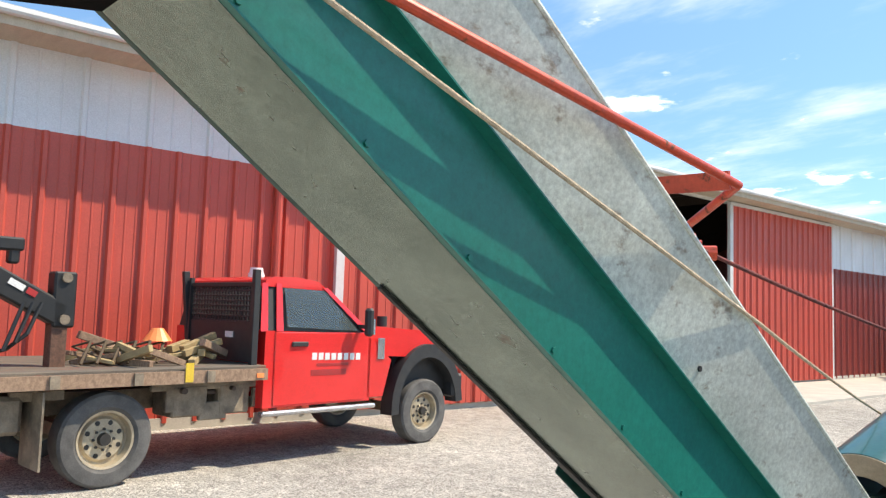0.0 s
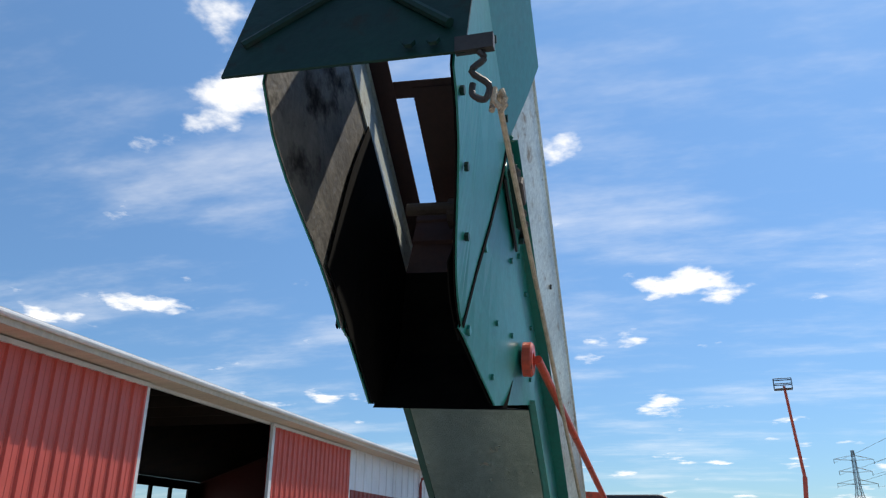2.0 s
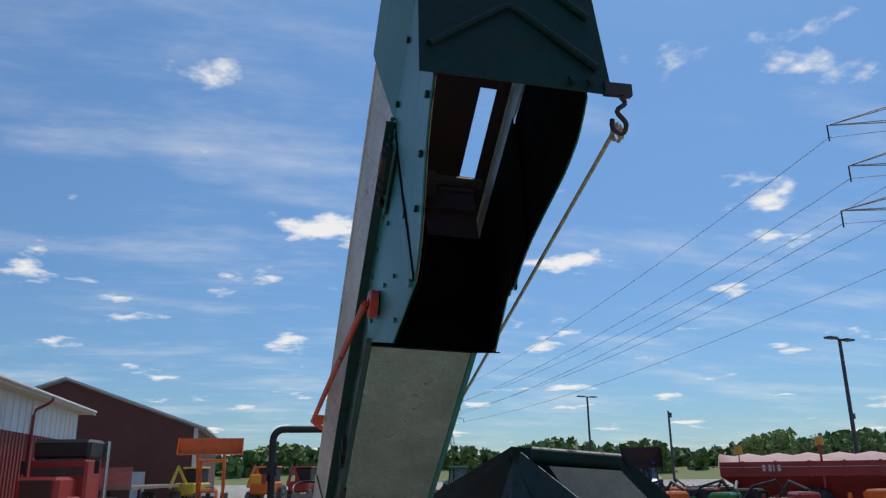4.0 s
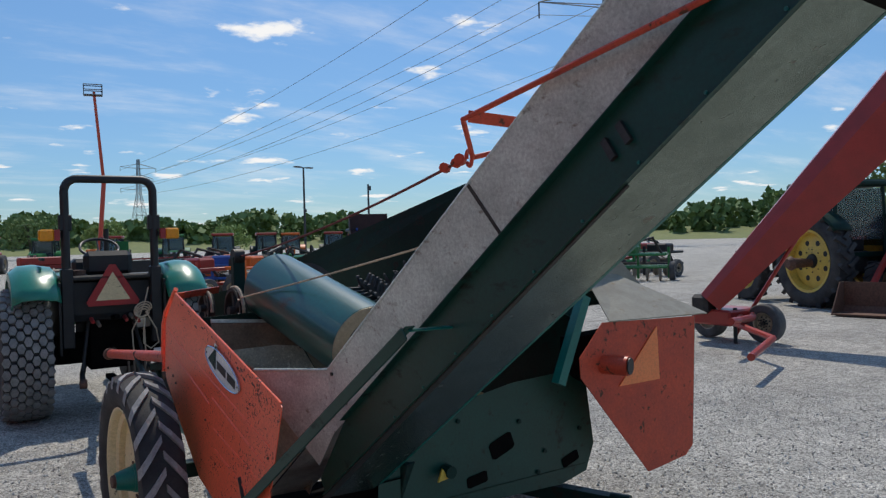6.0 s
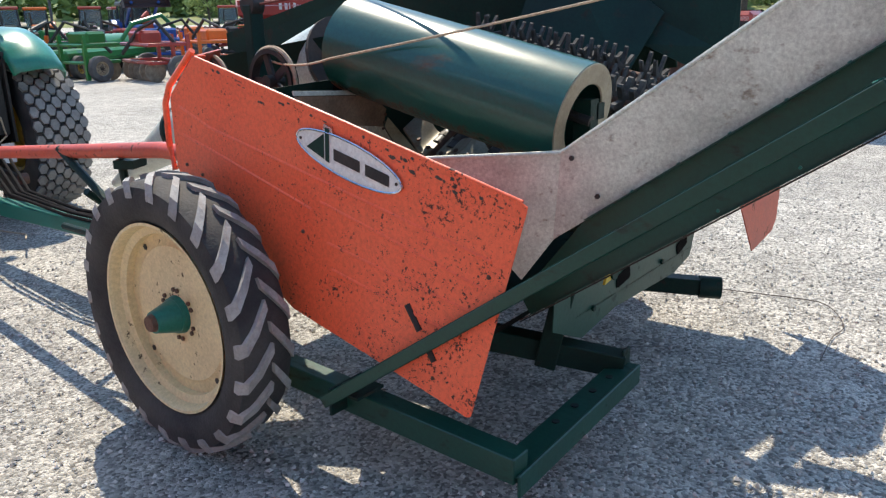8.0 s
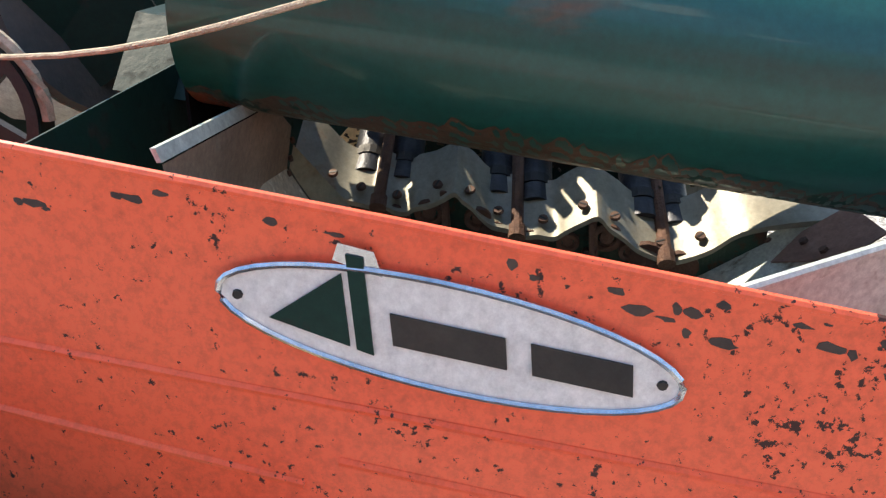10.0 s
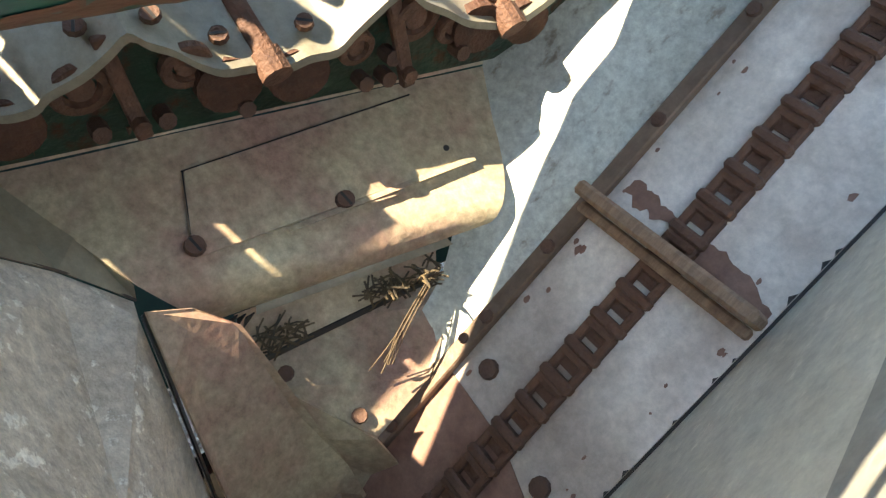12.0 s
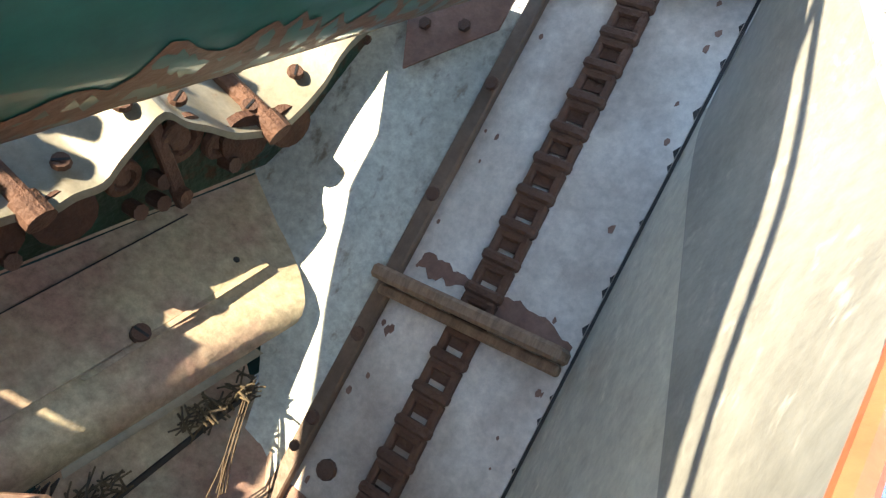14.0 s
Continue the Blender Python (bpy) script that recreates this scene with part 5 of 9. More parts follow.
    part("shield_cap", bm, "galv_old", shield, "pale sheet-metal cap")
    bm = fresh()
    prism(bm, [(2.13, -0.027, 1.235), (1.83, -0.027, 0.945), (2.145, -0.027, 0.945)], (0, 0.005, 0))
    part("warning_triangle", bm, "smv", shield, "fluorescent orange triangle sticker")
    bm = fresh()
    cyl(bm, (1.72, 0.02, 1.07), (1.78, -0.14, 1.07), 0.05, n=18)
    part("shaft_tube", bm, "orange_plain", shield, smooth=True)
    bm = fresh()
    cyl(bm, (1.782, -0.143, 1.07), (1.784, -0.148, 1.07), 0.043, n=18)
    part("shaft_mouth", bm, "black", shield)
    bm = fresh()
    prism(bm, [(1.64, 0.12, 1.02), (1.95, 0.12, 0.84), (2.35, 0.30, 0.72), (2.35, 0.30, 1.2), (1.65, 0.12, 1.2)], (0, 0.10, 0))
    part("gear_case", bm, "grease_shade", picker)


build_frame()


def build_drum():
    a, b, r = Vector((0.40, 0.055, 1.291)), Vector((0.385, 1.01, 1.506)), 0.175
    bm = fresh()
    d = (b - a).normalized()
    n = 96
    lathe(bm, [(0, r * 0.80), (0, r), ((b - a).length, r), ((b - a).length, r * 0.80), ((b - a).length - 0.03, r * 0.8), (0.03, r * 0.78), (0, r * 0.80)], a, d, n)
    drum = part("drum", bm, "green_roll", picker, "glossy green steel drum with scratched paint", smooth=True)
    # bare, rusted strip along the underside
    rng = random.Random(12)
    edge = [0.0, 0.0]
    bm = fresh()
    side = d.cross(Vector((0, 0, 1))).normalized()
    down = side.cross(d) * (1 if side.cross(d).z < 0 else -1)
    rows = []
    for i in range(121):
        c = a + (b - a) * (i / 120)
        edge = [e * 0.72 + rng.uniform(-5, 5) for e in edge]
        lo, hi = -30 + edge[0], 45 + edge[1]
        row = []
        for q in range(9):
            an = radians(lo + (hi - lo) * q / 8)
            row.append(bm.verts.new(c + (down * math.cos(an) - side * math.sin(an)) * (r + 0.0005)))
        rows.append(row)
    for lo, hi in zip(rows, rows[1:]):
        for q in range(8):
            bm.faces.new((lo[q], lo[q + 1], hi[q + 1], hi[q]))
    part("rusted_strip", bm, "drum_rust", drum, "brown rusted strip along the drum's underside", smooth=True)
    bm = fresh()
    lathe(bm, [(0.0, r * 0.62), (-0.004, r * 0.64), (-0.004, r * 0.985), (0.0, r * 0.99)], a, d, n)
    part("drum_collar", bm, "galv_old", drum, "bare metal end ring")
    bm = fresh()
    cyl(bm, a - d * 0.03, b + d * 0.06, 0.018, n=12)
    cyl(bm, b, b + d * 0.03, 0.05, n=14)
    part("drum_shaft", bm, "iron", drum)
    bm = fresh()
    cyl(bm, a + Vector((-0.02, -0.008, 0.132)), a + Vector((-0.02, -0.016, 0.132)), 0.008, n=8)
    box(bm, a + Vector((0.02, 0.0, -0.02)), (0.05, 0.06, 0.16))
    box(bm, a + Vector((0.06, -0.02, 0.02)), (0.05, 0.02, 0.05))
    part("drum_bearing", bm, "green_dark", drum)


build_drum()


# the sloping trough wall: a along it towards the rear, s down it
WALL_N = Vector((-0.466, -0.12, 0.877)).normalized()
W_TOP = (Vector((0.733, 0.917, 0.966)), Vector((0.682, 0.347, 0.861)))
W_LOW = (Vector((0.578, 0.836, 0.871)), Vector((0.563, 0.402, 0.805)))


def W(a, s, out=0.0):
    return W_TOP[0].lerp(W_TOP[1], a).lerp(W_LOW[0].lerp(W_LOW[1], a), s) + WALL_N * out


def build_trough():
    bm = fresh()
    n = 12
    rails = [[W(k / n, s, 0.0015 * math.sin(5 * k + 3 * s)) for k in range(n + 1)] for s in (0.113, 0.498, 1.005)]
    # rolled lower edge, turning under to the lip
    lip = (Vector((0.561, 0.788, 0.790)), Vector((0.511, 0.460, 0.772)))
    for f, bulge in ((0.22, 0.013), (0.45, 0.022), (0.68, 0.024), (0.88, 0.016), (1.0, 0.004)):
        rails.append([W(k / n, 1.0).lerp(lip[0].lerp(lip[1], k / n), f) + Vector((-0.75, -0.05, 0.35)) * bulge for k in range(n + 1)])
    ruled(bm, *rails)
    wall = part("trough_wall", bm, "galv_brown", picker, "brown-stained galvanised trough wall with a rolled lower edge", smooth=True)
    bm = fresh()
    ruled(bm, [W(k / n, 0.10) for k in range(n + 1)], [W(k / n, -0.02, 0.010) for k in range(n + 1)], [W(k / n, -0.06, 0.004) for k in range(n + 1)])
    flange = part("trough_flange", bm, "galv_brown", wall, "bolted flange along the trough's top")
    studs("bolt", [(W(a, 0.02, 0.008), WALL_N) for a in (0.10, 0.255, 0.27, 0.485, 0.53, 0.72, 0.745)], 0.0095, 0.013, "rust_bolt", flange, 0.008)
    # screwed inspection plate with an open seam along its top
    bm = fresh()
    prism(bm, [W(0.275, 0.40, 0.003), W(0.80, 0.25, 0.003), W(0.905, 0.93, 0.003), W(0.13 + 0.01, 0.97, 0.003)], WALL_N * 0.0025)
    plate = part("inspection_plate", bm, "galv_brown", wall, "screwed inspection plate")
    bm = fresh()
    prism(bm, [W(0.27, 0.391, 0.004), W(0.80, 0.233, 0.004), W(0.80, 0.245, 0.004), W(0.27, 0.400, 0.004)], WALL_N * 0.001)
    prism(bm, [W(0.272, 0.39, 0.004), W(0.2745, 0.39, 0.004), W(0.1435, 0.97, 0.004), W(0.141, 0.97, 0.004)], WALL_N * 0.001)
    part("seam", bm, "iron", plate)
    bm = fresh()
    prism(bm, [W(0.36, 0.985, 0.006), W(0.905, 0.915, 0.006), W(0.905, 0.975, 0.010), W(0.36, 1.02, 0.008)], WALL_N * 0.002)
    part("plate_edge", bm, "galv_brown", plate)
    spots = []
    for a, s in ((0.165, 0.90), (0.53, 0.93)):
        spots.append((W(a, s, 0.0055), WALL_N))
    studs("screw", spots, 0.0115, 0.007, "rust_bolt", plate, 0.010, 12)
    studs("hole", [(W(0.84, 0.78, 0.0056), WALL_N)], 0.004, 0.0006, "black", plate, None, 8)
    for c, way in spots:
        bm = fresh()
        box(bm, c + way * 0.007, (0.003, 0.018, 0.0016), way.to_track_quat("Z", "Y").to_matrix())
        part("slot", bm, "black", plate)
    # pale torn lip strip under the roll
    bm = fresh()
    a, b = Vector((0.554, 0.740, 0.786)), Vector((0.520, 0.514, 0.773))
    prism(bm, [a, b, b + Vector((-0.010, -0.002, -0.004)), a + Vector((-0.008, 0.005, -0.005))], (0.002, 0, -0.002))
    part("lip", bm, "galv_old", wall, "torn pale lip strip")
    bm = fresh()
    for k in range(3):
        c = a + Vector((-0.006 + 0.004 * k, 0.006 + 0.008 * k, -0.004))
        prism(bm, [c, c + Vector((-0.010, 0.012, 0.012)), c + Vector((-0.004, 0.018, -0.010))], (0.002, 0, 0))
    part("torn_end", bm, "iron", wall)
    # boot: bracket, floor and side below the lip
    bm = fresh()
    prism(bm, [(0.585, 0.763, 0.750), (0.548, 0.513, 0.747), (0.519, 0.533, 0.720), (0.545, 0.756, 0.707)], (0.003, 0, -0.003))
    bracket = part("boot_bracket", bm, "galv_brown", picker, "dark bracket under the trough lip")
    bm = fresh()
    prism(bm, [(0.545, 0.756, 0.708), (0.519, 0.533, 0.721), (0.516, 0.534, 0.716), (0.542, 0.757, 0.702)], (-0.003, 0, 0.001))
    part("bracket_edge", bm, "iron", bracket)
    bm = fresh()
    prism(bm, [(0.613, 0.498, 0.695), (0.613, 0.798, 0.700), (0.513, 0.753, 0.677), (0.423, 0.688, 0.620), (0.443, 0.598, 0.645), (0.493, 0.528, 0.685)], (0.003, 0, -0.003))
    floor = part("boot_floor", bm, "galv_brown", picker, "stained boot floor sheet")
    studs("screw", [((0.523, 0.743, 0.686), (-0.4, 0.1, 0.9)), ((0.449, 0.693, 0.642), (-0.4, 0.1, 0.9))], 0.010, 0.006, "rust_bolt", floor, 0.009, 10)
    bm = fresh()
    prism(bm, [(0.513, 0.755, 0.681), (0.423, 0.688, 0.623), (0.383, 0.658, 0.505), (0.413, 0.818, 0.505), (0.533, 0.848, 0.625)], (-0.003, 0.002, 0.002))
    part("boot_side", bm, "galv_brown", picker, "stained boot side sheet")
    bm = fresh()
    prism(bm, [(0.213, 0.598, 0.445), (0.633, 0.598, 0.445), (0.633, 0.998, 0.445), (0.213, 0.998, 0.445)], (0, 0, -0.004))
    part("boot_bottom", bm, "grease_shade", picker)
    # added black sheet, stands for the shade under the elevator foot
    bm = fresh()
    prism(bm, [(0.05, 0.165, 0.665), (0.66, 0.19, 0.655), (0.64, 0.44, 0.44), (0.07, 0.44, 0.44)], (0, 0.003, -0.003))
    part("boot_shade_sheet", bm, "grease_shade", picker, "black sheet added behind the boot for its dark shade")
    rng = random.Random(3)
    bm = fresh()
    for k in range(110):
        y = 0.735 + rng.uniform(-0.03, 0.022) if k % 5 < 2 else rng.uniform(0.53, 0.63)
        c = Vector((0.520 + 0.14 * (y - 0.6) + rng.uniform(-0.016, 0.012), y, 0.742 + rng.uniform(-0.014, 0.012)))
        a = rng.uniform(0, 6.28)
        w = Vector((math.cos(a), math.sin(a), rng.uniform(-0.5, 0.5))) * rng.uniform(0.005, 0.019)
        tube(bm, [c - w, c + w * 0.2 + Vector((0, 0, 0.003)), c + w], 0.0014, 4)
    litter = part("husk_litter", bm, "ear", None)
    tagged(litter, "dry crumbs of husk caught under the trough lip", "husk litter", kind="stuff")
    bm = fresh()
    for k in range(6):
        f = k / 5
        a = Vector((0.508, 0.532 + 0.012 * f, 0.742 + 0.006 * rng.random()))
        m = Vector((0.470 + 0.012 * rng.random(), 0.60 + 0.02 * f, 0.712))
        b = Vector((0.455 + 0.02 * rng.random(), 0.635 + 0.04 * f * rng.random(), 0.685))
        tube(bm, smooth_line([a, m + Vector((0, 0, 0.01 * rng.random())), b]), 0.0009, 5)
    straw = part("straw", bm, "straw", None)
    tagged(straw, "a few dry corn leaf strips", "straw", kind="stuff")


build_trough()


def build_hopper():
    # divider sheet that carries on the pan's slope towards the trough
    left = [(0.458, 0.658, 0.610), (0.478, 0.619, 0.639), (0.508, 0.564, 0.682), (0.518, 0.527, 0.710), (0.544, 0.491, 0.739), (0.543, 0.434, 0.780), (0.565, 0.403, 0.804), (0.625, 0.375, 0.834), (0.681, 0.348, 0.860), (0.668, 0.316, 0.881), (0.655, 0.262, 0.918), (0.639, 0.184, 0.971), (0.635, 0.098, 1.035)]
    vs = (-0.86, -0.83, -0.765, -0.72, -0.67, -0.60, -0.565, -0.53, -0.50, -0.455, -0.385, -0.28, -0.16)
    right = [E(0.283, v, -0.1285) for v in vs]
    bm = fresh()
    ruled(bm, [Vector(p) for p in left], [Vector(p).lerp(q, 0.33) - E_UP * 0.002 for p, q in zip(left, right)], [Vector(p).lerp(q, 0.66) - E_UP * 0.002 for p, q in zip(left, right)], right)
    sheet_part = part("divider_sheet", bm, "galv", picker, "bent galvanised divider sheet", smooth=True)
    studs("rivet", [(Vector((0.625, 0.174, 0.976)), E_UP), (Vector((0.635, 0.140, 1.003)), E_UP), (Vector((0.438, 0.550, 0.693)), E_UP)], 0.007, 0.003, "rust_bolt", sheet_part, 0.006, 10)
    bm = fresh()
    prism(bm, [(0.558, 0.184, 0.963), (0.591, 0.128, 1.004), (0.583, 0.058, 1.055), (0.475, 0.038, 1.050), (0.475, 0.098, 1.004)], E_UP * 0.003)
    plate = part("corner_plate", bm, "stain", sheet_part, "rusty brown corner plate")
    studs("bolt", [(Vector((0.561, 0.133, 1.000)), E_UP), (Vector((0.513, 0.116, 1.005)), E_UP)], 0.008, 0.006, "rust_bolt", plate)
    # black plate painted in for the shade of the gap
    bm = fresh()
    prism(bm, [(0.685, 0.350, 0.867), (0.703, 0.298, 0.895), (0.668, 0.203, 0.990), (0.647, 0.178, 0.990), (0.663, 0.263, 0.926)], (0.01, 0.0, -0.01))
    part("trough_end", bm, "grease_shade", picker, "black sheet standing for the shaded gap behind the divider")
    bm = fresh()
    tube(bm, [(0.681, 0.336, 0.877), (0.668, 0.288, 0.920), (0.661, 0.260, 0.940)], 0.0025, 6)
    part("end_rod", bm, "galv_old", sheet_part)
    # front wall of the hopper: flaking face, brown cheek at the rim, strip towards the trough
    rim0, rim1 = Vector((0.413, 0.974, 1.317)), Vector((0.02, 0.957, 1.349))
    seam0, seam1 = Vector((0.513, 0.986, 1.256)), Vector((0.513, 1.006, 1.183))
    fold = [Vector((0.533, 1.004, 1.155)), Vector((0.588, 0.969, 1.033)), Vector((0.603, 0.893, 0.910)), Vector((0.575, 0.846, 0.855))]
    slit = [Vector((0.543, 0.848, 0.867)), Vector((0.493, 0.856, 0.823)), Vector((0.413, 0.884, 0.622)), Vector((0.393, 0.888, 0.505))]
    bm = fresh()
    near = [Vector((0.02, 0.960, 1.205)), Vector((0.02, 0.947, 1.055)), Vector((0.02, 0.926, 0.865)), Vector((0.02, 0.918, 0.505))]
    mid = [Vector((0.373, 0.997, 1.205)), Vector((0.373, 0.966, 1.055)), Vector((0.353, 0.923, 0.875)), Vector((0.273, 0.903, 0.505))]
    ruled(bm, near[:3], mid[:3], [seam1, fold[1], fold[2]])
    ruled(bm, near[2:], mid[2:])
    steps = [mid[2].lerp(mid[3], f) for f in (0.0, 0.03, 0.14, 0.68, 1.0)]
    ruled(bm, steps, [fold[2]] + slit)
    bm.faces.new([bm.verts.new(p) for p in (fold[2], fold[3], slit[0])])
    part("hopper_front", bm, "flake", picker, "galvanised hopper wall with flaking grey coat")
    bm = fresh()
    ruled(bm, [rim1, rim0, seam0], [Vector((0.02, 0.959, 1.204)), Vector((0.373, 0.996, 1.204)), seam1])
    cheek = part("hopper_cheek", bm, "cheek", picker, "brown-stained upper hopper sheet")
    bm = fresh()
    prism(bm, [rim1 + Vector((0, 0, 0.002)), rim0 + Vector((0, 0, 0.002)), rim0 + Vector((0.012, 0.004, 0.018)), rim1 + Vector((0.0, 0.004, 0.018))], (0, 0.006, 0))
    part("rim", bm, "galv", cheek, "bare bright rim")
    studs("rivet", [(seam0.lerp(seam1, f) + Vector((-0.006, -0.004, 0)), (0, -1, 0.2)) for f in (0.313, 0.748, 1.105)], 0.006, 0.005, "rust_bolt", cheek)
    bm = fresh()
    top = [Vector((0.528, 0.993, 1.220)), Vector((0.598, 0.970, 1.135)), Vector((0.688, 0.928, 1.008)), Vector((0.733, 0.917, 0.966)), Vector((0.638, 0.864, 0.908)), Vector((0.579, 0.838, 0.872))]
    low = [seam1 + Vector((0.004, -0.003, 0.0)), fold[0] + Vector((0.004, -0.003, 0)), fold[1] + Vector((0, -0.003, 0)), fold[1].lerp(fold[2], 0.6) + Vector((0, -0.003, 0)), fold[2] + Vector((0, -0.003, 0)), fold[3] + Vector((0, -0.003, 0))]
    ruled(bm, top, low)
    part("hopper_strip", bm, "galv_old", picker, "greenish galvanised strip beside the trough")
    bm = fresh()
    tube(bm, [p + Vector((0, -0.003, 0)) for p in smooth_line([seam1] + fold)], 0.0016, 5)
    part("fold_seam", bm, "iron_brown", picker)
    bm = fresh()
    prism(bm, [slit[0] + Vector((0.0, -0.002, 0.0)), slit[1] + Vector((0, -0.003, 0)), slit[2] + Vector((0, -0.003, 0)), slit[2] + Vector((0.045, -0.006, -0.02)), slit[1] + Vector((0.025, -0.006, -0.02)), slit[0] + Vector((0.012, -0.004, -0.012))], (0, -0.002, 0))
    part("hopper_slit", bm, "black", picker)
    bm = fresh()
    prism(bm, [(0.524, 0.840, 0.892), (0.528, 0.802, 0.862), (0.503, 0.770, 0.836), (0.423, 0.733, 0.605), (0.403, 0.724, 0.505), (0.383, 0.860, 0.505), (0.405, 0.866, 0.650), (0.481, 0.847, 0.846)], (-0.003, -0.002, 0.001))
    part("hopper_flap", bm, "galv_brown", picker, "bent loose hopper flap")
    # near wall: lower and upper sheets with a crease, then the short flare board outside
    ys = (-0.03, 0.09, 0.20, 0.37, 0.58, 0.76, 0.96)
    low = [E(0.037, -(y + 0.077) / 0.8137, -0.1345) for y in ys]
    crease = [p + Vector((-0.003, 0, 0.002)) if y < 0.1 else Vector((max(0.115 - 0.3485 * (y - 0.383), -0.012), y, 1.03 + 0.1616 * (y - 0.383))) for p, y in zip(low, ys)]
    high = [KINK + Vector((0.016, -0.03, 0.02)), Vector((0.142, 0.09, 1.215)), Vector((0.094, 0.20, 1.208)), Vector((0.018, 0.37, 1.196)), Vector((-0.008, 0.58, 1.256)), Vector((-0.006, 0.76, 1.298)), Vector((-0.003, 0.96, 1.345))]
    for name, a, b, label in (("skirt_low", low, crease, "greenish galvanised skirt beside the pan"), ("skirt_high", crease, high, "galvanised upper skirt under the side shield, darkened for shade")):
        bm = fresh()
        a, b = smooth_line(a, 5), smooth_line(b, 5)
        ruled(bm, *[[p.lerp(q, f) for p, q in zip(a, b)] for f in (0, 0.25, 0.5, 0.75, 1)])
        part(name, bm, "galv_skirt" if name == "skirt_low" else "galv_skirt_shaded", picker, label, smooth=True)
    bm = fresh()
    rim_end, corner = Vector((0.014, 0.37, 1.195)), E(0.046, -0.19, -0.2)
    across = (rim_end - KINK).cross(corner - KINK)
    low = []
    for p in (Vector((0.0, 0.36, 1.12)), E(0.036, -0.36, -0.26)):
        p.x -= (p - KINK).dot(across) / across.x
        low.append(p)
    prism(bm, [KINK, rim_end, *low, corner], (-0.003, 0, 0))
    front = part("flare_board_front", bm, "galv", picker, "short galvanised front flare board")
    bm = fresh()
    tube(bm, [KINK, (0.012, 0.37, 1.195)], 0.0065, 8)
    part("rim", bm, "galv", front, smooth=True)
    studs("bolt", [(E(0.005, 0.02, -0.03) + Vector((-0.003, 0, 0)), -E_SIDE), (E(0.030, 0.02, -0.16) + Vector((-0.003, 0, 0)), -E_SIDE)], 0.008, 0.005, "iron", front)
    # added black plate below the drum's front end, blocks sun from the pan
    bm = fresh()
    prism(bm, [(0.27, 1.05, 1.20), (0.55, 1.05, 1.17), (0.57, 1.05, 1.40), (0.52, 1.05, 1.50), (0.32, 1.05, 1.47)], (0, 0.005, 0))
    part("drum_end_blocker", bm, "grease_shade", picker, "black plate added under the drum's end to shade the pan")


build_hopper()


def build_bed():
    """Husking rolls under a waved cover, with the bearing plate in front."""
    edge = [(1.055, 1.15), (1.015, 1.114), (0.985, 1.08), (0.962, 1.063), (0.935, 1.056), (0.908, 1.050), (0.893, 1.056), (0.880, 1.050), (0.862, 1.039), (0.838, 1.037), (0.822, 1.046), (0.79, 1.053), (0.761, 1.066), (0.740, 1.077), (0.727, 1.063), (0.708, 1.047), (0.692, 1.027), (0.672, 1.010), (0.645, 1.004), (0.624, 0.996), (0.606, 0.990), (0.585, 0.992), (0.556, 0.988), (0.534, 1.001), (0.505, 1.017), (0.474, 1.030), (0.454, 1.008), (0.428, 0.988), (0.403, 0.966), (0.370, 0.951), (0.345, 0.943), (0.314, 0.950), (0.272, 0.969), (0.226, 1.002), (0.15, 1.02), (0.06, 1.03)]
    line = smooth_line([(y, z, 0) for y, z in edge], 3)
    fx = lambda y: 0.631 + 0.1 * (y - 0.468)
    bm = fresh()
    ruled(bm, [(fx(p.x) - 0.001, p.x, p.y - 0.010) for p in line], [(fx(p.x) - 0.002, p.x, p.y) for p in line], [(fx(p.x) + 0.05, p.x, p.y + 0.026) for p in line], [(fx(p.x) + 0.13, p.x, p.y + 0.066) for p in line])
    cover = part("roll_cover", bm, "cover_sheet", picker, "waved galvanised cover over the husking rolls", smooth=True)
    spots = [((fx(y) + 0.024, y, z + 0.016), (-0.45, 0, 0.9)) for y, z in ((0.985, 1.09), (0.93, 1.062), (0.858, 1.045), (0.775, 1.066), (0.712, 1.055), (0.66, 1.013), (0.575, 0.996), (0.50, 1.025), (0.442, 1.003), (0.36, 0.952), (0.29, 0.965))]
    studs("screw", spots, 0.0105, 0.006, "rust_bolt", cover, 0.009, 10)
    for c, way in spots:
        bm = fresh()
        box(bm, Vector(c) + Vector(way).normalized() * 0.006, (0.0028, 0.017, 0.0016), Vector(way).to_track_quat("Z", "Y").to_matrix() @ Matrix.Rotation(c[1] * 40, 3, "Z"))
        part("slot", bm, "black", cover)
    # rolls in pairs, with tie rods between
    for k, (y, z) in enumerate(((0.935, 1.035), (0.862, 1.018), (0.668, 0.987), (0.592, 0.972), (0.385, 0.94), (0.325, 0.925))):
        bm = fresh()
        x = fx(y)
        cyl(bm, (x + 0.09, y, z + 0.035), (x + 0.80, y, z + 0.36), 0.036, n=18)
        roll = part("husking_roll", bm, "roll_steel", picker, "dark worn steel husking roll", smooth=True)
        bm = fresh()
        lathe(bm, [(-0.004, 0.030), (-0.004, 0.0385), (0.02, 0.0385), (0.02, 0.030)], (x + 0.135, y, z + 0.056), (0.91, 0, 0.416), 18)
        part("collar", bm, "iron", roll)
    for y, z in ((0.893, 1.058), (0.625, 0.998), (0.352, 0.950)):
        bm = fresh()
        x = fx(y)
        cyl(bm, (x - 0.006, y, z - 0.004), (x + 0.55, y, z + 0.27), 0.0125, n=10)
        cyl(bm, (x - 0.012, y, z - 0.010), (x + 0.012, y, z + 0.004), 0.017, n=10)
        part("tie_rod", bm, "rust", picker, smooth=True)
    bm = fresh()
    low = [(1.06, 1.14)] + [(p.x, p.y - 0.012) for p in line[4:-4]]
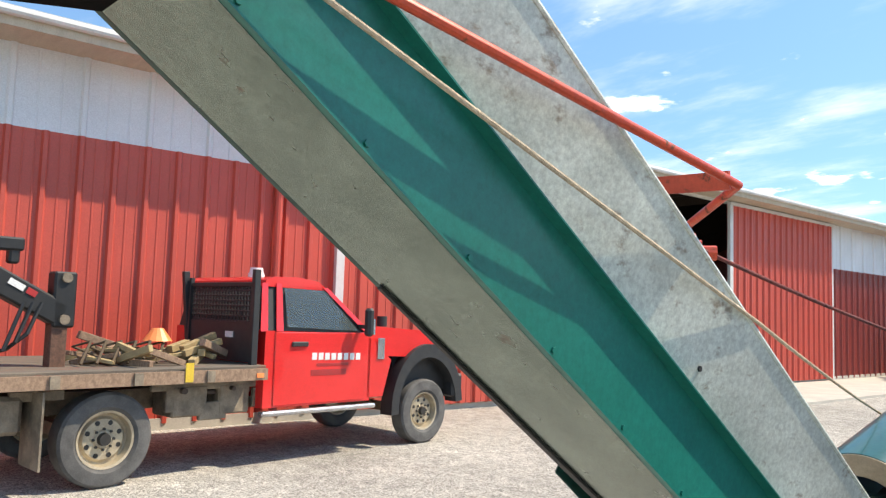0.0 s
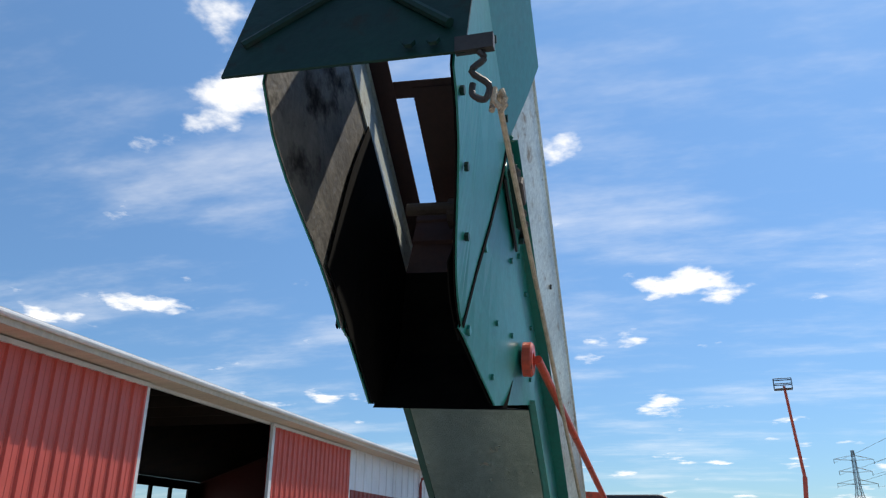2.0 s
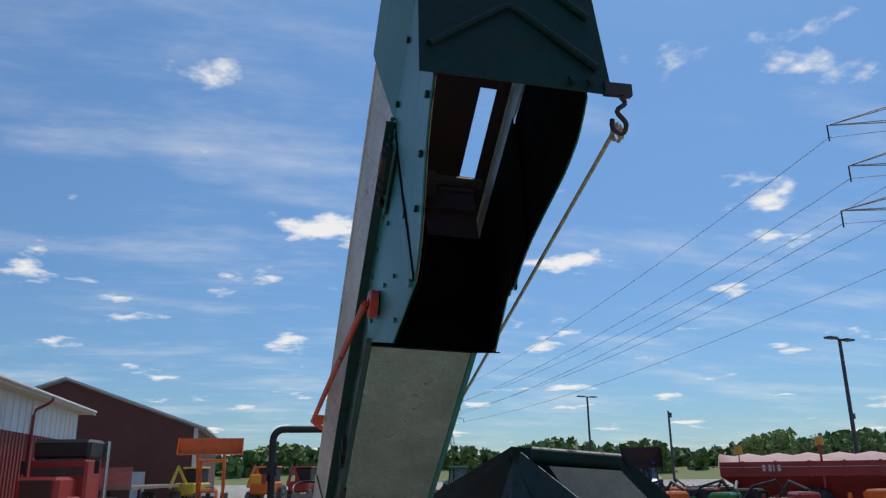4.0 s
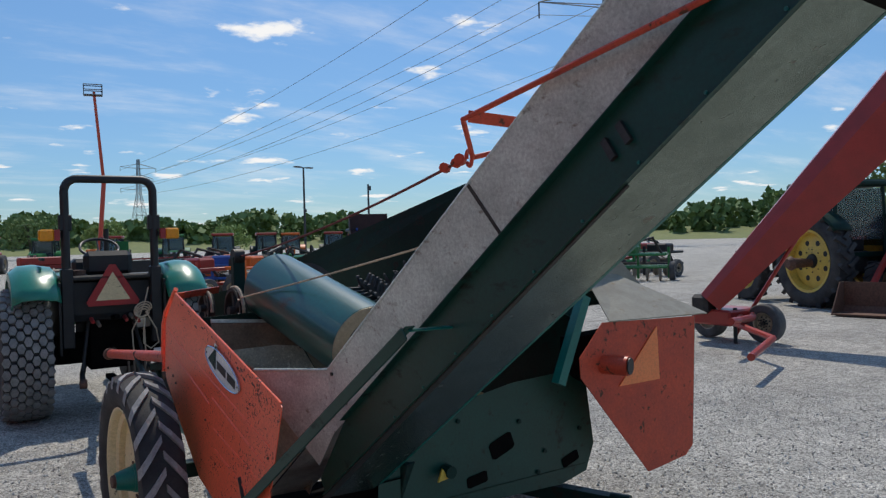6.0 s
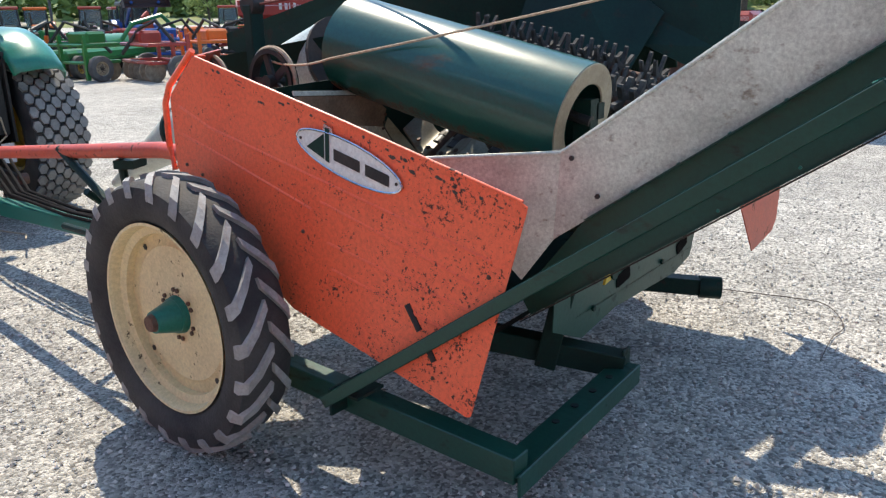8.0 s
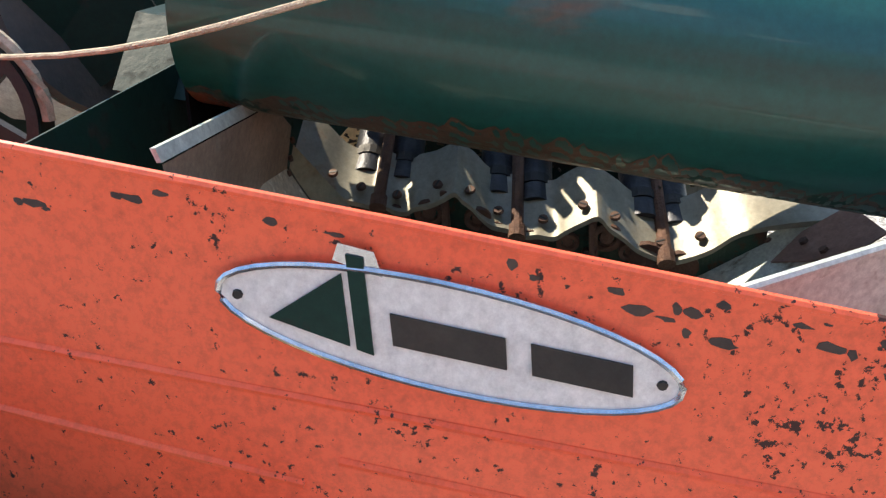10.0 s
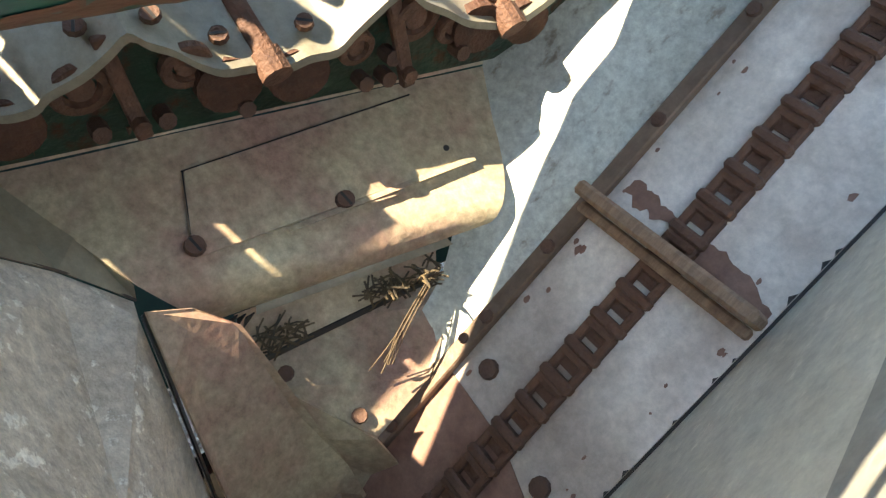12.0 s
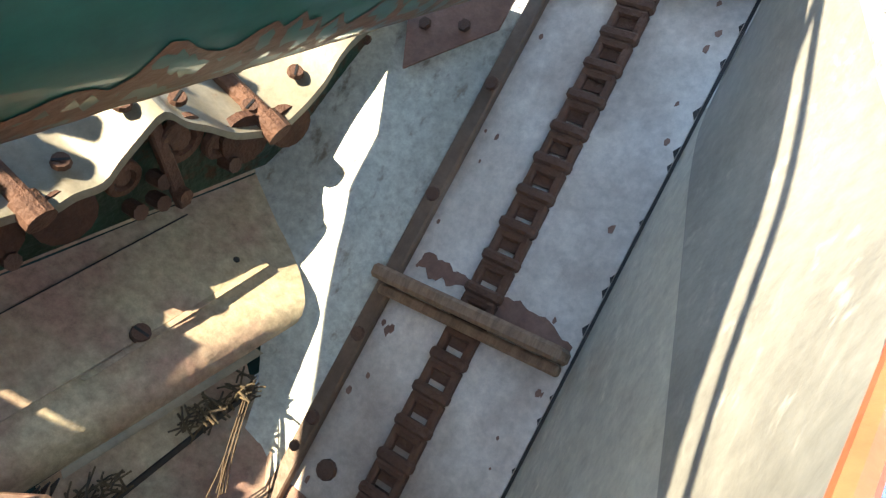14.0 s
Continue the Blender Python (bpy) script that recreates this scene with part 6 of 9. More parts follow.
    ruled(bm, [(fx(y) + 0.018, y, z) for y, z in low], [(fx(y) + 0.046, y, 0.925 + 0.165 * (y - 0.6) - 0.02) for y, z in low])
    bearer = part("roll_bearer", bm, "green_greasy", picker, "green bearing plate, rusty and greasy")
    B = lambda y, z, out=0.0: Vector((fx(y) + 0.018 - out, y, z))
    for y, z, r in ((0.458, 0.982, 0.031), (0.795, 1.030, 0.030), (0.70, 1.018, 0.027), (0.415, 0.955, 0.022), (0.53, 0.972, 0.022), (0.96, 1.035, 0.026)):
        bm = fresh()
        lathe(bm, [(0.0, r * 0.55), (0.0, r), (0.008, r), (0.010, r * 0.92), (0.010, r * 0.62), (0.002, r * 0.55)], B(y, z), (-1, 0, -0.25), 20)
        cyl(bm, B(y, z), B(y, z, 0.006), r * 0.45, n=12)
        part("bearing_ring", bm, "rust", bearer, smooth=False)
    # rusty half-round bearing caps under each roll lobe
    for y, z, r in ((0.868, 1.018, 0.034), (0.935, 1.030, 0.034), (0.668, 0.985, 0.034), (0.598, 0.968, 0.034), (0.385, 0.945, 0.033), (0.322, 0.930, 0.030)):
        bm = fresh()
        prism(bm, [B(y + r * math.cos(radians(a)), z + r * 0.9 * math.sin(radians(a))) for a in range(0, 361, 24)][:-1], (-0.012, 0, -0.002))
        part("bearing_cap", bm, "rust_red", bearer)
    for y, z in ((0.762, 1.02), (0.483, 0.965)):
        bm = fresh()
        box(bm, B(y, z, 0.012), (0.012, 0.016, 0.11), Matrix.Rotation(0.12, 3, "Y"), 0.002)
        cyl(bm, B(y, z - 0.035, 0.014), B(y, z - 0.037, 0.03), 0.009, n=8)
        part("bracket", bm, "rust", bearer)
    studs("bolt", [(B(y, z - 0.004, -0.004), (-1, 0, 0.1)) for y, z in ((0.797, 0.985), (0.737, 0.975), (0.53, 0.932), (0.495, 0.952), (0.503, 0.927), (0.66, 0.955), (0.41, 0.925))], 0.0095, 0.022, "rust_bolt", bearer, 0.0095, 8)
    bm = fresh()
    rng = random.Random(8)
    for k in range(900):
        x = rng.uniform(0.76, 1.3)
        c = Vector((x, rng.uniform(0.10, 1.02), 0.985 + (x - 0.72) * 0.50 + rng.uniform(-0.02, 0.03)))
        a = rng.uniform(0, 6.28)
        w = Vector((math.cos(a), math.sin(a), rng.uniform(-0.3, 0.6))) * rng.uniform(0.004, 0.014)
        tube(bm, [c - w, c + w], 0.0028, 4)
    ob = part("husk_litter", bm, "ear", None)
    tagged(ob, "dark husk crumbs lying between the rolls", "husk litter", kind="stuff")
    # unseen board added beside the drum, its edge shaped to cast the pan's shadow
    bm = fresh()
    lie = lambda x, y: (x, y, 1.27 + 0.2 * (y - 0.35) - max(0.0, 0.58 - x) * 0.8)
    outer = ((0.72, 0.10), (0.713, 0.34), (0.711, 0.47), (0.734, 0.565), (0.735, 0.66), (0.732, 0.79), (0.730, 0.90), (0.722, 1.05), (0.71, 1.25))
    ruled(bm, *[[lie(x if f is None else f, y) for x, y in outer] for f in (None, 0.58, 0.52, 0.45)])
    part("drum_shade_board", bm, "green_dark", picker, "unseen green board added along the drum to shade the pan")
    # unseen plates added to keep sun off parts of the trough wall
    for y0, y1 in ((0.89, 1.04), (1.05, 1.16)):
        bm = fresh()
        prism(bm, [lie(0.765, y0), lie(0.86, y0), lie(0.86, y1), lie(0.765, y1)], (0, 0, 0.006))
        part("sun_blocker", bm, "green_dark", picker)
    # bed sides
    bm = fresh()
    prism(bm, [(1.80, 0.215, 0.60), (1.80, 1.15, 0.75), (1.80, 1.15, 1.45), (1.80, 0.215, 1.28)], (0.004, 0, 0))
    part("bed_side", bm, "green_dark", picker)
    bm = fresh()
    prism(bm, [(0.0, 1.15, 1.0), (1.80, 1.15, 1.0), (1.80, 1.15, 1.42), (0.02, 1.15, 1.36)], (0, 0.004, 0))
    part("bed_front", bm, "green_dark", picker)
    bm = fresh()
    prism(bm, [(0.66, 0.20, 0.5), (1.80, 0.20, 0.5), (1.80, 1.15, 0.62), (0.66, 1.15, 0.62)], (0, 0, 0.004))
    part("bed_floor", bm, "green_dark", picker)


build_bed()


def build_snapper():
    """The high gathering hood over the snapping rolls, its fingers, and the snout."""
    bm = fresh()
    TL, TR = Vector((1.51, 0.85, 2.05)), Vector((2.16, 0.66, 1.99))
    FL, FR = Vector((0.98, 2.6, 1.52)), Vector((2.25, 2.6, 1.50))
    prism(bm, [TL, TR, FR, FL], (0, 0, 0.005))
    hood = part("snapper_hood", bm, "green_dark", picker, "big dark green gathering hood")
    bm = fresh()
    prism(bm, [TL, FL, FL + Vector((0.0, 0, -0.09)), TL + Vector((0, 0, -0.12))], (0.005, 0, 0))
    part("hood_edge", bm, "green_dark", hood)
    bm = fresh()
    prism(bm, [TR, FR, FR + Vector((0.02, 0, -0.5)), Vector((2.52, 0.62, 1.30)), Vector((2.42, 0.60, 1.75))], (0.005, 0, 0))
    part("hood_side", bm, "green_dark", hood)
    bm = fresh()
    prism(bm, [TL + Vector((0.02, 0, 0)), TR + Vector((-0.02, 0, 0)), Vector((2.42, 0.52, 1.50)), Vector((1.66, 0.62, 1.40))], (0, 0.005, 0))
    part("hood_back", bm, "green_dark", hood)
    bm = fresh()
    prism(bm, [Vector((1.66, 0.60, 1.93)), Vector((2.08, 0.52, 1.90)), Vector((2.50, 0.40, 1.42)), Vector((1.98, 0.44, 1.40))], (0, 0.005, 0.003))
    part("hood_apron", bm, "galv_old", hood, "pale sheet-metal apron")
    bm = fresh()
    cyl(bm, (1.58, 0.68, 2.0), (2.10, 0.56, 1.95), 0.05, n=16)
    part("hood_roll", bm, "green_dark", hood, smooth=True)
    bm = fresh()
    prism(bm, [TL + Vector((-0.02, 0.02, -0.05)), Vector((1.62, 0.62, 1.45)), Vector((1.40, 0.95, 1.28)), Vector((1.02, 2.4, 1.32)), FL + Vector((0, 0, -0.06))], (0.006, 0, 0))
    part("hood_inner", bm, "green_dark", hood)
    # added sheet that blocks sun and closes the hood's shadow on the ground
    bm = fresh()
    prism(bm, [(1.50, 0.28, 1.60), (1.52, 0.86, 1.99), (1.33, 0.98, 1.36), (1.31, 0.36, 1.33)], (0.004, 0, 0))
    part("hood_shade_filler", bm, "green_dark", hood, "dark green sheet added under the hood to fill its ground shadow")
    # ear presser: shafts with star wheels of rubber fingers
    stars = []
    for foot, tip, reach, deep in ((0.013, 0.009, 0.100, 0.020), (0.011, 0.006, 0.104, 0.014)):
        bm = fresh()
        ring = []
        for q in range(7):
            a = 2 * math.pi * q / 7
            d, e = Vector((math.cos(a), 0, math.sin(a))), Vector((-math.sin(a), 0, math.cos(a)))
            ring += [d * 0.032 - e * foot, d * (reach - 0.005) - e * tip, d * reach, d * (reach - 0.005) + e * tip, d * 0.032 + e * foot]
        prism(bm, [p - Vector((0, deep / 2, 0)) for p in ring], (0, deep, 0))
        stars.append(mesh_of("finger_star", bm, "finger"))
    rng = random.Random(12)
    for r, (x, z) in enumerate(((0.925, 1.27), (1.02, 1.18), (1.10, 1.27), (1.21, 1.33))):
        bm = fresh()
        cyl(bm, (x, 0.02, z - 0.02), (x, 1.10, z + 0.20), 0.016, n=10)
        shaft = part("finger_shaft", bm, "rust", picker, "rusty presser shaft with rubber fingers")
        for k in range(20):
            if r and rng.random() < 0.15:
                continue
            f = 0.05 + k * 0.051
            turn = rng.uniform(0, 6)
            ob = new("finger_star", stars[0 if r == 0 else 1])
            ob.parent = shaft
            ob.matrix_parent_inverse = base_of(shaft).inverted()
            ob.matrix_basis = Matrix.Translation((x, 0.02 + f, z - 0.02 + f * 0.204)) @ Matrix.Rotation(radians(11.5), 4, "X") @ Matrix.Rotation(turn, 4, "Y")
    bm = fresh()
    box(bm, (1.28, 0.02, 1.36), (0.34, 0.03, 0.03), Matrix.Rotation(radians(-20), 3, "Y"))
    part("finger_bar", bm, "green", picker)
    bm = fresh()
    box(bm, (1.50, -0.02, 1.22), (0.05, 0.05, 0.46), Matrix.Rotation(radians(24), 3, "Y"))
    part("corner_post", bm, "green", picker)
    bm = fresh()
    prism(bm, [(1.58, 0.04, 1.31), (1.63, 0.0, 1.45), (1.66, 0.02, 1.72), (1.55, 0.80, 2.02), (1.42, 0.75, 1.70), (1.45, 0.35, 1.47)], (0.005, 0, 0))
    part("hood_wing", bm, "green_dark", hood, "dark green rounded hood wing")
    # front post, pulleys and belts
    bm = fresh()
    box(bm, (0.40, 1.62, 1.45), (0.07, 0.05, 0.42), bevel=0.004)
    post = part("cable_post", bm, "green_dark", picker)
    bm = fresh()
    cyl(bm, (0.37, 1.62, 1.66), (0.43, 1.62, 1.66), 0.045, n=18)
    part("sheave", bm, "iron", post, smooth=True)
    for c, r in (((0.30, 1.40, 1.36), 0.13), ((0.24, 1.72, 1.36), 0.095)):
        bm = fresh()
        lathe(bm, [(-0.02, r * 0.86), (-0.02, r), (0.0, r * 0.93), (0.02, r), (0.02, r * 0.86), (-0.02, r * 0.86)], c, (1, 0, 0), 36)
        for k in range(5):
            a = radians(72 * k)
            box(bm, Vector(c) + Vector((0, math.cos(a) * r * 0.45, math.sin(a) * r * 0.45)), (0.014, r * 0.9, 0.03), Matrix.Rotation(a, 3, "X"))
        cyl(bm, Vector(c) - Vector((0.04, 0, 0)), Vector(c) + Vector((0.04, 0, 0)), r * 0.22, n=14)
        wheel = part("pulley", bm, "iron", picker, "cast iron drive pulley", smooth=True)
        bm = fresh()
        tube(bm, arc(c, r * 1.03, 20, 190, 18, (0, 1, 0), (0, 0, 1)), 0.010, 6)
        part("belt", bm, "rope", wheel, "frayed pale drive belt", smooth=True)
    bm = fresh()
    prism(bm, [(0.0, 1.47, 1.475), (0.34, 1.78, 1.48), (0.34, 1.80, 1.44), (0.0, 1.50, 1.44)], (0, 0.02, 0))
    part("guard_frame", bm, "orange_plain", picker)
    bm = fresh()
    prism(bm, [(0.30, 2.0, 1.42), (0.75, 1.35, 1.55), (0.80, 1.30, 1.38), (0.62, 1.7, 1.15), (0.34, 2.0, 1.2)], (0.06, 0.03, 0))
    part("chain_case", bm, "green_dark", picker)
    # gathering snout: long sheet-metal cone reaching forward
    bm = fresh()
    cyl(bm, (0.78, 1.5, 1.42), (1.02, 3.2, 0.92), 0.19, 0.15, 24)
    cyl(bm, (1.02, 3.2, 0.92), (1.12, 4.3, 0.45), 0.15, 0.03, 24)
    snout = part("snout", bm, "galv", picker, "grey-blue sheet-metal gathering snout", smooth=True)
    bm = fresh()
    cyl(bm, (0.777, 1.478, 1.4265), (0.779, 1.496, 1.4212), 0.192, n=24)
    part("end_plate", bm, "iron_brown", snout, "rusty brown end plate")
    bm = fresh()
    lathe(bm, [(-0.03, 0.158), (-0.02, 0.168), (0.02, 0.168), (0.03, 0.158)], (1.01, 3.13, 0.94), (0.14, 0.96, -0.28), 28)
    part("snout_band", bm, "green_dark", snout, smooth=True)
    bm = fresh()
    cyl(bm, (1.75, 2.0, 1.15), (1.70, 4.0, 0.40), 0.22, 0.05, 20)
    part("snout", bm, "green_dark", picker, "weathered gathering snout", smooth=True)
    # tongue, drive shaft and drawbar
    bm = fresh()
    tube(bm, [(0.05, 1.55, 1.075), (0.075, 1.9, 1.07), (0.17, 4.16, 0.83)], 0.036, 12)
    tongue = part("shaft_guard", bm, "orange_plain", picker, "orange drive shaft guard tube", smooth=True)
    bm = fresh()
    lathe(bm, [(-0.04, 0.030), (-0.03, 0.048), (0.05, 0.048), (0.06, 0.030)], (0.165, 4.1, 0.835), (0.04, 0.99, -0.11), 18)
    part("collar", bm, "rust", tongue, smooth=True)
    bm = fresh()
    box(bm, (0.42, 3.3, 0.42), (0.10, 3.6, 0.10), Matrix.Rotation(radians(-2), 3, "X"), 0.006)
    part("drawbar", bm, "green", picker, "green box-section drawbar")
    bm = fresh()
    for a, b in (((0.10, 2.3, 0.95), (0.12, 2.25, 0.42)), ((0.12, 2.25, 0.55), (0.20, 3.2, 0.50)), ((0.05, 2.0, 0.58), (0.10, 2.9, 0.98)), ((0.06, 2.6, 0.80), (0.40, 2.7, 0.50))):
        cyl(bm, a, b, 0.02, n=8)
    box(bm, (0.12, 2.26, 0.97), (0.12, 0.10, 0.04), Matrix.Rotation(0.5, 3, "Z"))
    part("control_linkage", bm, "green_dark", picker)
    bm = fresh()
    for k in range(4):
        tube(bm, [(0.30 + 0.03 * k, 2.1, 0.46), (0.34 + 0.04 * k, 2.7, 0.51 + 0.008 * k), (0.30 + 0.03 * k, 3.4, 0.515 + 0.01 * (k % 2)), (0.34 + 0.04 * k, 4.2, 0.525), (0.45 + 0.05 * k, 4.75, 0.66)], 0.011, 8)
    part("hydraulic_hose", bm, "rubber", picker, "black hydraulic hoses", smooth=True)


build_snapper()


# ---- service truck ----
M["truck_red"] = surface("red_truck_paint", (0.78, 0.028, 0.028), (0.70, 0.024, 0.024), 2, 0.25, 0, 0.01, 20, coat=0.6)
M["truck_black"] = surface("black_plastic", (0.02, 0.021, 0.023), (0.03, 0.03, 0.03), 8, 0.55, 0, 0.1, 80)
M["truck_steel"] = surface("dusty_truck_chassis", (0.30, 0.245, 0.18), (0.15, 0.12, 0.09), 6, 0.8, 0.1, 0.2, 40)
M["deck"] = surface("worn_deck_planks", (0.16, 0.13, 0.10), (0.10, 0.085, 0.07), 6, 0.8, 0, 0.3, 60, ((0.22, 0.08, 0.05), 9, 0.6, 0.1), streak=(1, 0.2, 1))
M["rim_steel"] = surface("dusty_steel_rim", (0.52, 0.44, 0.31), (0.36, 0.30, 0.22), 6, 0.5, 0.3, 0.1, 50)
M["road_tyre"] = surface("road_tyre_rubber", (0.13, 0.128, 0.125), (0.07, 0.069, 0.068), 4, 0.85, 0, 0.2, 60)
M["timber"] = surface("sawn_timber", (0.42, 0.32, 0.16), (0.32, 0.23, 0.12), 9, 0.8, 0, 0.2, 60)


def glass_material():
    mat = bpy.data.materials.new("tinted_glass")
    mat.use_nodes = True
    b = mat.node_tree.nodes["Principled BSDF"]
    b.inputs["Base Color"].default_value = (0.32, 0.40, 0.42, 1)
    b.inputs["Roughness"].default_value = 0.03
    b.inputs["Transmission Weight"].default_value = 0.85
    b.inputs["IOR"].default_value = 1.45
    return mat


M["glass"] = glass_material()


class Kit:
    """Parts of a vehicle, built in its own coordinates: x to its right, y ahead, z up; placed by a pose."""

    def __init__(self, m, name, label, category, group=""):
        self.m = m
        self.root = thing(name, label, category, m.translation, group)

    def part(self, name, bm, mat, parent=None, label="", smooth=False):
        bmesh.ops.transform(bm, matrix=self.m, verts=bm.verts)
        return part(name, bm, mat, parent or self.root, label, smooth)

    def box(self, name, c, s, mat, parent=None, label="", bevel=0.0, turn=None):
        bm = fresh()
        box(bm, c, s, turn, bevel)
        return self.part(name, bm, mat, parent, label)

    def plate(self, name, pts, off, mat, parent=None, label=""):
        bm = fresh()
        prism(bm, pts, off)
        return self.part(name, bm, mat, parent, label)

    def wheel(self, c, r, w, rim_mat, out, rim=0.58, lugs=0, tyre_mat="road_tyre", label="", bolts=8, deep=0.35, lug_deep=0.05):
        c = Vector(c)
        bm = fresh()
        h = w / 2
        lathe(bm, [(-h * 0.72, r * rim), (-h * 0.98, r * (rim + 0.08)), (-h, r * (0.5 + rim / 2)), (-h * 0.96, r * 0.93), (-h * 0.78, r * 0.985), (0, r), (h * 0.78, r * 0.985), (h * 0.96, r * 0.93), (h, r * (0.5 + rim / 2)), (h * 0.98, r * (rim + 0.08)), (h * 0.72, r * rim), (-h * 0.72, r * rim)], c, (1, 0, 0), 40)
        tyre = self.part("tyre", bm, tyre_mat, None, label, True)
        if lugs:
            bm = fresh()
            for k in range(lugs):
                for s in (-1, 1):
                    a = 2 * math.pi * (k + (0.5 if s > 0 else 0)) / lugs
                    t = Matrix.Rotation(-a, 3, "X") @ Matrix.Rotation(s * 0.7, 3, "Z")
                    p = c + Matrix.Rotation(-a, 3, "X") @ Vector((s * w * 0.24, 0, r * 0.995))
                    box(bm, p, (w * 0.62, r * 0.085, r * lug_deep * 2), t)
            tagged(self.part("lug", bm, tyre_mat, tyre), kind="stuff")
        bm = fresh()
        q = r * rim
        lathe(bm, [(-h * 0.8, q * 1.01), (-h * 0.75, q * 0.93), (-h * 0.2, q * 0.88), (h * 0.2, q * 0.88), (h * 0.75, q * 0.93), (h * 0.8, q * 1.01)], c, (1, 0, 0), 40)
        ring = self.part("rim", bm, rim_mat, None, "", True)
        bm = fresh()
        f = c + Vector((out * h * (0.75 - deep * 1.2), 0, 0))
        lathe(bm, [(0.012, 0.001), (0.012, q * 0.30), (0.0, q * 0.34), (0.0, q * 0.70), (-0.03, q * 0.80), (-0.03, q * 0.9)], f, (out, 0, 0), 40)
        self.part("wheel_disc", bm, rim_mat, ring, "", True)
        bm = fresh()
        cyl(bm, f, f + Vector((out * 0.06, 0, 0)), q * 0.24, q * 0.2, 18)
        for k in range(bolts):
            a = 2 * math.pi * k / bolts
            bolt(bm, f + Vector((out * 0.004, math.cos(a) * q * 0.36, math.sin(a) * q * 0.36)), (out, 0, 0), 0.014, 0.02)
        self.part("hub", bm, "iron", ring, "", True)
        for k in range(8):
            a = 2 * math.pi * (k + 0.5) / 8
            bm = fresh()
            cyl(bm, f + Vector((out * 0.001, math.cos(a) * q * 0.60, math.sin(a) * q * 0.60)), f + Vector((out * 0.004, math.cos(a) * q * 0.60, math.sin(a) * q * 0.60)), q * 0.09, n=10)
            self.part("vent_hole", bm, "black", ring)


def build_truck():
    m = Matrix.Translation((-6.62, 0.20, 0)) @ Matrix.Rotation(radians(6.8), 4, "Z")
    k = Kit(m, "flatbed_truck", "red flatbed service truck with a crane and timber on its deck", "truck")
    R = -0.10
    for x, out in ((R - 0.12, 1), (R - 2.0, -1)):
        k.wheel((x, 0.0, 0.47), 0.475, 0.28, "rim_steel", out, 0.60, label="dusty road tyre")
        k.wheel((x, 4.50, 0.445), 0.45, 0.25, "rim_steel", out, 0.58, label="dusty road tyre")
    k.box("chassis", (R - 1.06, 1.2, 0.78), (0.9, 6.2, 0.22), "truck_steel")
    k.box("axle", (R - 1.06, 0, 0.43), (1.8, 0.12, 0.14), "truck_steel")
    k.box("axle", (R - 1.06, 4.50, 0.43), (1.8, 0.12, 0.12), "truck_steel")
    for y, s in ((0.95, 0.42), (1.5, 0.40)):
        k.box("tool_box", (R - 0.35, y, 0.78), (0.45, s, 0.34), "truck_steel", None, "", 0.02)
    for y, z, w, h in ((1.15, 0.95, 1.3, 0.10), (0.72, 0.80, 0.10, 0.26), (1.24, 0.66, 0.34, 0.20), (1.80, 0.78, 0.10, 0.22), (-0.62, 0.92, 0.5, 0.10)):
        k.box("bracket", (R - 0.16, y, z), (0.06, w, h), "truck_steel", None, "", 0.01)
    bm = fresh()
    cyl(bm, (R - 0.22, 1.0, 0.86), (R - 0.22, 1.75, 0.86), 0.03, n=10)
    cyl(bm, (R - 0.14, 0.85, 0.90), (R - 0.06, 0.85, 0.90), 0.035, n=12)
    cyl(bm, (R - 0.14, 1.45, 0.90), (R - 0.06, 1.45, 0.90), 0.025, n=12)
    k.part("pipe", bm, "iron_brown", None, "", True)
    k.box("fuel_tank", (R - 0.35, -1.2, 0.75), (0.5, 0.9, 0.36), "truck_steel", None, "", 0.04)
    # deck
    deck = k.box("deck", (R - 1.0, -0.35, 1.12), (2.3, 4.15, 0.10), "deck", None, "weathered plank deck", 0.01)
    k.box("deck_rail", (R + 0.16, -0.35, 1.07), (0.05, 4.15, 0.13), "wood", deck, "rusty painted deck rail")
    for y in (-1.4, -0.6, 0.2, 1.0):
        k.box("stake_pocket", (R + 0.195, y, 1.07), (0.03, 0.09, 0.12), "truck_steel", deck)
    k.box("marker_strip", (R + 0.19, 0.75, 1.12), (0.012, 0.09, 0.2), "yellow", deck, "yellow strap end")
    k.box("marker_light", (R + 0.19, 1.62, 1.06), (0.02, 0.09, 0.05), "smv", deck)
    k.box("mudflap", (R - 0.12, -0.66, 0.62), (0.5, 0.02, 0.72), "truck_steel", deck)
    # headboard
    head = k.box("headboard", (R - 0.71, 1.62, 1.42), (1.46, 0.05, 0.46), "truck_black", None, "black steel headboard with a mesh window")
    bm = fresh()
    for j in range(22):
        x = R - 1.42 + 1.42 * j / 21
        cyl(bm, (x, 1.62, 1.64), (x, 1.62, 2.06), 0.012, n=5)
    for j in range(7):
        cyl(bm, (R - 1.44, 1.62, 1.66 + 0.06 * j), (R + 0.02, 1.62, 1.66 + 0.06 * j), 0.012, n=5)
    k.part("mesh_window", bm, "truck_black", head, "black steel mesh")
    for x, lean in ((R + 0.05, 0), (R - 1.47, 6)):
        k.box("post", (x, 1.60, 1.70), (0.07, 0.08, 1.12), "truck_black", head, "", 0.006, Matrix.Rotation(radians(lean), 3, "X"))
    k.box("post", (R - 1.40, 1.60, 1.70), (0.04, 0.05, 0.95), "truck_black", head)
    k.box("top_rail", (R - 0.71, 1.62, 2.09), (1.5, 0.06, 0.05), "truck_black", head, "", 0.006)
    k.box("plate", (R - 0.45, 1.585, 1.50), (0.16, 0.01, 0.07), "white", head)
    # timber and straps
    rng = random.Random(4)
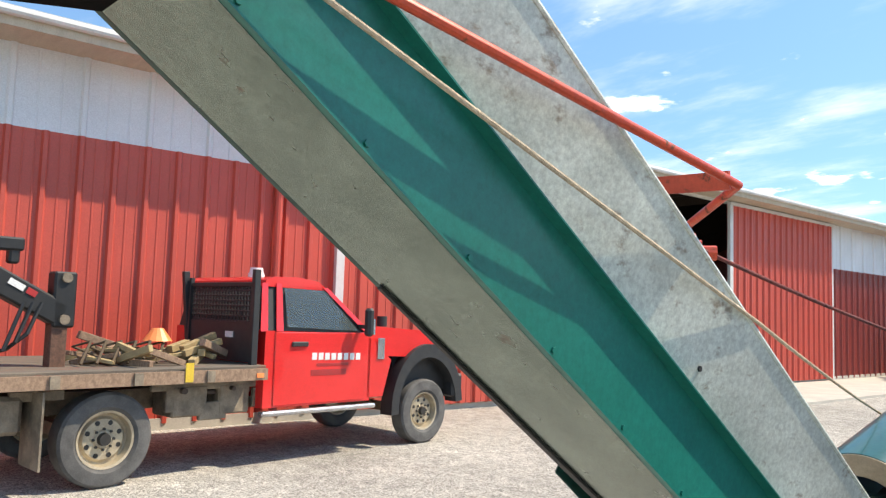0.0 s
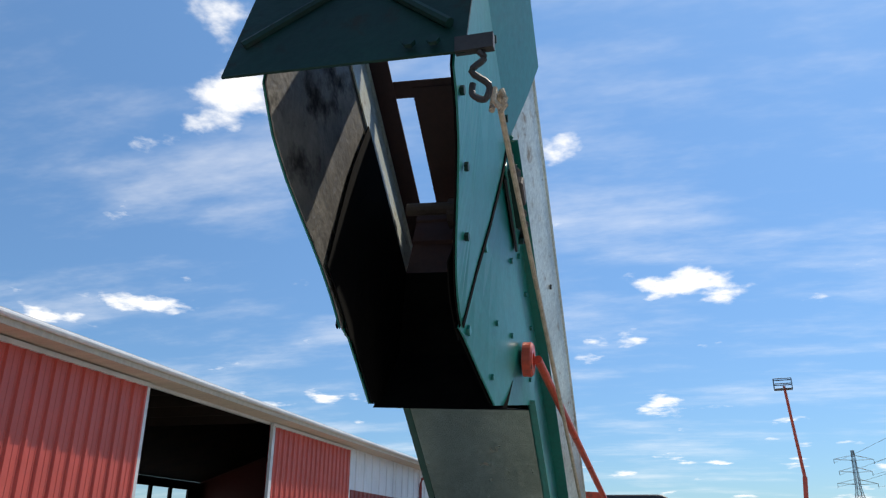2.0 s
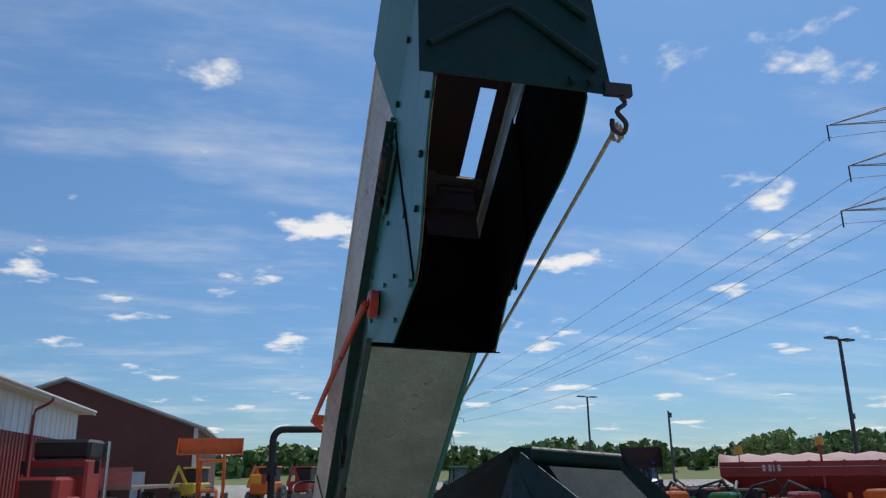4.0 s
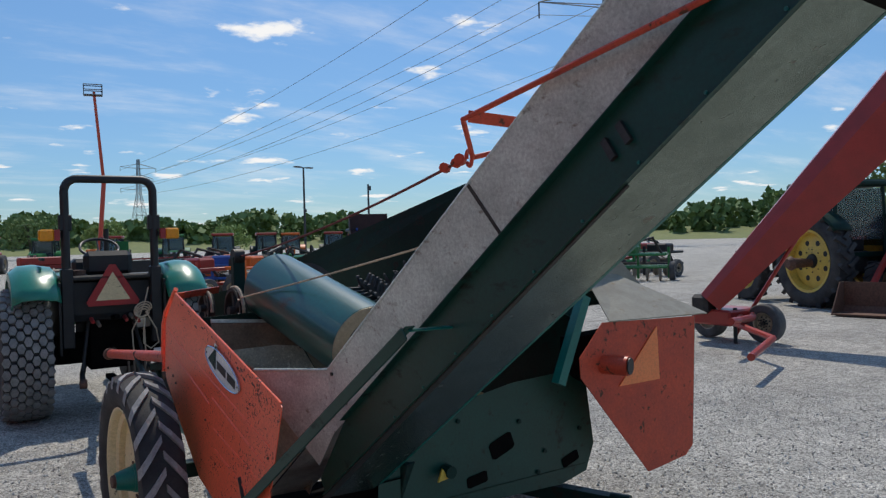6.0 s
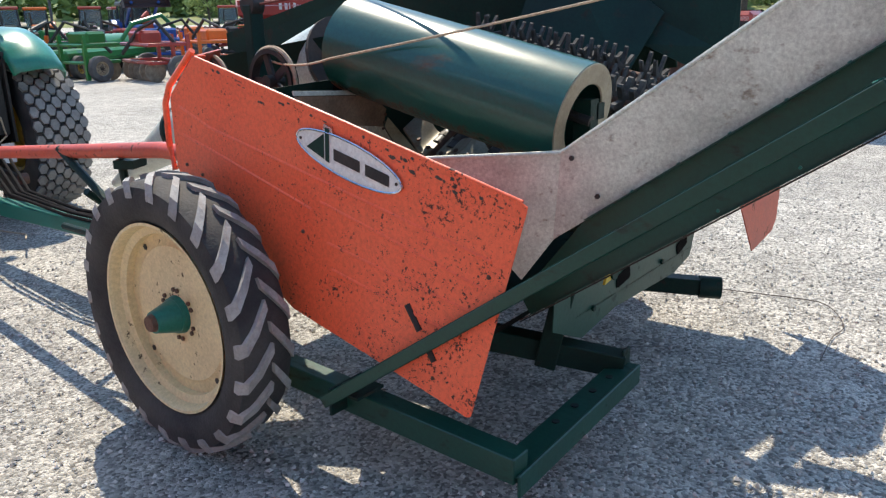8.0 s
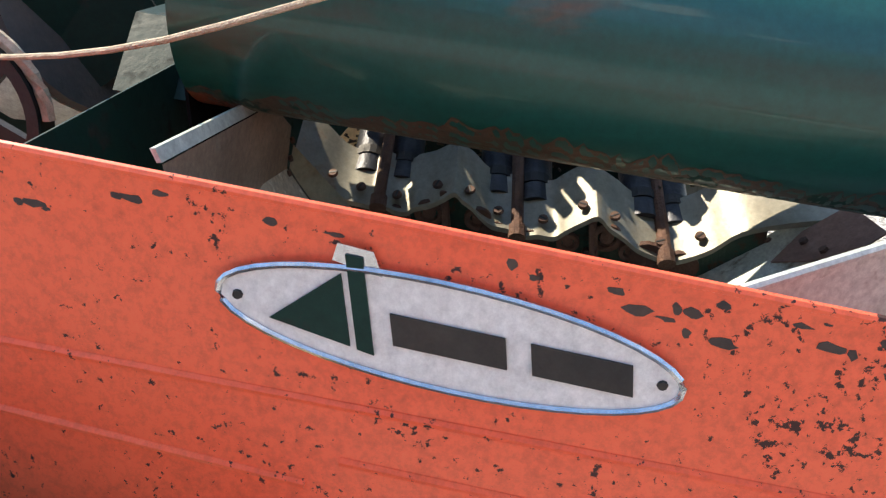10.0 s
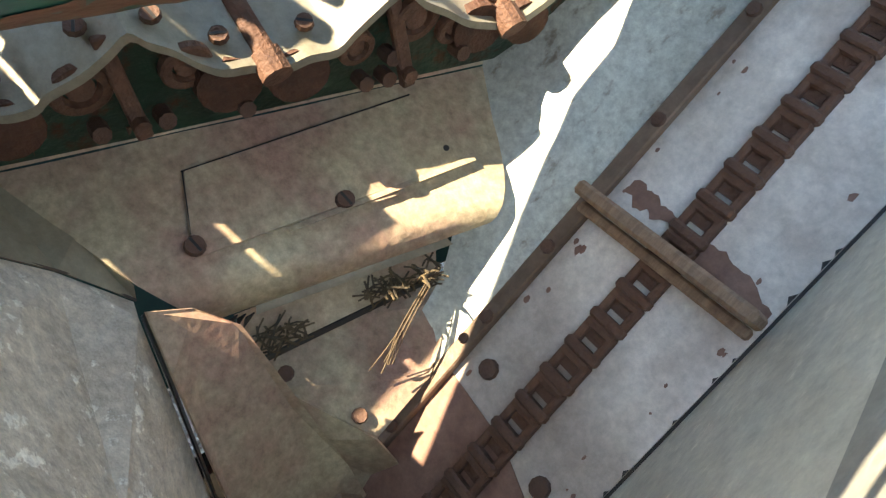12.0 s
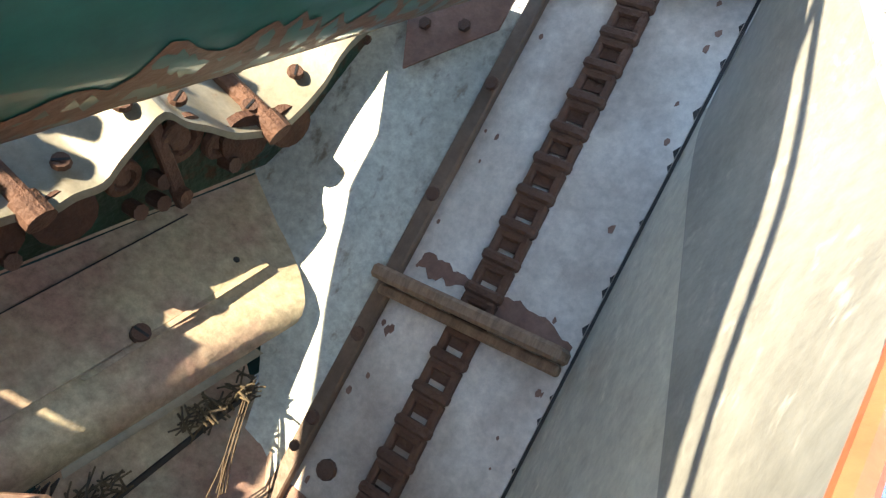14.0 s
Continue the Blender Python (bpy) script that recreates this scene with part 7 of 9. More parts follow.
    for j in range(30):
        y = rng.uniform(0.0, 1.35)
        t = Matrix.Rotation(rng.uniform(-1.3, 1.3), 3, "Z") @ Matrix.Rotation(rng.uniform(-0.35, 0.35), 3, "X")
        m2 = k.m
        bm = fresh()
        box(bm, (R - rng.uniform(0.12, 1.2), y, 1.205 + rng.uniform(0, 0.22) * (0.5 + 0.5 * (j % 2))), (rng.uniform(0.05, 0.10), rng.uniform(0.22, 0.55), rng.uniform(0.035, 0.085)), t, 0.004)
        bmesh.ops.transform(bm, matrix=m2, verts=bm.verts)
        ob = part("timber_block", bm, "timber" if j % 3 else "wood")
        tagged(ob, "sawn timber block lying on the truck deck", "timber", "timber on the deck")
    bm = fresh()
    cyl(bm, m @ Vector((R - 0.5, 0.72, 1.42)), m @ Vector((R - 0.5, 0.72, 1.56)), 0.16, 0.06, 14)
    tagged(part("traffic_cone", bm, "smv"), "faded orange cone top among the timber", "cone")
    for j in range(6):
        y = -0.2 + 0.16 * j
        bm = fresh()
        tube(bm, [m @ Vector((R - 0.25, y, 1.20)), m @ Vector((R - 0.4, y + 0.15, 1.42)), m @ Vector((R - 0.6, y + 0.05, 1.36)), m @ Vector((R - 0.5, y + 0.3, 1.25))], 0.016, 6)
        tagged(part("strap", bm, "straw", None, "", True), "dirty yellow load strap lying in loops on the timber", "strap", "load straps")
    # crane
    crane = k.box("crane_post", (R - 0.45, -0.38, 1.50), (0.16, 0.16, 0.9), "rust", None, "rusty crane post", 0.01)
    k.box("crane_head", (R - 0.45, -0.35, 1.84), (0.2, 0.22, 0.56), "black", crane, "black crane head", 0.02)
    k.box("crane_boom", (R - 0.45, -0.77, 1.90), (0.2, 0.95, 0.24), "black", crane, "black folded crane boom", 0.02, Matrix.Rotation(radians(-28), 3, "X"))
    k.box("crane_arm", (R - 0.45, -1.40, 2.36), (0.16, 1.3, 0.13), "black", crane, "", 0.02)
    k.box("crane_tip", (R - 0.45, -0.83, 2.27), (0.12, 0.1, 0.2), "black", crane, "", 0.02)
    k.box("sticker", (R - 0.345, -0.81, 1.97), (0.012, 0.16, 0.06), "white", crane, "", 0, Matrix.Rotation(radians(-28), 3, "X"))
    k.box("sticker", (R - 0.345, -0.67, 1.90), (0.012, 0.10, 0.06), "smv_red", crane, "", 0, Matrix.Rotation(radians(-28), 3, "X"))
    for z in (1.64, 2.06):
        bm = fresh()
        cyl(bm, (R - 0.58, -0.35, z), (R - 0.32, -0.35, z), 0.05, n=14)
        k.part("crane_pin", bm, "truck_steel", crane, "", True)
    bm = fresh()
    for j in range(3):
        tube(bm, [(R - 0.36, -0.57 - 0.08 * j, 1.80), (R - 0.30, -0.70 - 0.1 * j, 1.5 - 0.08 * j), (R - 0.38, -0.85, 1.35), (R - 0.4, -1.25, 1.25)], 0.02, 6)
    k.part("crane_hose", bm, "black", crane, "", True)
    # cab: side profile pushed across, with a narrower roof
    xr, xl = R + 0.02, R - 2.06

    def section(pts, inset):
        return [(xr - inset, y, z) for y, z in pts], [(xl + inset, y, z) for y, z in pts]

    def loft(name, rings, mat, parent=None, label="", smooth=True):
        bm = fresh()
        rows = [[bm.verts.new(p) for p in r] for r in rings]
        for lo, hi in zip(rows, rows[1:]):
            n = len(lo)
            for i in range(n):
                bm.faces.new((lo[i], lo[(i + 1) % n], hi[(i + 1) % n], hi[i]))
        bm.faces.new(rows[0][::-1])
        bm.faces.new(rows[-1])
        bmesh.ops.bevel(bm, geom=[e for e in bm.edges if e.calc_face_angle(0) > 0.5], offset=0.03, segments=2, affect="EDGES")
        return k.part(name, bm, mat, parent, label, smooth)

    low = [(1.78, 0.66), (3.42, 0.66), (3.42, 1.52), (1.78, 1.56)]
    body = loft("cab", [[(xr, y, z) for y, z in low], [(xl, y, z) for y, z in low]], "truck_red", None, "bright red truck cab")
    roof = [(1.80, 1.56), (3.38, 1.54), (2.72, 2.13), (2.55, 2.18), (1.95, 2.20), (1.84, 2.14)]
    green = [(1.80, 1.56), (3.40, 1.54), (2.75, 2.10), (1.86, 2.12)]
    bm = fresh()
    rl = [bm.verts.new((xr - 0.02, y, z)) for y, z in green[:2]] + [bm.verts.new((xr - 0.16, y, z)) for y, z in green[2:]]
    ll = [bm.verts.new((xl + 0.02, y, z)) for y, z in green[:2]] + [bm.verts.new((xl + 0.16, y, z)) for y, z in green[2:]]
    for i in range(4):
        bm.faces.new((rl[i], rl[(i + 1) % 4], ll[(i + 1) % 4], ll[i]))
    bm.faces.new(rl[::-1])
    bm.faces.new(ll)
    k.part("cab_glass_house", bm, "truck_black", body)
    roof_pts = [(1.82, 2.08), (2.78, 2.06), (2.62, 2.17), (2.30, 2.21), (1.95, 2.20), (1.84, 2.15)]
    loft("roof", [[(xr - 0.13, y, z) for y, z in roof_pts], [(xl + 0.13, y, z) for y, z in roof_pts]], "truck_red", body)
    for a, b in (((3.42, 1.53), (2.76, 2.10)), ((1.80, 1.55), (1.86, 2.12)), ((2.02, 1.55), (2.06, 2.12))):
        bm = fresh()
        prism(bm, [(xr + 0.004, a[0], a[1]), (xr + 0.004, a[0] - 0.10, a[1]), (xr - 0.13, b[0] - 0.08, b[1]), (xr - 0.13, b[0], b[1])], (0.012, 0, 0.0))
        k.part("pillar", bm, "truck_red", body)
    bm = fresh()
    prism(bm, [(xr + 0.002, 2.08, 1.60), (xr + 0.002, 3.20, 1.56), (xr - 0.10, 2.68, 2.06), (xr - 0.11, 2.09, 2.07)], (0.006, 0, 0.002))
    k.part("side_window", bm, "glass", body, "side window reflecting the sky")
    door = k.box("door", (xr + 0.006, 2.62, 1.11), (0.02, 1.42, 0.86), "truck_red", body, "", 0.008)
    k.box("door_handle", (xr + 0.03, 2.26, 1.40), (0.03, 0.24, 0.06), "truck_black", door, "black door handle", 0.01)
    for y, z, w, h in ((2.84, 1.25, 0.80, 0.085),):
        n = 8
        for j in range(n):
            k.box("lettering_bar", (xr + 0.018, y - w / 2 + (j + 0.5) * w / n, z - 0.015 * j / n), (0.006, w / n * 0.72, h), "white", door, "white bar of lettering")
    k.box("lettering_bar", (xr + 0.018, 2.78, 1.145), (0.006, 0.50, 0.035), "smv_red", door)
    k.box("lettering_bar", (xr + 0.018, 2.72, 1.05), (0.006, 0.55, 0.07), "smv_red", door)
    hood = [(3.38, 1.24), (5.08, 1.18), (5.16, 1.26), (5.06, 1.43), (4.66, 1.56), (3.40, 1.63)]
    front = loft("hood", [[(xr - 0.02, y, z) for y, z in hood], [(xl + 0.02, y, z) for y, z in hood]], "truck_red", None, "red hood and front")
    loft("fender", [[(xr, y, z) for y, z in ((3.38, 0.70), (3.66, 0.70), (3.80, 1.18), (3.38, 1.5))], [(xr - 0.5, y, z) for y, z in ((3.38, 0.70), (3.66, 0.70), (3.80, 1.18), (3.38, 1.5))]], "truck_red", front)
    k.box("fender_vent", (xr + 0.01, 3.60, 1.33), (0.015, 0.12, 0.28), "chrome", front, "chrome fender vent", 0.004)
    bm = fresh()
    pts = arc((xr + 0.05, 4.50, 0.50), 0.71, 4, 184, 20, (0, 1, 0), (0, 0, 1.25))
    inn = arc((xr + 0.05, 4.50, 0.50), 0.575, 4, 184, 20, (0, 1, 0), (0, 0, 1.22))
    rows = [[bm.verts.new(Vector(p) + Vector((dx, 0, 0))) for p in line] for line, dx in ((pts, 0), (inn, 0), (inn, -0.22), (pts, -0.22))]
    for q in range(4):
        for i in range(len(rows[0]) - 1):
            bm.faces.new((rows[q][i], rows[q][i + 1], rows[(q + 1) % 4][i + 1], rows[(q + 1) % 4][i]))
    k.part("wheel_arch", bm, "truck_black", front, "grey-black plastic wheel arch", True)
    k.box("wheel_well", (xr - 0.36, 4.50, 0.98), (0.44, 1.10, 0.52), "black", front)
    k.box("bumper", (R - 1.02, 5.12, 0.78), (2.15, 0.22, 0.34), "truck_black", front, "dark bumper", 0.03)
    k.box("headlight", (xr - 0.12, 5.08, 1.22), (0.25, 0.16, 0.26), "glass", front, "", 0.02)
    k.box("grille", (R - 1.02, 5.17, 1.15), (1.3, 0.06, 0.42), "chrome", front, "chrome grille", 0.01)
    k.box("step_bar", (xr + 0.03, 2.6, 0.60), (0.12, 1.75, 0.06), "chrome", None, "bright running board", 0.02)
    k.box("mirror_arm", (xr + 0.10, 3.22, 1.62), (0.22, 0.05, 0.05), "truck_black")
    k.box("mirror", (xr + 0.20, 3.20, 1.68), (0.12, 0.10, 0.36), "truck_black", None, "black towing mirror", 0.03)
    k.box("mirror_cap", (xr + 0.20, 3.26, 1.62), (0.10, 0.03, 0.2), "chrome", None, "", 0.01)
    bm = fresh()
    cyl(bm, (xr - 0.16, 3.75, 1.62), (xr - 0.16, 3.75, 1.76), 0.07, 0.07, 14)
    k.part("spot_lamp", bm, "truck_black", None, "", True)
    bm = fresh()
    cyl(bm, (R - 0.8, 2.15, 2.19), (R - 0.8, 2.15, 2.26), 0.11, 0.10, 18)
    cyl(bm, (R - 0.8, 2.15, 2.26), (R - 0.8, 2.15, 2.33), 0.09, 0.08, 18)
    k.part("beacon", bm, "white", None, "white roof beacon", True)
    k.box("floor_pan", (R - 1.02, 3.4, 0.72), (1.7, 3.3, 0.12), "truck_steel")


build_truck()


# ---- tractors and yard ----
M["jd_green"] = surface("tractor_green_paint", (0.012, 0.20, 0.045), (0.012, 0.16, 0.038), 3, 0.35, 0, 0.03, 40, coat=0.3)
M["dome_green"] = surface("sunny_green_paint", (0.01, 0.24, 0.15), (0.01, 0.20, 0.13), 3, 0.3, 0, 0.03, 40, coat=0.4)
M["red_paint"] = surface("faded_red_paint", (0.40, 0.035, 0.025), (0.32, 0.03, 0.022), 3, 0.4, 0, 0.05, 40, coat=0.2)
M["bright_orange"] = surface("bright_orange_paint", (0.80, 0.17, 0.02), (0.66, 0.13, 0.02), 3, 0.4, 0, 0.04, 40)
M["blue_paint"] = surface("blue_paint", (0.02, 0.10, 0.38), (0.02, 0.08, 0.30), 3, 0.4, 0, 0.04, 40)
M["wheel_yellow"] = surface("wheel_yellow_paint", (0.72, 0.50, 0.09), (0.60, 0.41, 0.08), 5, 0.45, 0, 0.06, 40, ((0.25, 0.16, 0.07), 12, 0.62, 0.1))
M["amber"] = surface("amber_plastic", (0.95, 0.36, 0.01), (0.85, 0.30, 0.01), 5, 0.3)
M["tarp"] = surface("pale_pink_tarp", (0.62, 0.36, 0.36), (0.52, 0.30, 0.31), 4, 0.7, 0, 0.3, 12)
M["turf"] = surface("dusty_turf_tread", (0.30, 0.29, 0.27), (0.20, 0.195, 0.185), 9, 0.9, 0, 0.3, 60)
M["pole"] = surface("dark_pole_paint", (0.05, 0.055, 0.06), (0.07, 0.07, 0.075), 6, 0.5, 0.2, 0.05, 30)
M["lattice"] = surface("grey_tower_steel", (0.22, 0.24, 0.27), (0.18, 0.20, 0.23), 6, 0.6, 0.3, 0.0)
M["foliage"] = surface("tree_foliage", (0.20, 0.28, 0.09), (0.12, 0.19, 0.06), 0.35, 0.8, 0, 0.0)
# lighter copy of the foliage, with sun put into its colour
M["foliage_lit"] = surface("sunlit_tree_foliage", (0.32, 0.40, 0.13), (0.21, 0.30, 0.09), 0.8, 0.8, 0, 0.0)
M["bark"] = surface("grey_bark", (0.12, 0.10, 0.08), (0.08, 0.065, 0.05), 6, 0.9, 0, 0.4, 30)
M["grass"] = surface("dry_grass", (0.20, 0.22, 0.07), (0.14, 0.17, 0.05), 0.6, 0.9, 0, 0.3, 3)


def at(x, y, turn, z=0.0):
    """A vehicle's place; turn: degrees its nose points from +y towards -x."""
    return Matrix.Translation((x, y, z)) @ Matrix.Rotation(radians(turn), 4, "Z")


def turf_blocks(k, c, r, w, tyre):
    """Rows of six-sided tread blocks round a turf tyre."""
    rows, n = 7, 34
    bm = fresh()
    for j in range(rows):
        px = (j - (rows - 1) / 2) * w / rows
        drop = 0.035 * abs(2 * px / w) ** 2.5
        for i in range(n):
            a = 2 * math.pi * (i + 0.5 * (j % 2)) / n
            ring = []
            for q in range(6):
                b = math.pi * q / 3
                ring.append((px + math.cos(b) * w / rows * 0.60, a + math.sin(b) * 0.078 * 1.0))
            top = [bm.verts.new(c + Vector((x, math.cos(an) * (r - drop), math.sin(an) * (r - drop)))) for x, an in ring]
            low = [bm.verts.new(c + Vector((x, math.cos(an) * (r * 0.962 - drop), math.sin(an) * (r * 0.962 - drop)))) for x, an in ring]
            bm.faces.new(top)
            for q in range(6):
                bm.faces.new((low[q], low[(q + 1) % 6], top[(q + 1) % 6], top[q]))
    tagged(k.part("tread_block", bm, "turf", tyre, "worn dusty tread blocks"), kind="stuff")


def build_tow_tractor():
    m = at(0.53, 6.05, -2)
    k = Kit(m, "tractor", "green open-station tractor with turf tyres towing the corn picker", "tractor")
    r, w = 0.675, 0.44
    for s in (-1, 1):
        c = Vector((s * 0.80, 0, r - 0.01))
        bm = fresh()
        h = w / 2
        q = r * 0.955
        lathe(bm, [(-h * 0.7, r * 0.46), (-h * 0.98, r * 0.56), (-h * 1.05, r * 0.72), (-h * 0.98, r * 0.90), (-h * 0.7, q * 0.985), (0, q), (h * 0.7, q * 0.985), (h * 0.98, r * 0.90), (h * 1.05, r * 0.72), (h * 0.98, r * 0.56), (h * 0.7, r * 0.46), (-h * 0.7, r * 0.46)], c, (1, 0, 0), 56)
        tyre = k.part("tyre", bm, "tyre", None, "wide turf tyre with hexagonal tread blocks", True)
        turf_blocks(k, c, r, w, tyre)
        bm = fresh()
        lathe(bm, [(-h * 0.75, r * 0.47), (-h * 0.7, r * 0.43), (h * 0.7, r * 0.43), (h * 0.75, r * 0.47)], c, (1, 0, 0), 40)
        lathe(bm, [(0.0, 0.001), (0.0, r * 0.30), (-0.03, r * 0.36), (-0.03, r * 0.43)], c - Vector((s * 0.03, 0, 0)), (-s, 0, 0), 40)
        k.part("rim", bm, "wheel_yellow", None, "yellow painted rim", True)
        # domed fender over the tyre
        bm = fresh()
        rows = []
        for px, rr in ((s * 0.50, 0.79), (s * 0.54, 0.83), (s * 0.70, 0.86), (s * 0.84, 0.85), (s * 0.92, 0.79), (s * 0.93, 0.72)):
            rows.append([bm.verts.new((px, math.cos(radians(a)) * rr, c.z + math.sin(radians(a)) * rr * 1.05)) for a in range(30, 141, 10)])
        for lo, hi in zip(rows, rows[1:]):
            for i in range(len(lo) - 1):
                bm.faces.new((lo[i], lo[i + 1], hi[i + 1], hi[i]))
        rim_a = rows[0]
        fender = k.part("fender", bm, "dome_green", None, "glossy green domed fender", True)
        mod = fender.modifiers.new("thickness", "SOLIDIFY")
        mod.thickness = 0.012
        k.box("fender_panel", (s * 0.50, 0.02, 1.02), (0.02, 0.95, 0.72), "black", fender)
        k.box("grab_rail", (s * 0.62, -0.10, 1.62), (0.03, 0.30, 0.03), "black", fender)
        # front wheel
        fc = Vector((s * 0.62, 1.95, 0.41))
        k.wheel(fc, 0.42, 0.30, "wheel_yellow", s, 0.5, label="front turf tyre", tyre_mat="tyre")
        # roll bar lights
        arm = k.box("light_bracket", (s * 0.475, -0.36, 1.86), (0.12, 0.04, 0.05), "black")
        bm = fresh()
        box(bm, (s * 0.60, -0.40, 1.86), (0.14, 0.09, 0.115), None, 0.015)
        k.part("warning_light", bm, "amber", arm, "amber warning light")
        k.box("tail_light", (s * 0.505, -0.40, 1.86), (0.05, 0.08, 0.11), "smv_red", arm)
    # roll bar
    bm = fresh()
    pts = [(-0.425, -0.36, 0.75), (-0.425, -0.36, 1.55), (-0.425, -0.36, 2.2)]
    pts += arc((-0.30, -0.36, 2.30), 0.125, 180, 90, 6, (1, 0, 0), (0, 0, 1))
    pts += arc((0.30, -0.36, 2.30), 0.125, 90, 0, 6, (1, 0, 0), (0, 0, 1))
    pts += [(0.425, -0.36, 2.2), (0.425, -0.36, 1.55), (0.425, -0.36, 0.75)]
    tube(bm, pts, 0.042, 12)
    bar = k.part("roll_bar", bm, "black", None, "black folding roll bar", True)
    for s in (-1, 1):
        k.box("hinge", (s * 0.425, -0.36, 1.98), (0.12, 0.07, 0.16), "black", bar, "", 0.01)
        k.box("foot", (s * 0.425, -0.36, 1.12), (0.11, 0.12, 0.80), "black", bar, "", 0.01)
    # body
    k.box("rear_axle_housing", (0, 0.0, 0.68), (1.15, 0.30, 0.30), "grease_shade", None, "black greasy axle housing", 0.03)
    k.box("gearbox", (0, 0.25, 0.75), (0.46, 0.95, 0.58), "grease_shade", None, "", 0.03)
    k.box("platform", (0, 0.30, 1.02), (0.95, 1.2, 0.05), "black")
    k.box("rear_cover", (0, -0.27, 1.18), (0.84, 0.06, 0.42), "black", None, "black rear console", 0.02)
    k.box("fender_apron", (0.0, -0.22, 1.42), (1.0, 0.36, 0.05), "iron", None, "", 0.015)
    bm = fresh()
    cyl(bm, (-0.30, -0.25, 1.44), (-0.30, -0.25, 1.50), 0.07, 0.07, 16)
    k.part("fuel_cap", bm, "rust", None, "", True)
    seat = k.box("seat", (0.0, 0.05, 1.38), (0.50, 0.48, 0.14), "black", None, "black vinyl seat", 0.04)
    k.box("backrest", (0.0, -0.14, 1.56), (0.48, 0.12, 0.26), "black", seat, "", 0.05)
    bm = fresh()
    tube(bm, arc((0.02, 0.52, 1.72), 0.20, 0, 345, 24, (1, 0, 0), (0, 0.86, 0.5)), 0.016, 8, True)
    for a in (90, 210, 330):
        cyl(bm, (0.02, 0.56, 1.66), Vector((0.02, 0.52, 1.72)) + Vector((math.cos(radians(a)) * 0.2, math.sin(radians(a)) * 0.17, math.sin(radians(a)) * 0.1)), 0.010, n=6)
    cyl(bm, (0.02, 0.56, 1.66), (0.02, 0.75, 1.35), 0.028, n=10)
    k.part("steering_wheel", bm, "black", None, "black steering wheel", True)
    k.box("dashboard", (0.02, 0.85, 1.40), (0.52, 0.28, 0.40), "black", None, "", 0.04)
    k.box("backrest_box", (0.30, 0.75, 1.62), (0.13, 0.10, 0.34), "jd_green", None, "green lever console")
    hood = k.box("hood", (0.0, 1.65, 1.12), (0.62, 1.35, 0.58), "jd_green", None, "green engine hood", 0.07)
    k.box("grille", (0.0, 2.33, 1.05), (0.50, 0.04, 0.45), "black", hood)
    bm = fresh()
    cyl(bm, (0.22, 1.3, 1.4), (0.22, 1.3, 1.95), 0.03, n=12)
    k.part("exhaust", bm, "black", None, "", True)
    # slow-vehicle triangle
    plate = k.plate("slow_vehicle_triangle", [(-0.235, -0.40, 1.13), (0.235, -0.40, 1.13), (0.255, -0.40, 1.17), (0.03, -0.40, 1.55), (-0.03, -0.40, 1.55), (-0.255, -0.40, 1.17)], (0, 0.006, 0), "smv_red", None, "faded slow-vehicle triangle with red border")
    k.plate("triangle_centre", [(-0.165, -0.404, 1.185), (0.165, -0.404, 1.185), (0.0, -0.404, 1.475)], (0, 0.003, 0), "cream", plate, "faded cream centre")
    # three-point hitch, shaft and drawbar
    for s in (-1, 1):
        bm = fresh()
        tube(bm, [(s * 0.24, -0.05, 0.52), (s * 0.32, -0.45, 0.46), (s * 0.36, -0.80, 0.42)], 0.026, 8)
        cyl(bm, (s * 0.31, -0.40, 0.47), (s * 0.20, -0.18, 1.05), 0.018, n=8)
        k.part("lift_arm", bm, "iron", None, "", True)
        bm = fresh()
        lathe(bm, [(-0.03, 0.02), (-0.03, 0.045), (0.03, 0.045), (0.03, 0.02)], (s * 0.36, -0.82, 0.42), (1, 0, 0), 14)
        k.part("ball_end", bm, "rust", None, "", True)
    bm = fresh()
    cyl(bm, (0.0, -0.15, 0.98), (0.02, -0.48, 1.02), 0.025, n=10)
    cyl(bm, (0.0, -0.2, 0.66), (-0.2, -1.75, 0.79), 0.034, n=12)
    k.part("drive_shaft", bm, "grease_shade", None, "", True)
    bm = fresh()
    box(bm, (0.0, -0.5, 0.36), (0.08, 0.95, 0.04))
    k.part("drawbar", bm, "grease_shade")
    for j, (x, z) in enumerate(((0.12, 1.0), (0.18, 1.02), (0.24, 0.98), (-0.14, 0.96), (-0.20, 1.0))):
        bm = fresh()
        cyl(bm, (x, -0.28, z), (x, -0.42, z - 0.03), 0.022, 0.018, 10)
        k.part("hydraulic_coupler", bm, "truck_steel" if j % 2 else "smv_red", None, "", True)
    # coiled pale cord hanging from the roll bar foot
    rng = random.Random(9)
    bm = fresh()
    tube(bm, [m @ Vector(p) for p in ((0.34, -0.42, 1.30), (0.30, -0.45, 1.16), (0.24, -0.47, 1.02), (0.16, -0.47, 0.86), (0.17, -0.47, 0.66), (0.20, -0.46, 0.56))], 0.008, 6)
    for j in range(4):
        cc = m @ Vector((0.27, -0.46 - 0.006 * j, 1.03 + 0.015 * j))
        tube(bm, arc(cc, 0.05 + 0.012 * j, 0, 330, 14, (1, 0.1, 0), (0.25, 0, 0.9)), 0.008, 6)
    tube(bm, [m @ Vector(p) for p in ((0.30, -0.46, 1.05), (0.40, -0.47, 0.86), (0.42, -0.47, 0.72), (0.34, -0.47, 0.66), (0.27, -0.47, 0.72), (0.28, -0.46, 0.95))], 0.008, 6)
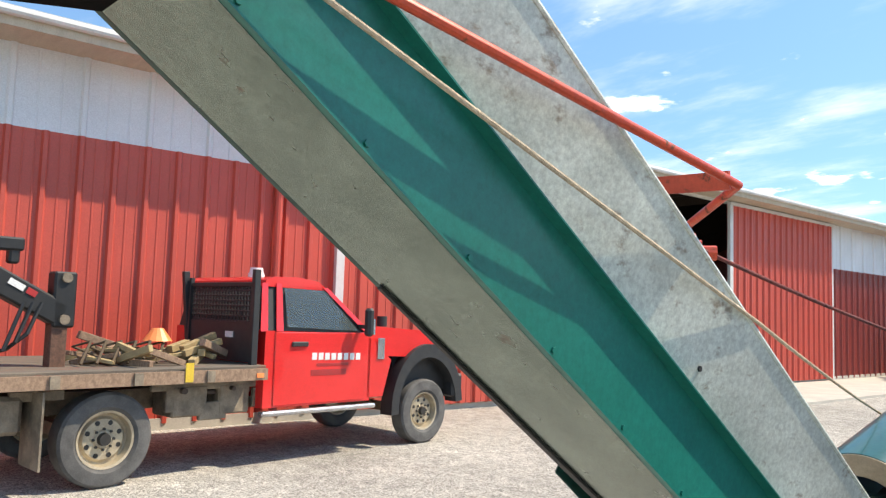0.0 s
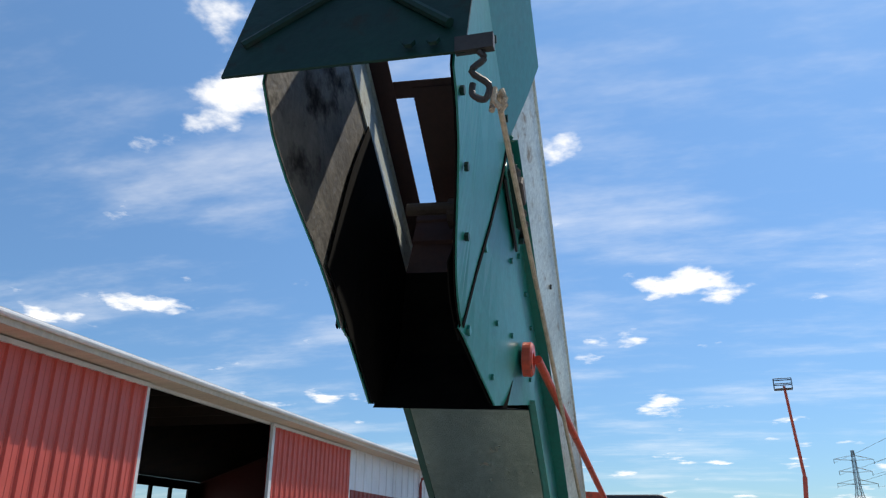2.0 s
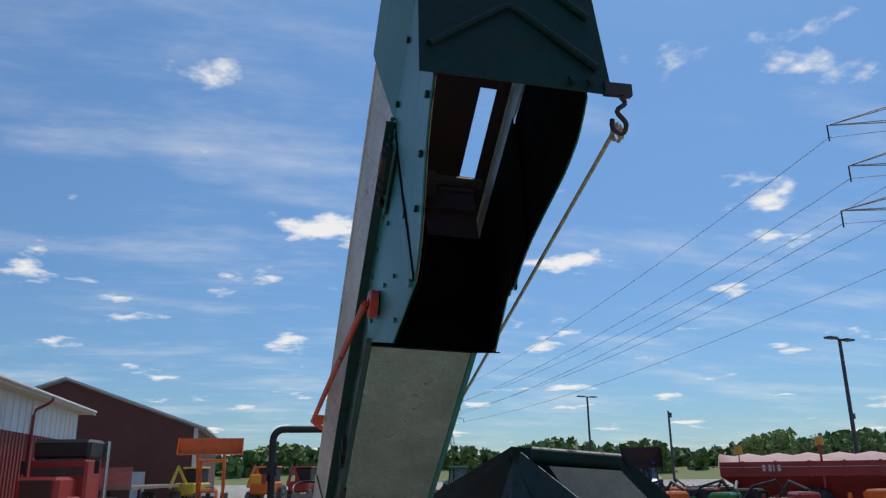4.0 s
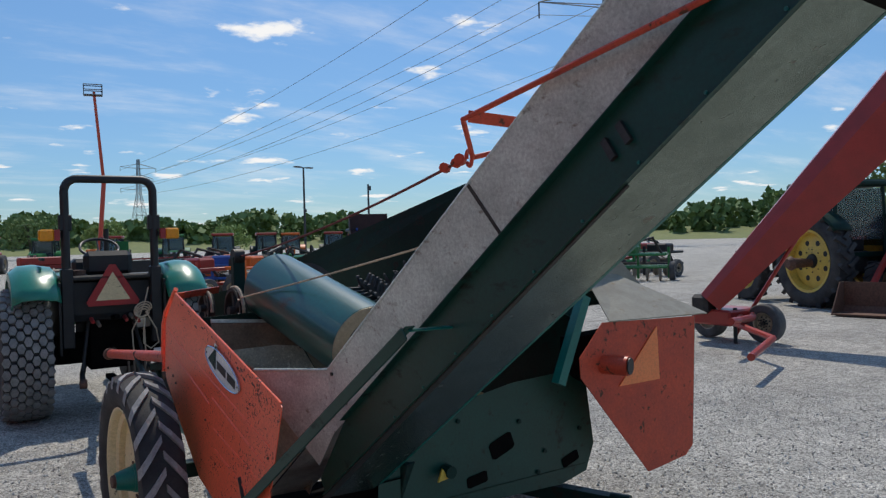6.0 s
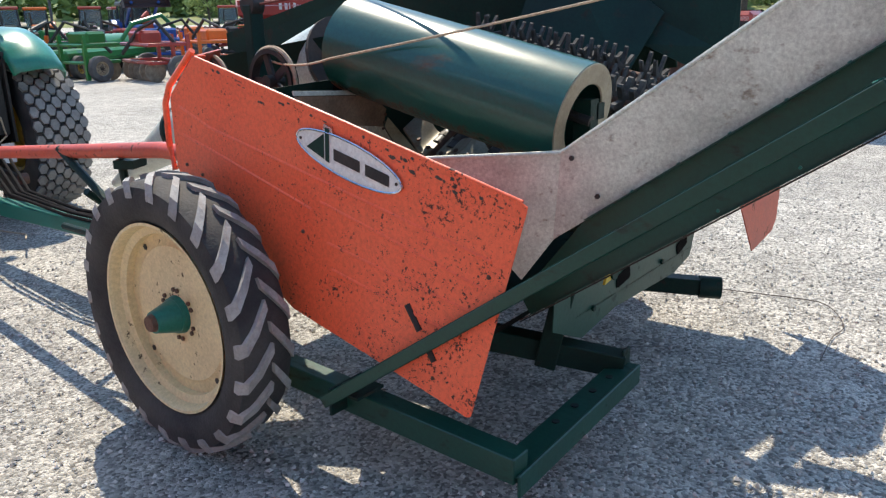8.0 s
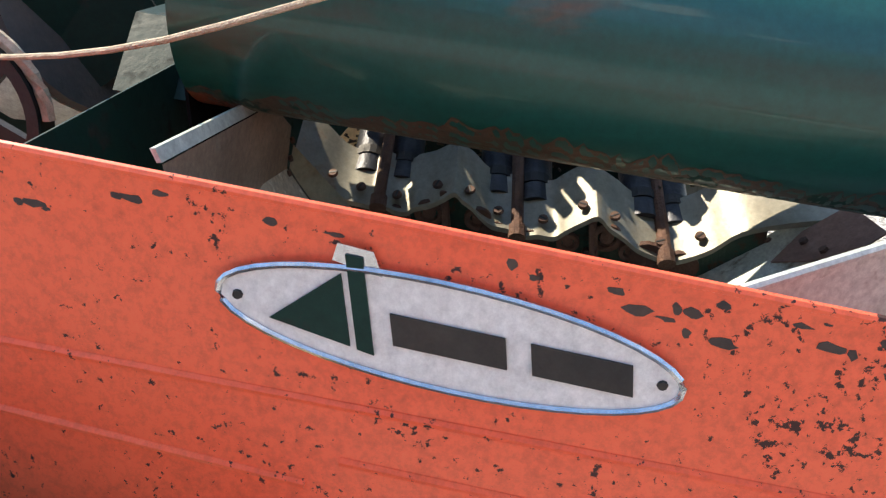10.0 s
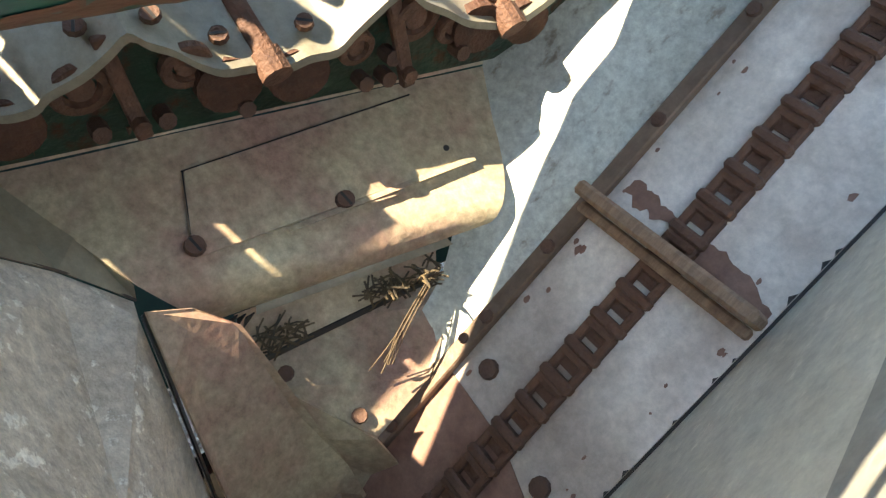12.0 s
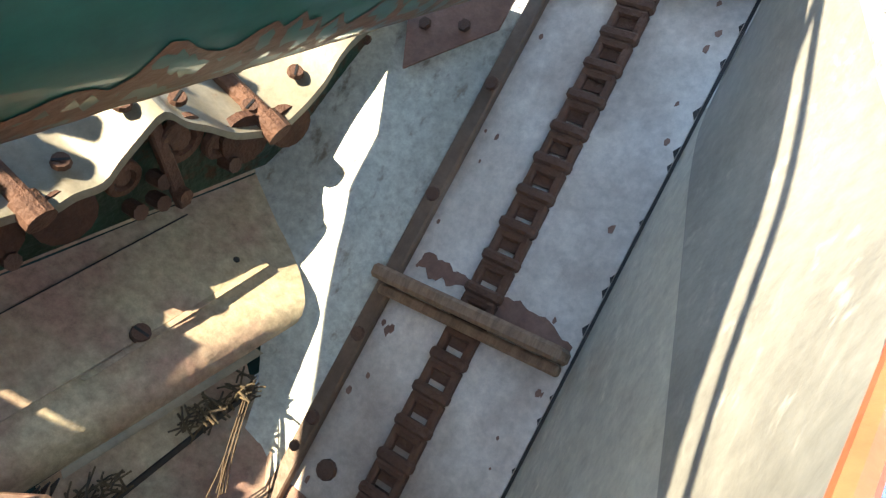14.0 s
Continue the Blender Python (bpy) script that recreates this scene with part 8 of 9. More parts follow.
    tube(bm, [m @ Vector(p) for p in ((0.28, -0.46, 1.0), (0.29, -0.47, 0.5), (0.20, -0.5, 0.18), (0.05, -0.7, 0.06), (0.2, -1.1, 0.05), (0.05, -1.5, 0.12))], 0.007, 6)
    tagged(part("cord", bm, "rope", None, "", True), "tangled pale cord hanging from the tractor's roll bar", "rope")
    k.box("tag", (0.42, -0.46, 0.58), (0.10, 0.004, 0.16), "white", None, "white paper tag")


def tractor_body(k, paint, rim, cab_mat, r=0.85, loader=False, roof=None, glass=True, s=1.0, lugs=20, disc=0.58):
    """A farm tractor with a cab, its rear axle at the origin, nose ahead."""
    for e in (-1, 1):
        k.wheel((e * 0.86 * s, 0, r), r, 0.46 * s, rim, e, disc, lugs, "tyre", "lugged rear tyre", 8, 0.55)
        k.wheel((e * 0.78 * s, 2.35 * s, r * 0.62), r * 0.62, 0.34 * s, rim, e, 0.56, 14, "tyre", "lugged front tyre", 6, 0.4)
        bm = fresh()
        rows = []
        for px, rr in ((e * 0.60 * s, r * 1.02), (e * 0.62 * s, r * 1.10), (e * 1.05 * s, r * 1.10), (e * 1.07 * s, r * 1.04)):
            rows.append([bm.verts.new((px, math.cos(radians(a)) * rr, r + math.sin(radians(a)) * rr)) for a in range(35, 151, 12)])
        for lo, hi in zip(rows, rows[1:]):
            for i in range(len(lo) - 1):
                bm.faces.new((lo[i], lo[i + 1], hi[i + 1], hi[i]))
        f = k.part("fender", bm, paint, None, "", True)
        f.modifiers.new("thickness", "SOLIDIFY").thickness = 0.02
    k.box("axle", (0, 0, r), (1.5 * s, 0.26, 0.28), "iron")
    k.box("axle", (0, 2.35 * s, r * 0.6), (1.4 * s, 0.18, 0.18), "iron")
    k.box("gearbox", (0, 0.9 * s, r * 0.95), (0.5 * s, 2.6 * s, 0.5), "iron", None, "", 0.03)
    hood = k.box("hood", (0, 1.95 * s, r + 0.42 * s), (0.66 * s, 1.75 * s, 0.62 * s), paint, None, "", 0.08)
    k.box("grille", (0, 2.84 * s, r + 0.36 * s), (0.52 * s, 0.05, 0.5 * s), "black", hood, "black grille")
    for e in (-1, 1):
        k.box("headlight", (e * 0.19 * s, 2.87 * s, r + 0.58 * s), (0.17, 0.03, 0.1), "chrome", hood)
    bm = fresh()
    cyl(bm, (0.3 * s, 1.5 * s, r + 0.7 * s), (0.3 * s, 1.5 * s, r + 1.45 * s), 0.045, n=10)
    k.part("exhaust", bm, "iron", None, "", True)
    zt = r + 1.62 * s
    for e in (-1, 1):
        for y, lean in ((-0.42 * s, 0.0), (0.42 * s, 0.0), (1.0 * s, -0.12)):
            bm = fresh()
            tube(bm, [(e * 0.66 * s, y, r + 0.15), (e * 0.66 * s, y, r + 0.75 * s), (e * 0.60 * s, y + lean, zt)], 0.045 * s, 6)
            k.part("cab_post", bm, cab_mat)
        if glass:
            bm = fresh()
            prism(bm, [(e * 0.655 * s, -0.40 * s, r + 0.3), (e * 0.655 * s, 0.98 * s, r + 0.3), (e * 0.60 * s, 0.88 * s, zt - 0.05), (e * 0.60 * s, -0.40 * s, zt - 0.05)], (0.006, 0, 0))
            k.part("side_window", bm, "glass")
    if glass:
        for y0, y1 in ((0.99 * s, 0.89 * s), (-0.43 * s, -0.43 * s)):
            bm = fresh()
            prism(bm, [(-0.62 * s, y0, r + 0.45), (0.62 * s, y0, r + 0.45), (0.57 * s, y1, zt - 0.05), (-0.57 * s, y1, zt - 0.05)], (0, 0.006, 0))
            k.part("windscreen", bm, "glass")
    top = k.box("cab_roof", (0, 0.25 * s, zt + 0.06), (1.40 * s, 1.65 * s, 0.16), roof or paint, None, "", 0.05)
    k.box("seat", (0, -0.05, r + 0.45), (0.5, 0.5, 0.55), "black", None, "", 0.05)
    k.box("cab_floor", (0, 0.25 * s, r + 0.12), (1.3 * s, 1.4 * s, 0.10), cab_mat)
    k.box("dashboard", (0, 0.85 * s, r + 0.45), (0.5 * s, 0.2, 0.6), "black")
    if loader:
        for e in (-1, 1):
            bm = fresh()
            tube(bm, [(e * 0.55 * s, 1.0 * s, r * 0.6), (e * 0.55 * s, 1.0 * s, r + 0.55 * s)], 0.07, 6)
            tube(bm, [(e * 0.55 * s, 0.95 * s, r + 0.55 * s), (e * 0.55 * s, 2.3 * s, r + 0.45 * s), (e * 0.55 * s, 3.75 * s, 0.40)], 0.07, 6)
            k.part("loader_arm", bm, paint)
            bm = fresh()
            cyl(bm, (e * 0.55 * s, 1.15 * s, r * 0.75), (e * 0.55 * s, 2.5 * s, r + 0.15), 0.035, n=8)
            k.part("loader_ram", bm, "chrome", None, "", True)
        bucket(k, (0, 3.85 * s, 0.03), 1.95 * s, 0.62, 0.7, "rust")


def bucket(k, c, w, h, d, mat, turn=0.0):
    c = Vector(c)
    prof = [(0.0, h), (0.0, 0.12), (0.12, 0.0), (d, 0.0), (d, 0.03), (0.14, 0.03), (0.03, 0.14), (0.03, h)]
    rot = Matrix.Rotation(radians(turn), 3, "X")
    bm = fresh()
    prism(bm, [c + rot @ Vector((-w / 2, y, z)) for y, z in prof], (w, 0, 0))
    b = k.part("bucket", bm, mat, None, "worn steel loader bucket")
    for e in (-1, 1):
        bm = fresh()
        prism(bm, [c + rot @ Vector((e * (w / 2 - 0.02), y, z)) for y, z in ((0.03, h), (0.03, 0.14), (0.14, 0.03), (d * 0.98, 0.03), (d * 0.35, h))], (0.02, 0, 0))
        k.part("bucket_side", bm, mat, b)
    return b


def build_near_tractors():
    k = Kit(at(16.05, 6.3, -20), "tractor", "large dark green cab tractor with yellow wheels on gravel", "tractor")
    tractor_body(k, "green_dark", "wheel_yellow", "green_dark", 1.02, roof="green_dark", lugs=22, disc=0.68)
    bm = fresh()
    cyl(bm, (-0.95, 0, 0.98), (-1.45, 0, 0.98), 0.09, 0.13, 14)
    cyl(bm, (-1.45, 0, 0.98), (-1.55, 0, 0.98), 0.16, 0.10, 14)
    k.part("axle_end", bm, "rust", None, "rusty axle end", True)
    k = Kit(at(18.3, 5.1, 99), "tractor", "red tractor with front loader and rusty bucket, parked nose out", "tractor")
    tractor_body(k, "red_paint", "rim_steel", "brown", 0.80, True, roof="brown", glass=False)
    # red auger with a wide chute, on its drawbar
    k = Kit(Matrix(), "grain_auger", "red grain auger with a wide folded chute on its drawbar", "auger")
    a, b = Vector((9.1, 4.75, 0.62)), Vector((10.75, 2.45, 3.75))
    d = (b - a).normalized()
    side = d.cross(Vector((0, 0, 1))).normalized()
    up = side.cross(d)
    bm = fresh()
    lo = [bm.verts.new(a + side * x + up * z) for x, z in ((-0.18, -0.16), (0.18, -0.16), (0.20, 0.10), (0.12, 0.20), (-0.12, 0.20), (-0.20, 0.10))]
    hi = [bm.verts.new(b + side * x + up * z) for x, z in ((-0.42, -0.45), (0.42, -0.45), (0.46, 0.2), (0.3, 0.45), (-0.3, 0.45), (-0.46, 0.2))]
    for i in range(6):
        bm.faces.new((lo[i], lo[(i + 1) % 6], hi[(i + 1) % 6], hi[i]))
    bm.faces.new(lo[::-1])
    bm.faces.new(hi)
    k.part("chute", bm, "red_paint", None, "faded red sheet-metal chute")
    for e in (-1, 1):
        k.wheel(a + Vector((0.5, 0.5 * e - 0.1, -0.32)), 0.30, 0.2, "rim_steel", e, 0.55)
    k.box("base", (9.4, 4.7, 0.40), (0.8, 0.7, 0.24), "red_paint", None, "", 0.03)
    k.box("gear_case", (9.05, 4.85, 0.60), (0.3, 0.3, 0.3), "iron", None, "", 0.05)
    bm = fresh()
    tube(bm, [(9.5, 4.5, 0.42), (8.5, 3.9, 0.40), (7.9, 2.95, 0.34), (6.6, 2.4, 0.30)], 0.045, 8)
    tube(bm, [(9.5, 4.3, 0.42), (8.9, 3.9, 0.46), (7.95, 3.6, 0.50)], 0.05, 8)
    k.part("drawbar", bm, "red_paint", None, "bent red pipe drawbar", True)
    bm = fresh()
    cyl(bm, (9.2, 4.4, 0.55), (9.2, 4.4, 0.0), 0.03, n=8)
    k.part("stand", bm, "iron")
    bm = fresh()
    cyl(bm, (10.1, 3.35, 2.4), (9.5, 4.6, 0.1), 0.03, n=8)
    k.part("prop_leg", bm, "red_paint")


def grain_cart():
    m = at(19.4, 21.7, 53)
    k = Kit(m, "grain_cart", "red grain cart with a pale tarp over its hopper", "wagon")
    L, T, B = 3.0, 2.15, 0.95
    bm = fresh()
    top = [bm.verts.new(p) for p in ((-1.3, -L, T), (1.3, -L, T), (1.3, L, T), (-1.3, L, T))]
    mid = [bm.verts.new(p) for p in ((-1.3, -L, T - 0.5), (1.3, -L, T - 0.5), (1.3, L, T - 0.5), (-1.3, L, T - 0.5))]
    low = [bm.verts.new(p) for p in ((-0.5, -1.6, B - 0.3), (0.5, -1.6, B - 0.3), (0.5, 1.6, B - 0.3), (-0.5, 1.6, B - 0.3))]
    for r0, r1 in ((top, mid), (mid, low)):
        for i in range(4):
            bm.faces.new((r0[i], r0[(i + 1) % 4], r1[(i + 1) % 4], r1[i]))
    bm.faces.new(low)
    hop = k.part("hopper", bm, "red_paint", None, "faded red hopper")
    for y in (-2.2, -1.1, 0.0, 1.1, 2.2):
        for e in (-1, 1):
            k.box("rib", (e * 1.32, y, T - 0.25), (0.06, 0.1, 0.56), "red_paint", hop)
    bm = fresh()
    rows = []
    for j in range(13):
        y = -L - 0.05 + (2 * L + 0.1) * j / 12
        rows.append([bm.verts.new((x, y, T + 0.03 + (0.30 - 0.10 * (j % 2)) * (1 - (x / 1.35) ** 2) - (0.0 if abs(x) < 1.3 else 0.22))) for x in (-1.36, -1.3, -0.8, -0.3, 0.3, 0.8, 1.3, 1.36)])
    for lo, hi in zip(rows, rows[1:]):
        for i in range(7):
            bm.faces.new((lo[i], lo[i + 1], hi[i + 1], hi[i]))
    t = k.part("tarp", bm, "tarp", None, "sun-bleached pale tarp", True)
    t.modifiers.new("thickness", "SOLIDIFY").thickness = 0.01
    for y in (-2.6, -2.45, -2.3, -2.1):
        k.box("lettering_bar", (-1.306, y + 3.6, T - 0.22), (0.006, 0.1, 0.22), "white", hop, "white bar of lettering")
    for e in (-1, 1):
        for y in (-0.1,):
            k.wheel((e * 1.05, y, 0.62), 0.62, 0.5, "rim_steel", e, 0.5, 16, "tyre")
    k.box("frame", (0, 0.4, 0.66), (0.9, 6.6, 0.16), "red_paint")
    for y in (-3.1, -0.4):
        for e in (-1, 1):
            k.box("frame_post", (e * 1.25, y, 2.0), (0.08, 0.08, 1.5), "red_paint")
        if y > -1:
            continue
    k.box("frame_rail", (0, -3.1, 2.75), (2.58, 0.08, 0.08), "red_paint")
    for p in ((-1.25, 2.3, 2.45), (-1.25, -0.4, 2.7), (0.2, -3.1, 2.9)):
        bm = fresh()
        cyl(bm, Vector(p) - Vector((0, 0, 0.35)), p, 0.02, n=6)
        st = k.part("beacon_stem", bm, "iron")
        bm = fresh()
        cyl(bm, p, Vector(p) + Vector((0, 0, 0.28)), 0.15, 0.12, 14)
        k.part("beacon", bm, "amber", st, "amber beacon", True)


def build_road_trucks():
    k = Kit(at(-7.5, 29.0, 172), "semi_truck", "red conventional semi truck with a chrome bumper", "truck")
    k.box("hood", (0, 1.2, 1.45), (1.5, 1.9, 1.0), "red_paint", None, "", 0.12)
    k.box("grille", (0, 2.17, 1.4), (1.1, 0.06, 0.9), "brown", None, "", 0.02)
    k.box("cab", (0, -0.45, 1.75), (2.1, 1.6, 1.7), "red_paint", None, "", 0.1)
    k.box("cab_roof", (0, -0.6, 2.95), (2.1, 1.7, 0.75), "black", None, "dark visor and roof", 0.12)
    bm = fresh()
    prism(bm, [(-0.95, 0.36, 2.0), (0.95, 0.36, 2.0), (0.88, 0.28, 2.62), (-0.88, 0.28, 2.62)], (0, 0.03, 0))
    k.part("windscreen", bm, "glass")
    k.box("bumper", (0, 2.35, 0.62), (2.3, 0.2, 0.42), "white", None, "bright bumper", 0.04)
    for e in (-1, 1):
        k.box("headlight", (e * 0.88, 2.1, 1.1), (0.3, 0.12, 0.2), "chrome", None, "", 0.03)
        k.box("front_fender", (e * 0.92, 1.4, 1.0), (0.45, 1.3, 0.5), "red_paint", None, "", 0.1)
        k.wheel((e * 0.98, 1.35, 0.5), 0.5, 0.28, "chrome", e, 0.55)
        for y in (-3.4, -4.7):
            k.wheel((e * 0.95, y, 0.5), 0.5, 0.5, "chrome", e, 0.55)
        bm = fresh()
        cyl(bm, (e * 1.15, -1.45, 0.9), (e * 1.15, -1.45, 3.3), 0.09, n=12)
        k.part("exhaust_stack", bm, "chrome", None, "", True)
        k.box("mirror", (e * 1.35, 0.2, 2.3), (0.2, 0.08, 0.5), "black", None, "", 0.03)
    k.box("chassis", (0, -2.6, 0.9), (0.9, 5.6, 0.3), "iron")
    k = Kit(at(-7.0, 47, 172), "flatbed_trailer", "long flatbed trailer with dark wheels", "trailer")
    k.box("deck", (0, 0, 1.35), (2.5, 13, 0.16), "truck_steel")
    for y in (-5.4, -4.1):
        for e in (-1, 1):
            k.wheel((e * 1.0, y, 0.5), 0.5, 0.5, "rim_steel", e, 0.55)
    k.box("landing_leg", (0.8, 3.5, 0.65), (0.14, 0.14, 1.3), "iron")
    k.box("landing_leg", (-0.8, 3.5, 0.65), (0.14, 0.14, 1.3), "iron")
    k.box("headboard", (0, 6.4, 1.9), (2.4, 0.1, 1.0), "chrome")
    k = Kit(at(-2.45, 36.5, 180), "tractor", "orange compact tractor with canopy and loader bucket raised high", "tractor")
    for e in (-1, 1):
        k.wheel((e * 0.62, 0, 0.55), 0.55, 0.34, "rim_steel", e, 0.55, 16, "tyre")
        k.wheel((e * 0.62, 1.6, 0.38), 0.38, 0.26, "rim_steel", e, 0.55, 12, "tyre")
        bm = fresh()
        tube(bm, [(e * 0.6, 0.7, 0.7), (e * 0.6, 0.75, 1.5), (e * 0.6, 1.2, 2.3), (e * 0.6, 1.95, 2.95)], 0.07, 6)
        k.part("loader_arm", bm, "bright_orange")
        k.box("canopy_post", (e * 0.55, -0.2, 1.8), (0.09, 0.09, 1.6), "bright_orange")
        k.box("canopy_post", (e * 0.55, 0.75, 1.8), (0.09, 0.09, 1.6), "bright_orange")
        k.box("headlight", (e * 0.2, 2.0, 1.1), (0.2, 0.05, 0.14), "chrome")
    k.box("hood", (0, 1.3, 1.05), (0.7, 1.35, 0.6), "bright_orange", None, "", 0.1)
    k.box("grille", (0, 1.99, 0.95), (0.5, 0.05, 0.4), "black")
    k.box("loader_frame", (0, 2.0, 0.62), (1.1, 0.1, 0.3), "bright_orange")
    k.box("canopy", (0, 0.3, 2.62), (1.4, 1.5, 0.1), "bright_orange", None, "", 0.03)
    k.box("gearbox", (0, 0.5, 0.6), (0.5, 1.8, 0.4), "iron")
    k.box("seat", (0, -0.1, 1.05), (0.5, 0.5, 0.6), "black", None, "", 0.05)
    bucket(k, (0, 1.9, 2.85), 2.9, 0.75, 0.8, "bright_orange")


def build_yard():
    # rows of parked tractors, nose towards the viewer, roofs in a line
    rng = random.Random(21)
    spots = [(14.6, 43, "red_paint"), (17.3, 44, "red_paint"), (19.8, 46, "bright_orange"), (22.6, 45, "red_paint"), (25.4, 47, "red_paint"), (31.0, 43, "red_paint"), (34.5, 44, "bright_orange"), (37.5, 45, "red_paint"), (11.8, 45, "jd_green"), (8.9, 47, "red_paint"), (6.0, 50, "jd_green"), (41, 41, "red_paint")]
    protos = {}
    for x, y, paint in spots:
        mm = at(x + rng.uniform(-0.3, 0.3), y + rng.uniform(-0.5, 0.5), 155 + rng.uniform(-12, 12))
        if paint not in protos:
            tint = {"red_paint": "red", "jd_green": "green", "bright_orange": "orange"}[paint]
            k = Kit(mm, "tractor", tint + " cab tractor parked in a row on the lot", "tractor", "tractors parked in the row")
            tractor_body(k, paint if paint != "red_paint" or x > 20 else "green_dark", "rim_steel", "black", 0.72, roof=paint, s=0.9, lugs=16)
            protos[paint] = k.root, mm
        else:
            root, m0 = protos[paint]
            copy_thing(root, mm @ m0.inverted() @ root.matrix_basis)
    # blue tractor with a raised brown loader bucket
    k = Kit(at(16.3, 29.5, 160), "tractor", "blue cab tractor with a brown bucket raised on its loader", "tractor")
    tractor_body(k, "blue_paint", "rim_steel", "black", 0.75, roof="black", s=0.85, lugs=16)
    for e in (-1, 1):
        bm = fresh()
        tube(bm, [(e * 0.5, 1.0, 0.6), (e * 0.5, 1.1, 1.4), (e * 0.5, 2.2, 2.0), (e * 0.5, 2.7, 2.2)], 0.06, 6)
        k.part("loader_arm", bm, "blue_paint")
    bucket(k, (0, 2.6, 2.0), 1.7, 0.85, 0.6, "brown")
    # green mower-conditioner
    k = Kit(at(11.0, 22.4, -62), "mower", "bright green mower with a long deck and round end cover", "mower")
    k.box("deck", (0, 0, 0.62), (1.1, 5.2, 0.32), "jd_green", None, "", 0.08)
    k.box("apron", (-0.55, 0, 0.40), (0.05, 5.1, 0.42), "jd_green")
    bm = fresh()
    cyl(bm, (-0.1, -0.5, 0.75), (-0.1, 1.2, 0.75), 0.42, n=24)
    k.part("drum_cover", bm, "jd_green", None, "", True)
    bm = fresh()
    tube(bm, [(0.2, 0.6, 0.9), (0.5, 0.9, 1.45), (0.9, 2.0, 1.7), (1.0, 2.6, 1.3)], 0.07, 8)
    k.part("lift_frame", bm, "jd_green", None, "", True)
    for y in (-2.2, 2.2):
        k.wheel((0.6, y, 0.32), 0.32, 0.2, "wheel_yellow", 1, 0.55)
        k.box("skid", (-0.3, y, 0.14), (0.9, 0.12, 0.28), "iron")
    k.box("beacon_panel", (0.3, 2.2, 1.35), (0.06, 0.5, 0.9), "orange_plain", None, "orange end shield", 0.05, Matrix.Rotation(radians(25), 3, "X"))
    # dark crop headers with rows of dividers
    for (x, y, turn, n), text in (((13.6, 27.6, -62, 10), "black corn header with red trim on the gravel"), ((20.5, 31.5, -58, 10), "black corn header standing on the lot"), ((27.5, 33.5, -50, 9), "dark header with pale dividers"), ((7.8, 33.5, -68, 9), "dark header with green dividers"), ((24.0, 24.5, -40, 7), "dark tillage frame beside the cart")):
        k = Kit(at(x, y, turn), "crop_header", text, "header", "headers on the lot")
        w = n * 0.62
        k.box("frame_beam", (0.25, 0, 0.95), (0.3, w, 0.22), "black")
        k.box("back_sheet", (0.35, 0, 0.62), (0.04, w, 0.66), "black")
        k.box("trim_strip", (0.05, 0, 1.12), (0.1, w, 0.07), "red_paint", None, "red trim strip")
        for j in range(n):
            y0 = -w / 2 + (j + 0.5) * w / n
            bm = fresh()
            prism(bm, [(0.2, y0 - 0.2, 0.85), (0.2, y0 + 0.2, 0.85), (-0.9, y0 + 0.03, 0.22), (-0.9, y0 - 0.03, 0.22)], (0, 0, -0.1))
            k.part("divider", bm, "black" if j % 2 else "iron")
            bm = fresh()
            cyl(bm, (0.1, y0 + 0.3, 0.95), (-0.25, y0 + 0.3, 1.18), 0.03, n=6)
            k.part("arm", bm, "iron")
        for e in (-1, 1):
            k.box("stand", (0.3, e * w * 0.4, 0.3), (0.1, 0.1, 0.6), "iron")
    # red and orange implements between the rows
    for x, y, turn, mat, text in ((15.8, 22.0, 30, "red_paint", "red disc mower folded on the gravel"), (8.3, 25.8, 60, "red_paint", "red seed drill with a pale box"), (21.5, 27.8, 10, "bright_orange", "orange implement with a roller"), (4.2, 40.0, 20, "red_paint", "red hay rake folded on the lot"), (26.5, 21.0, 75, "red_paint", "red tedder on the gravel"), (33.5, 15.0, 80, "red_paint", "low red implement on the far gravel"), (38.0, 11.0, 85, "black", "black header far off on the gravel")):
        k = Kit(at(x, y, turn), "implement", text, "implement")
        k.box("frame_beam", (0, 0, 0.75), (2.6, 0.16, 0.16), mat)
        k.box("hopper_box", (0, 0.2, 1.05), (2.2, 0.45, 0.42), mat, None, "", 0.05)
        bm = fresh()
        cyl(bm, (-1.25, -0.35, 0.4), (1.25, -0.35, 0.4), 0.24, n=16)
        k.part("roller", bm, "bright_orange" if mat == "bright_orange" else "iron", None, "", True)
        for j in range(7):
            bm = fresh()
            tube(bm, [(-1.1 + 0.36 * j, 0.1, 0.75), (-1.1 + 0.36 * j, -0.25, 0.55), (-1.1 + 0.36 * j, -0.15, 0.08)], 0.025, 6)
            k.part("tine", bm, "iron")
        for e in (-1, 1):
            k.wheel((e * 1.2, 0.5, 0.36), 0.36, 0.22, "rim_steel", e, 0.55)
        bm = fresh()
        tube(bm, [(0, 0.2, 0.7), (0, 1.6, 0.55)], 0.06, 8)
        k.part("drawbar", bm, mat)
    # a closer, denser row of folded implements
    rng = random.Random(5)
    base = {}
    for j in range(26):
        az = 17.5 + 1.35 * j + rng.uniform(-0.4, 0.4)
        d = (24 + 3.5 * (j % 3) + rng.uniform(-1, 1)) * (1.0 if az < 42 else 1.15)
        mat = ("red_paint", "black", "jd_green", "iron", "bright_orange", "blue_paint")[(j * 5 + j // 3) % 6]
        mm = at(d * math.sin(radians(az)) - 1.5, d * math.cos(radians(az)) - 2, rng.uniform(0, 360))
        if mat in base:
            root, m0 = base[mat]
            copy_thing(root, mm @ m0.inverted() @ root.matrix_basis)
            continue
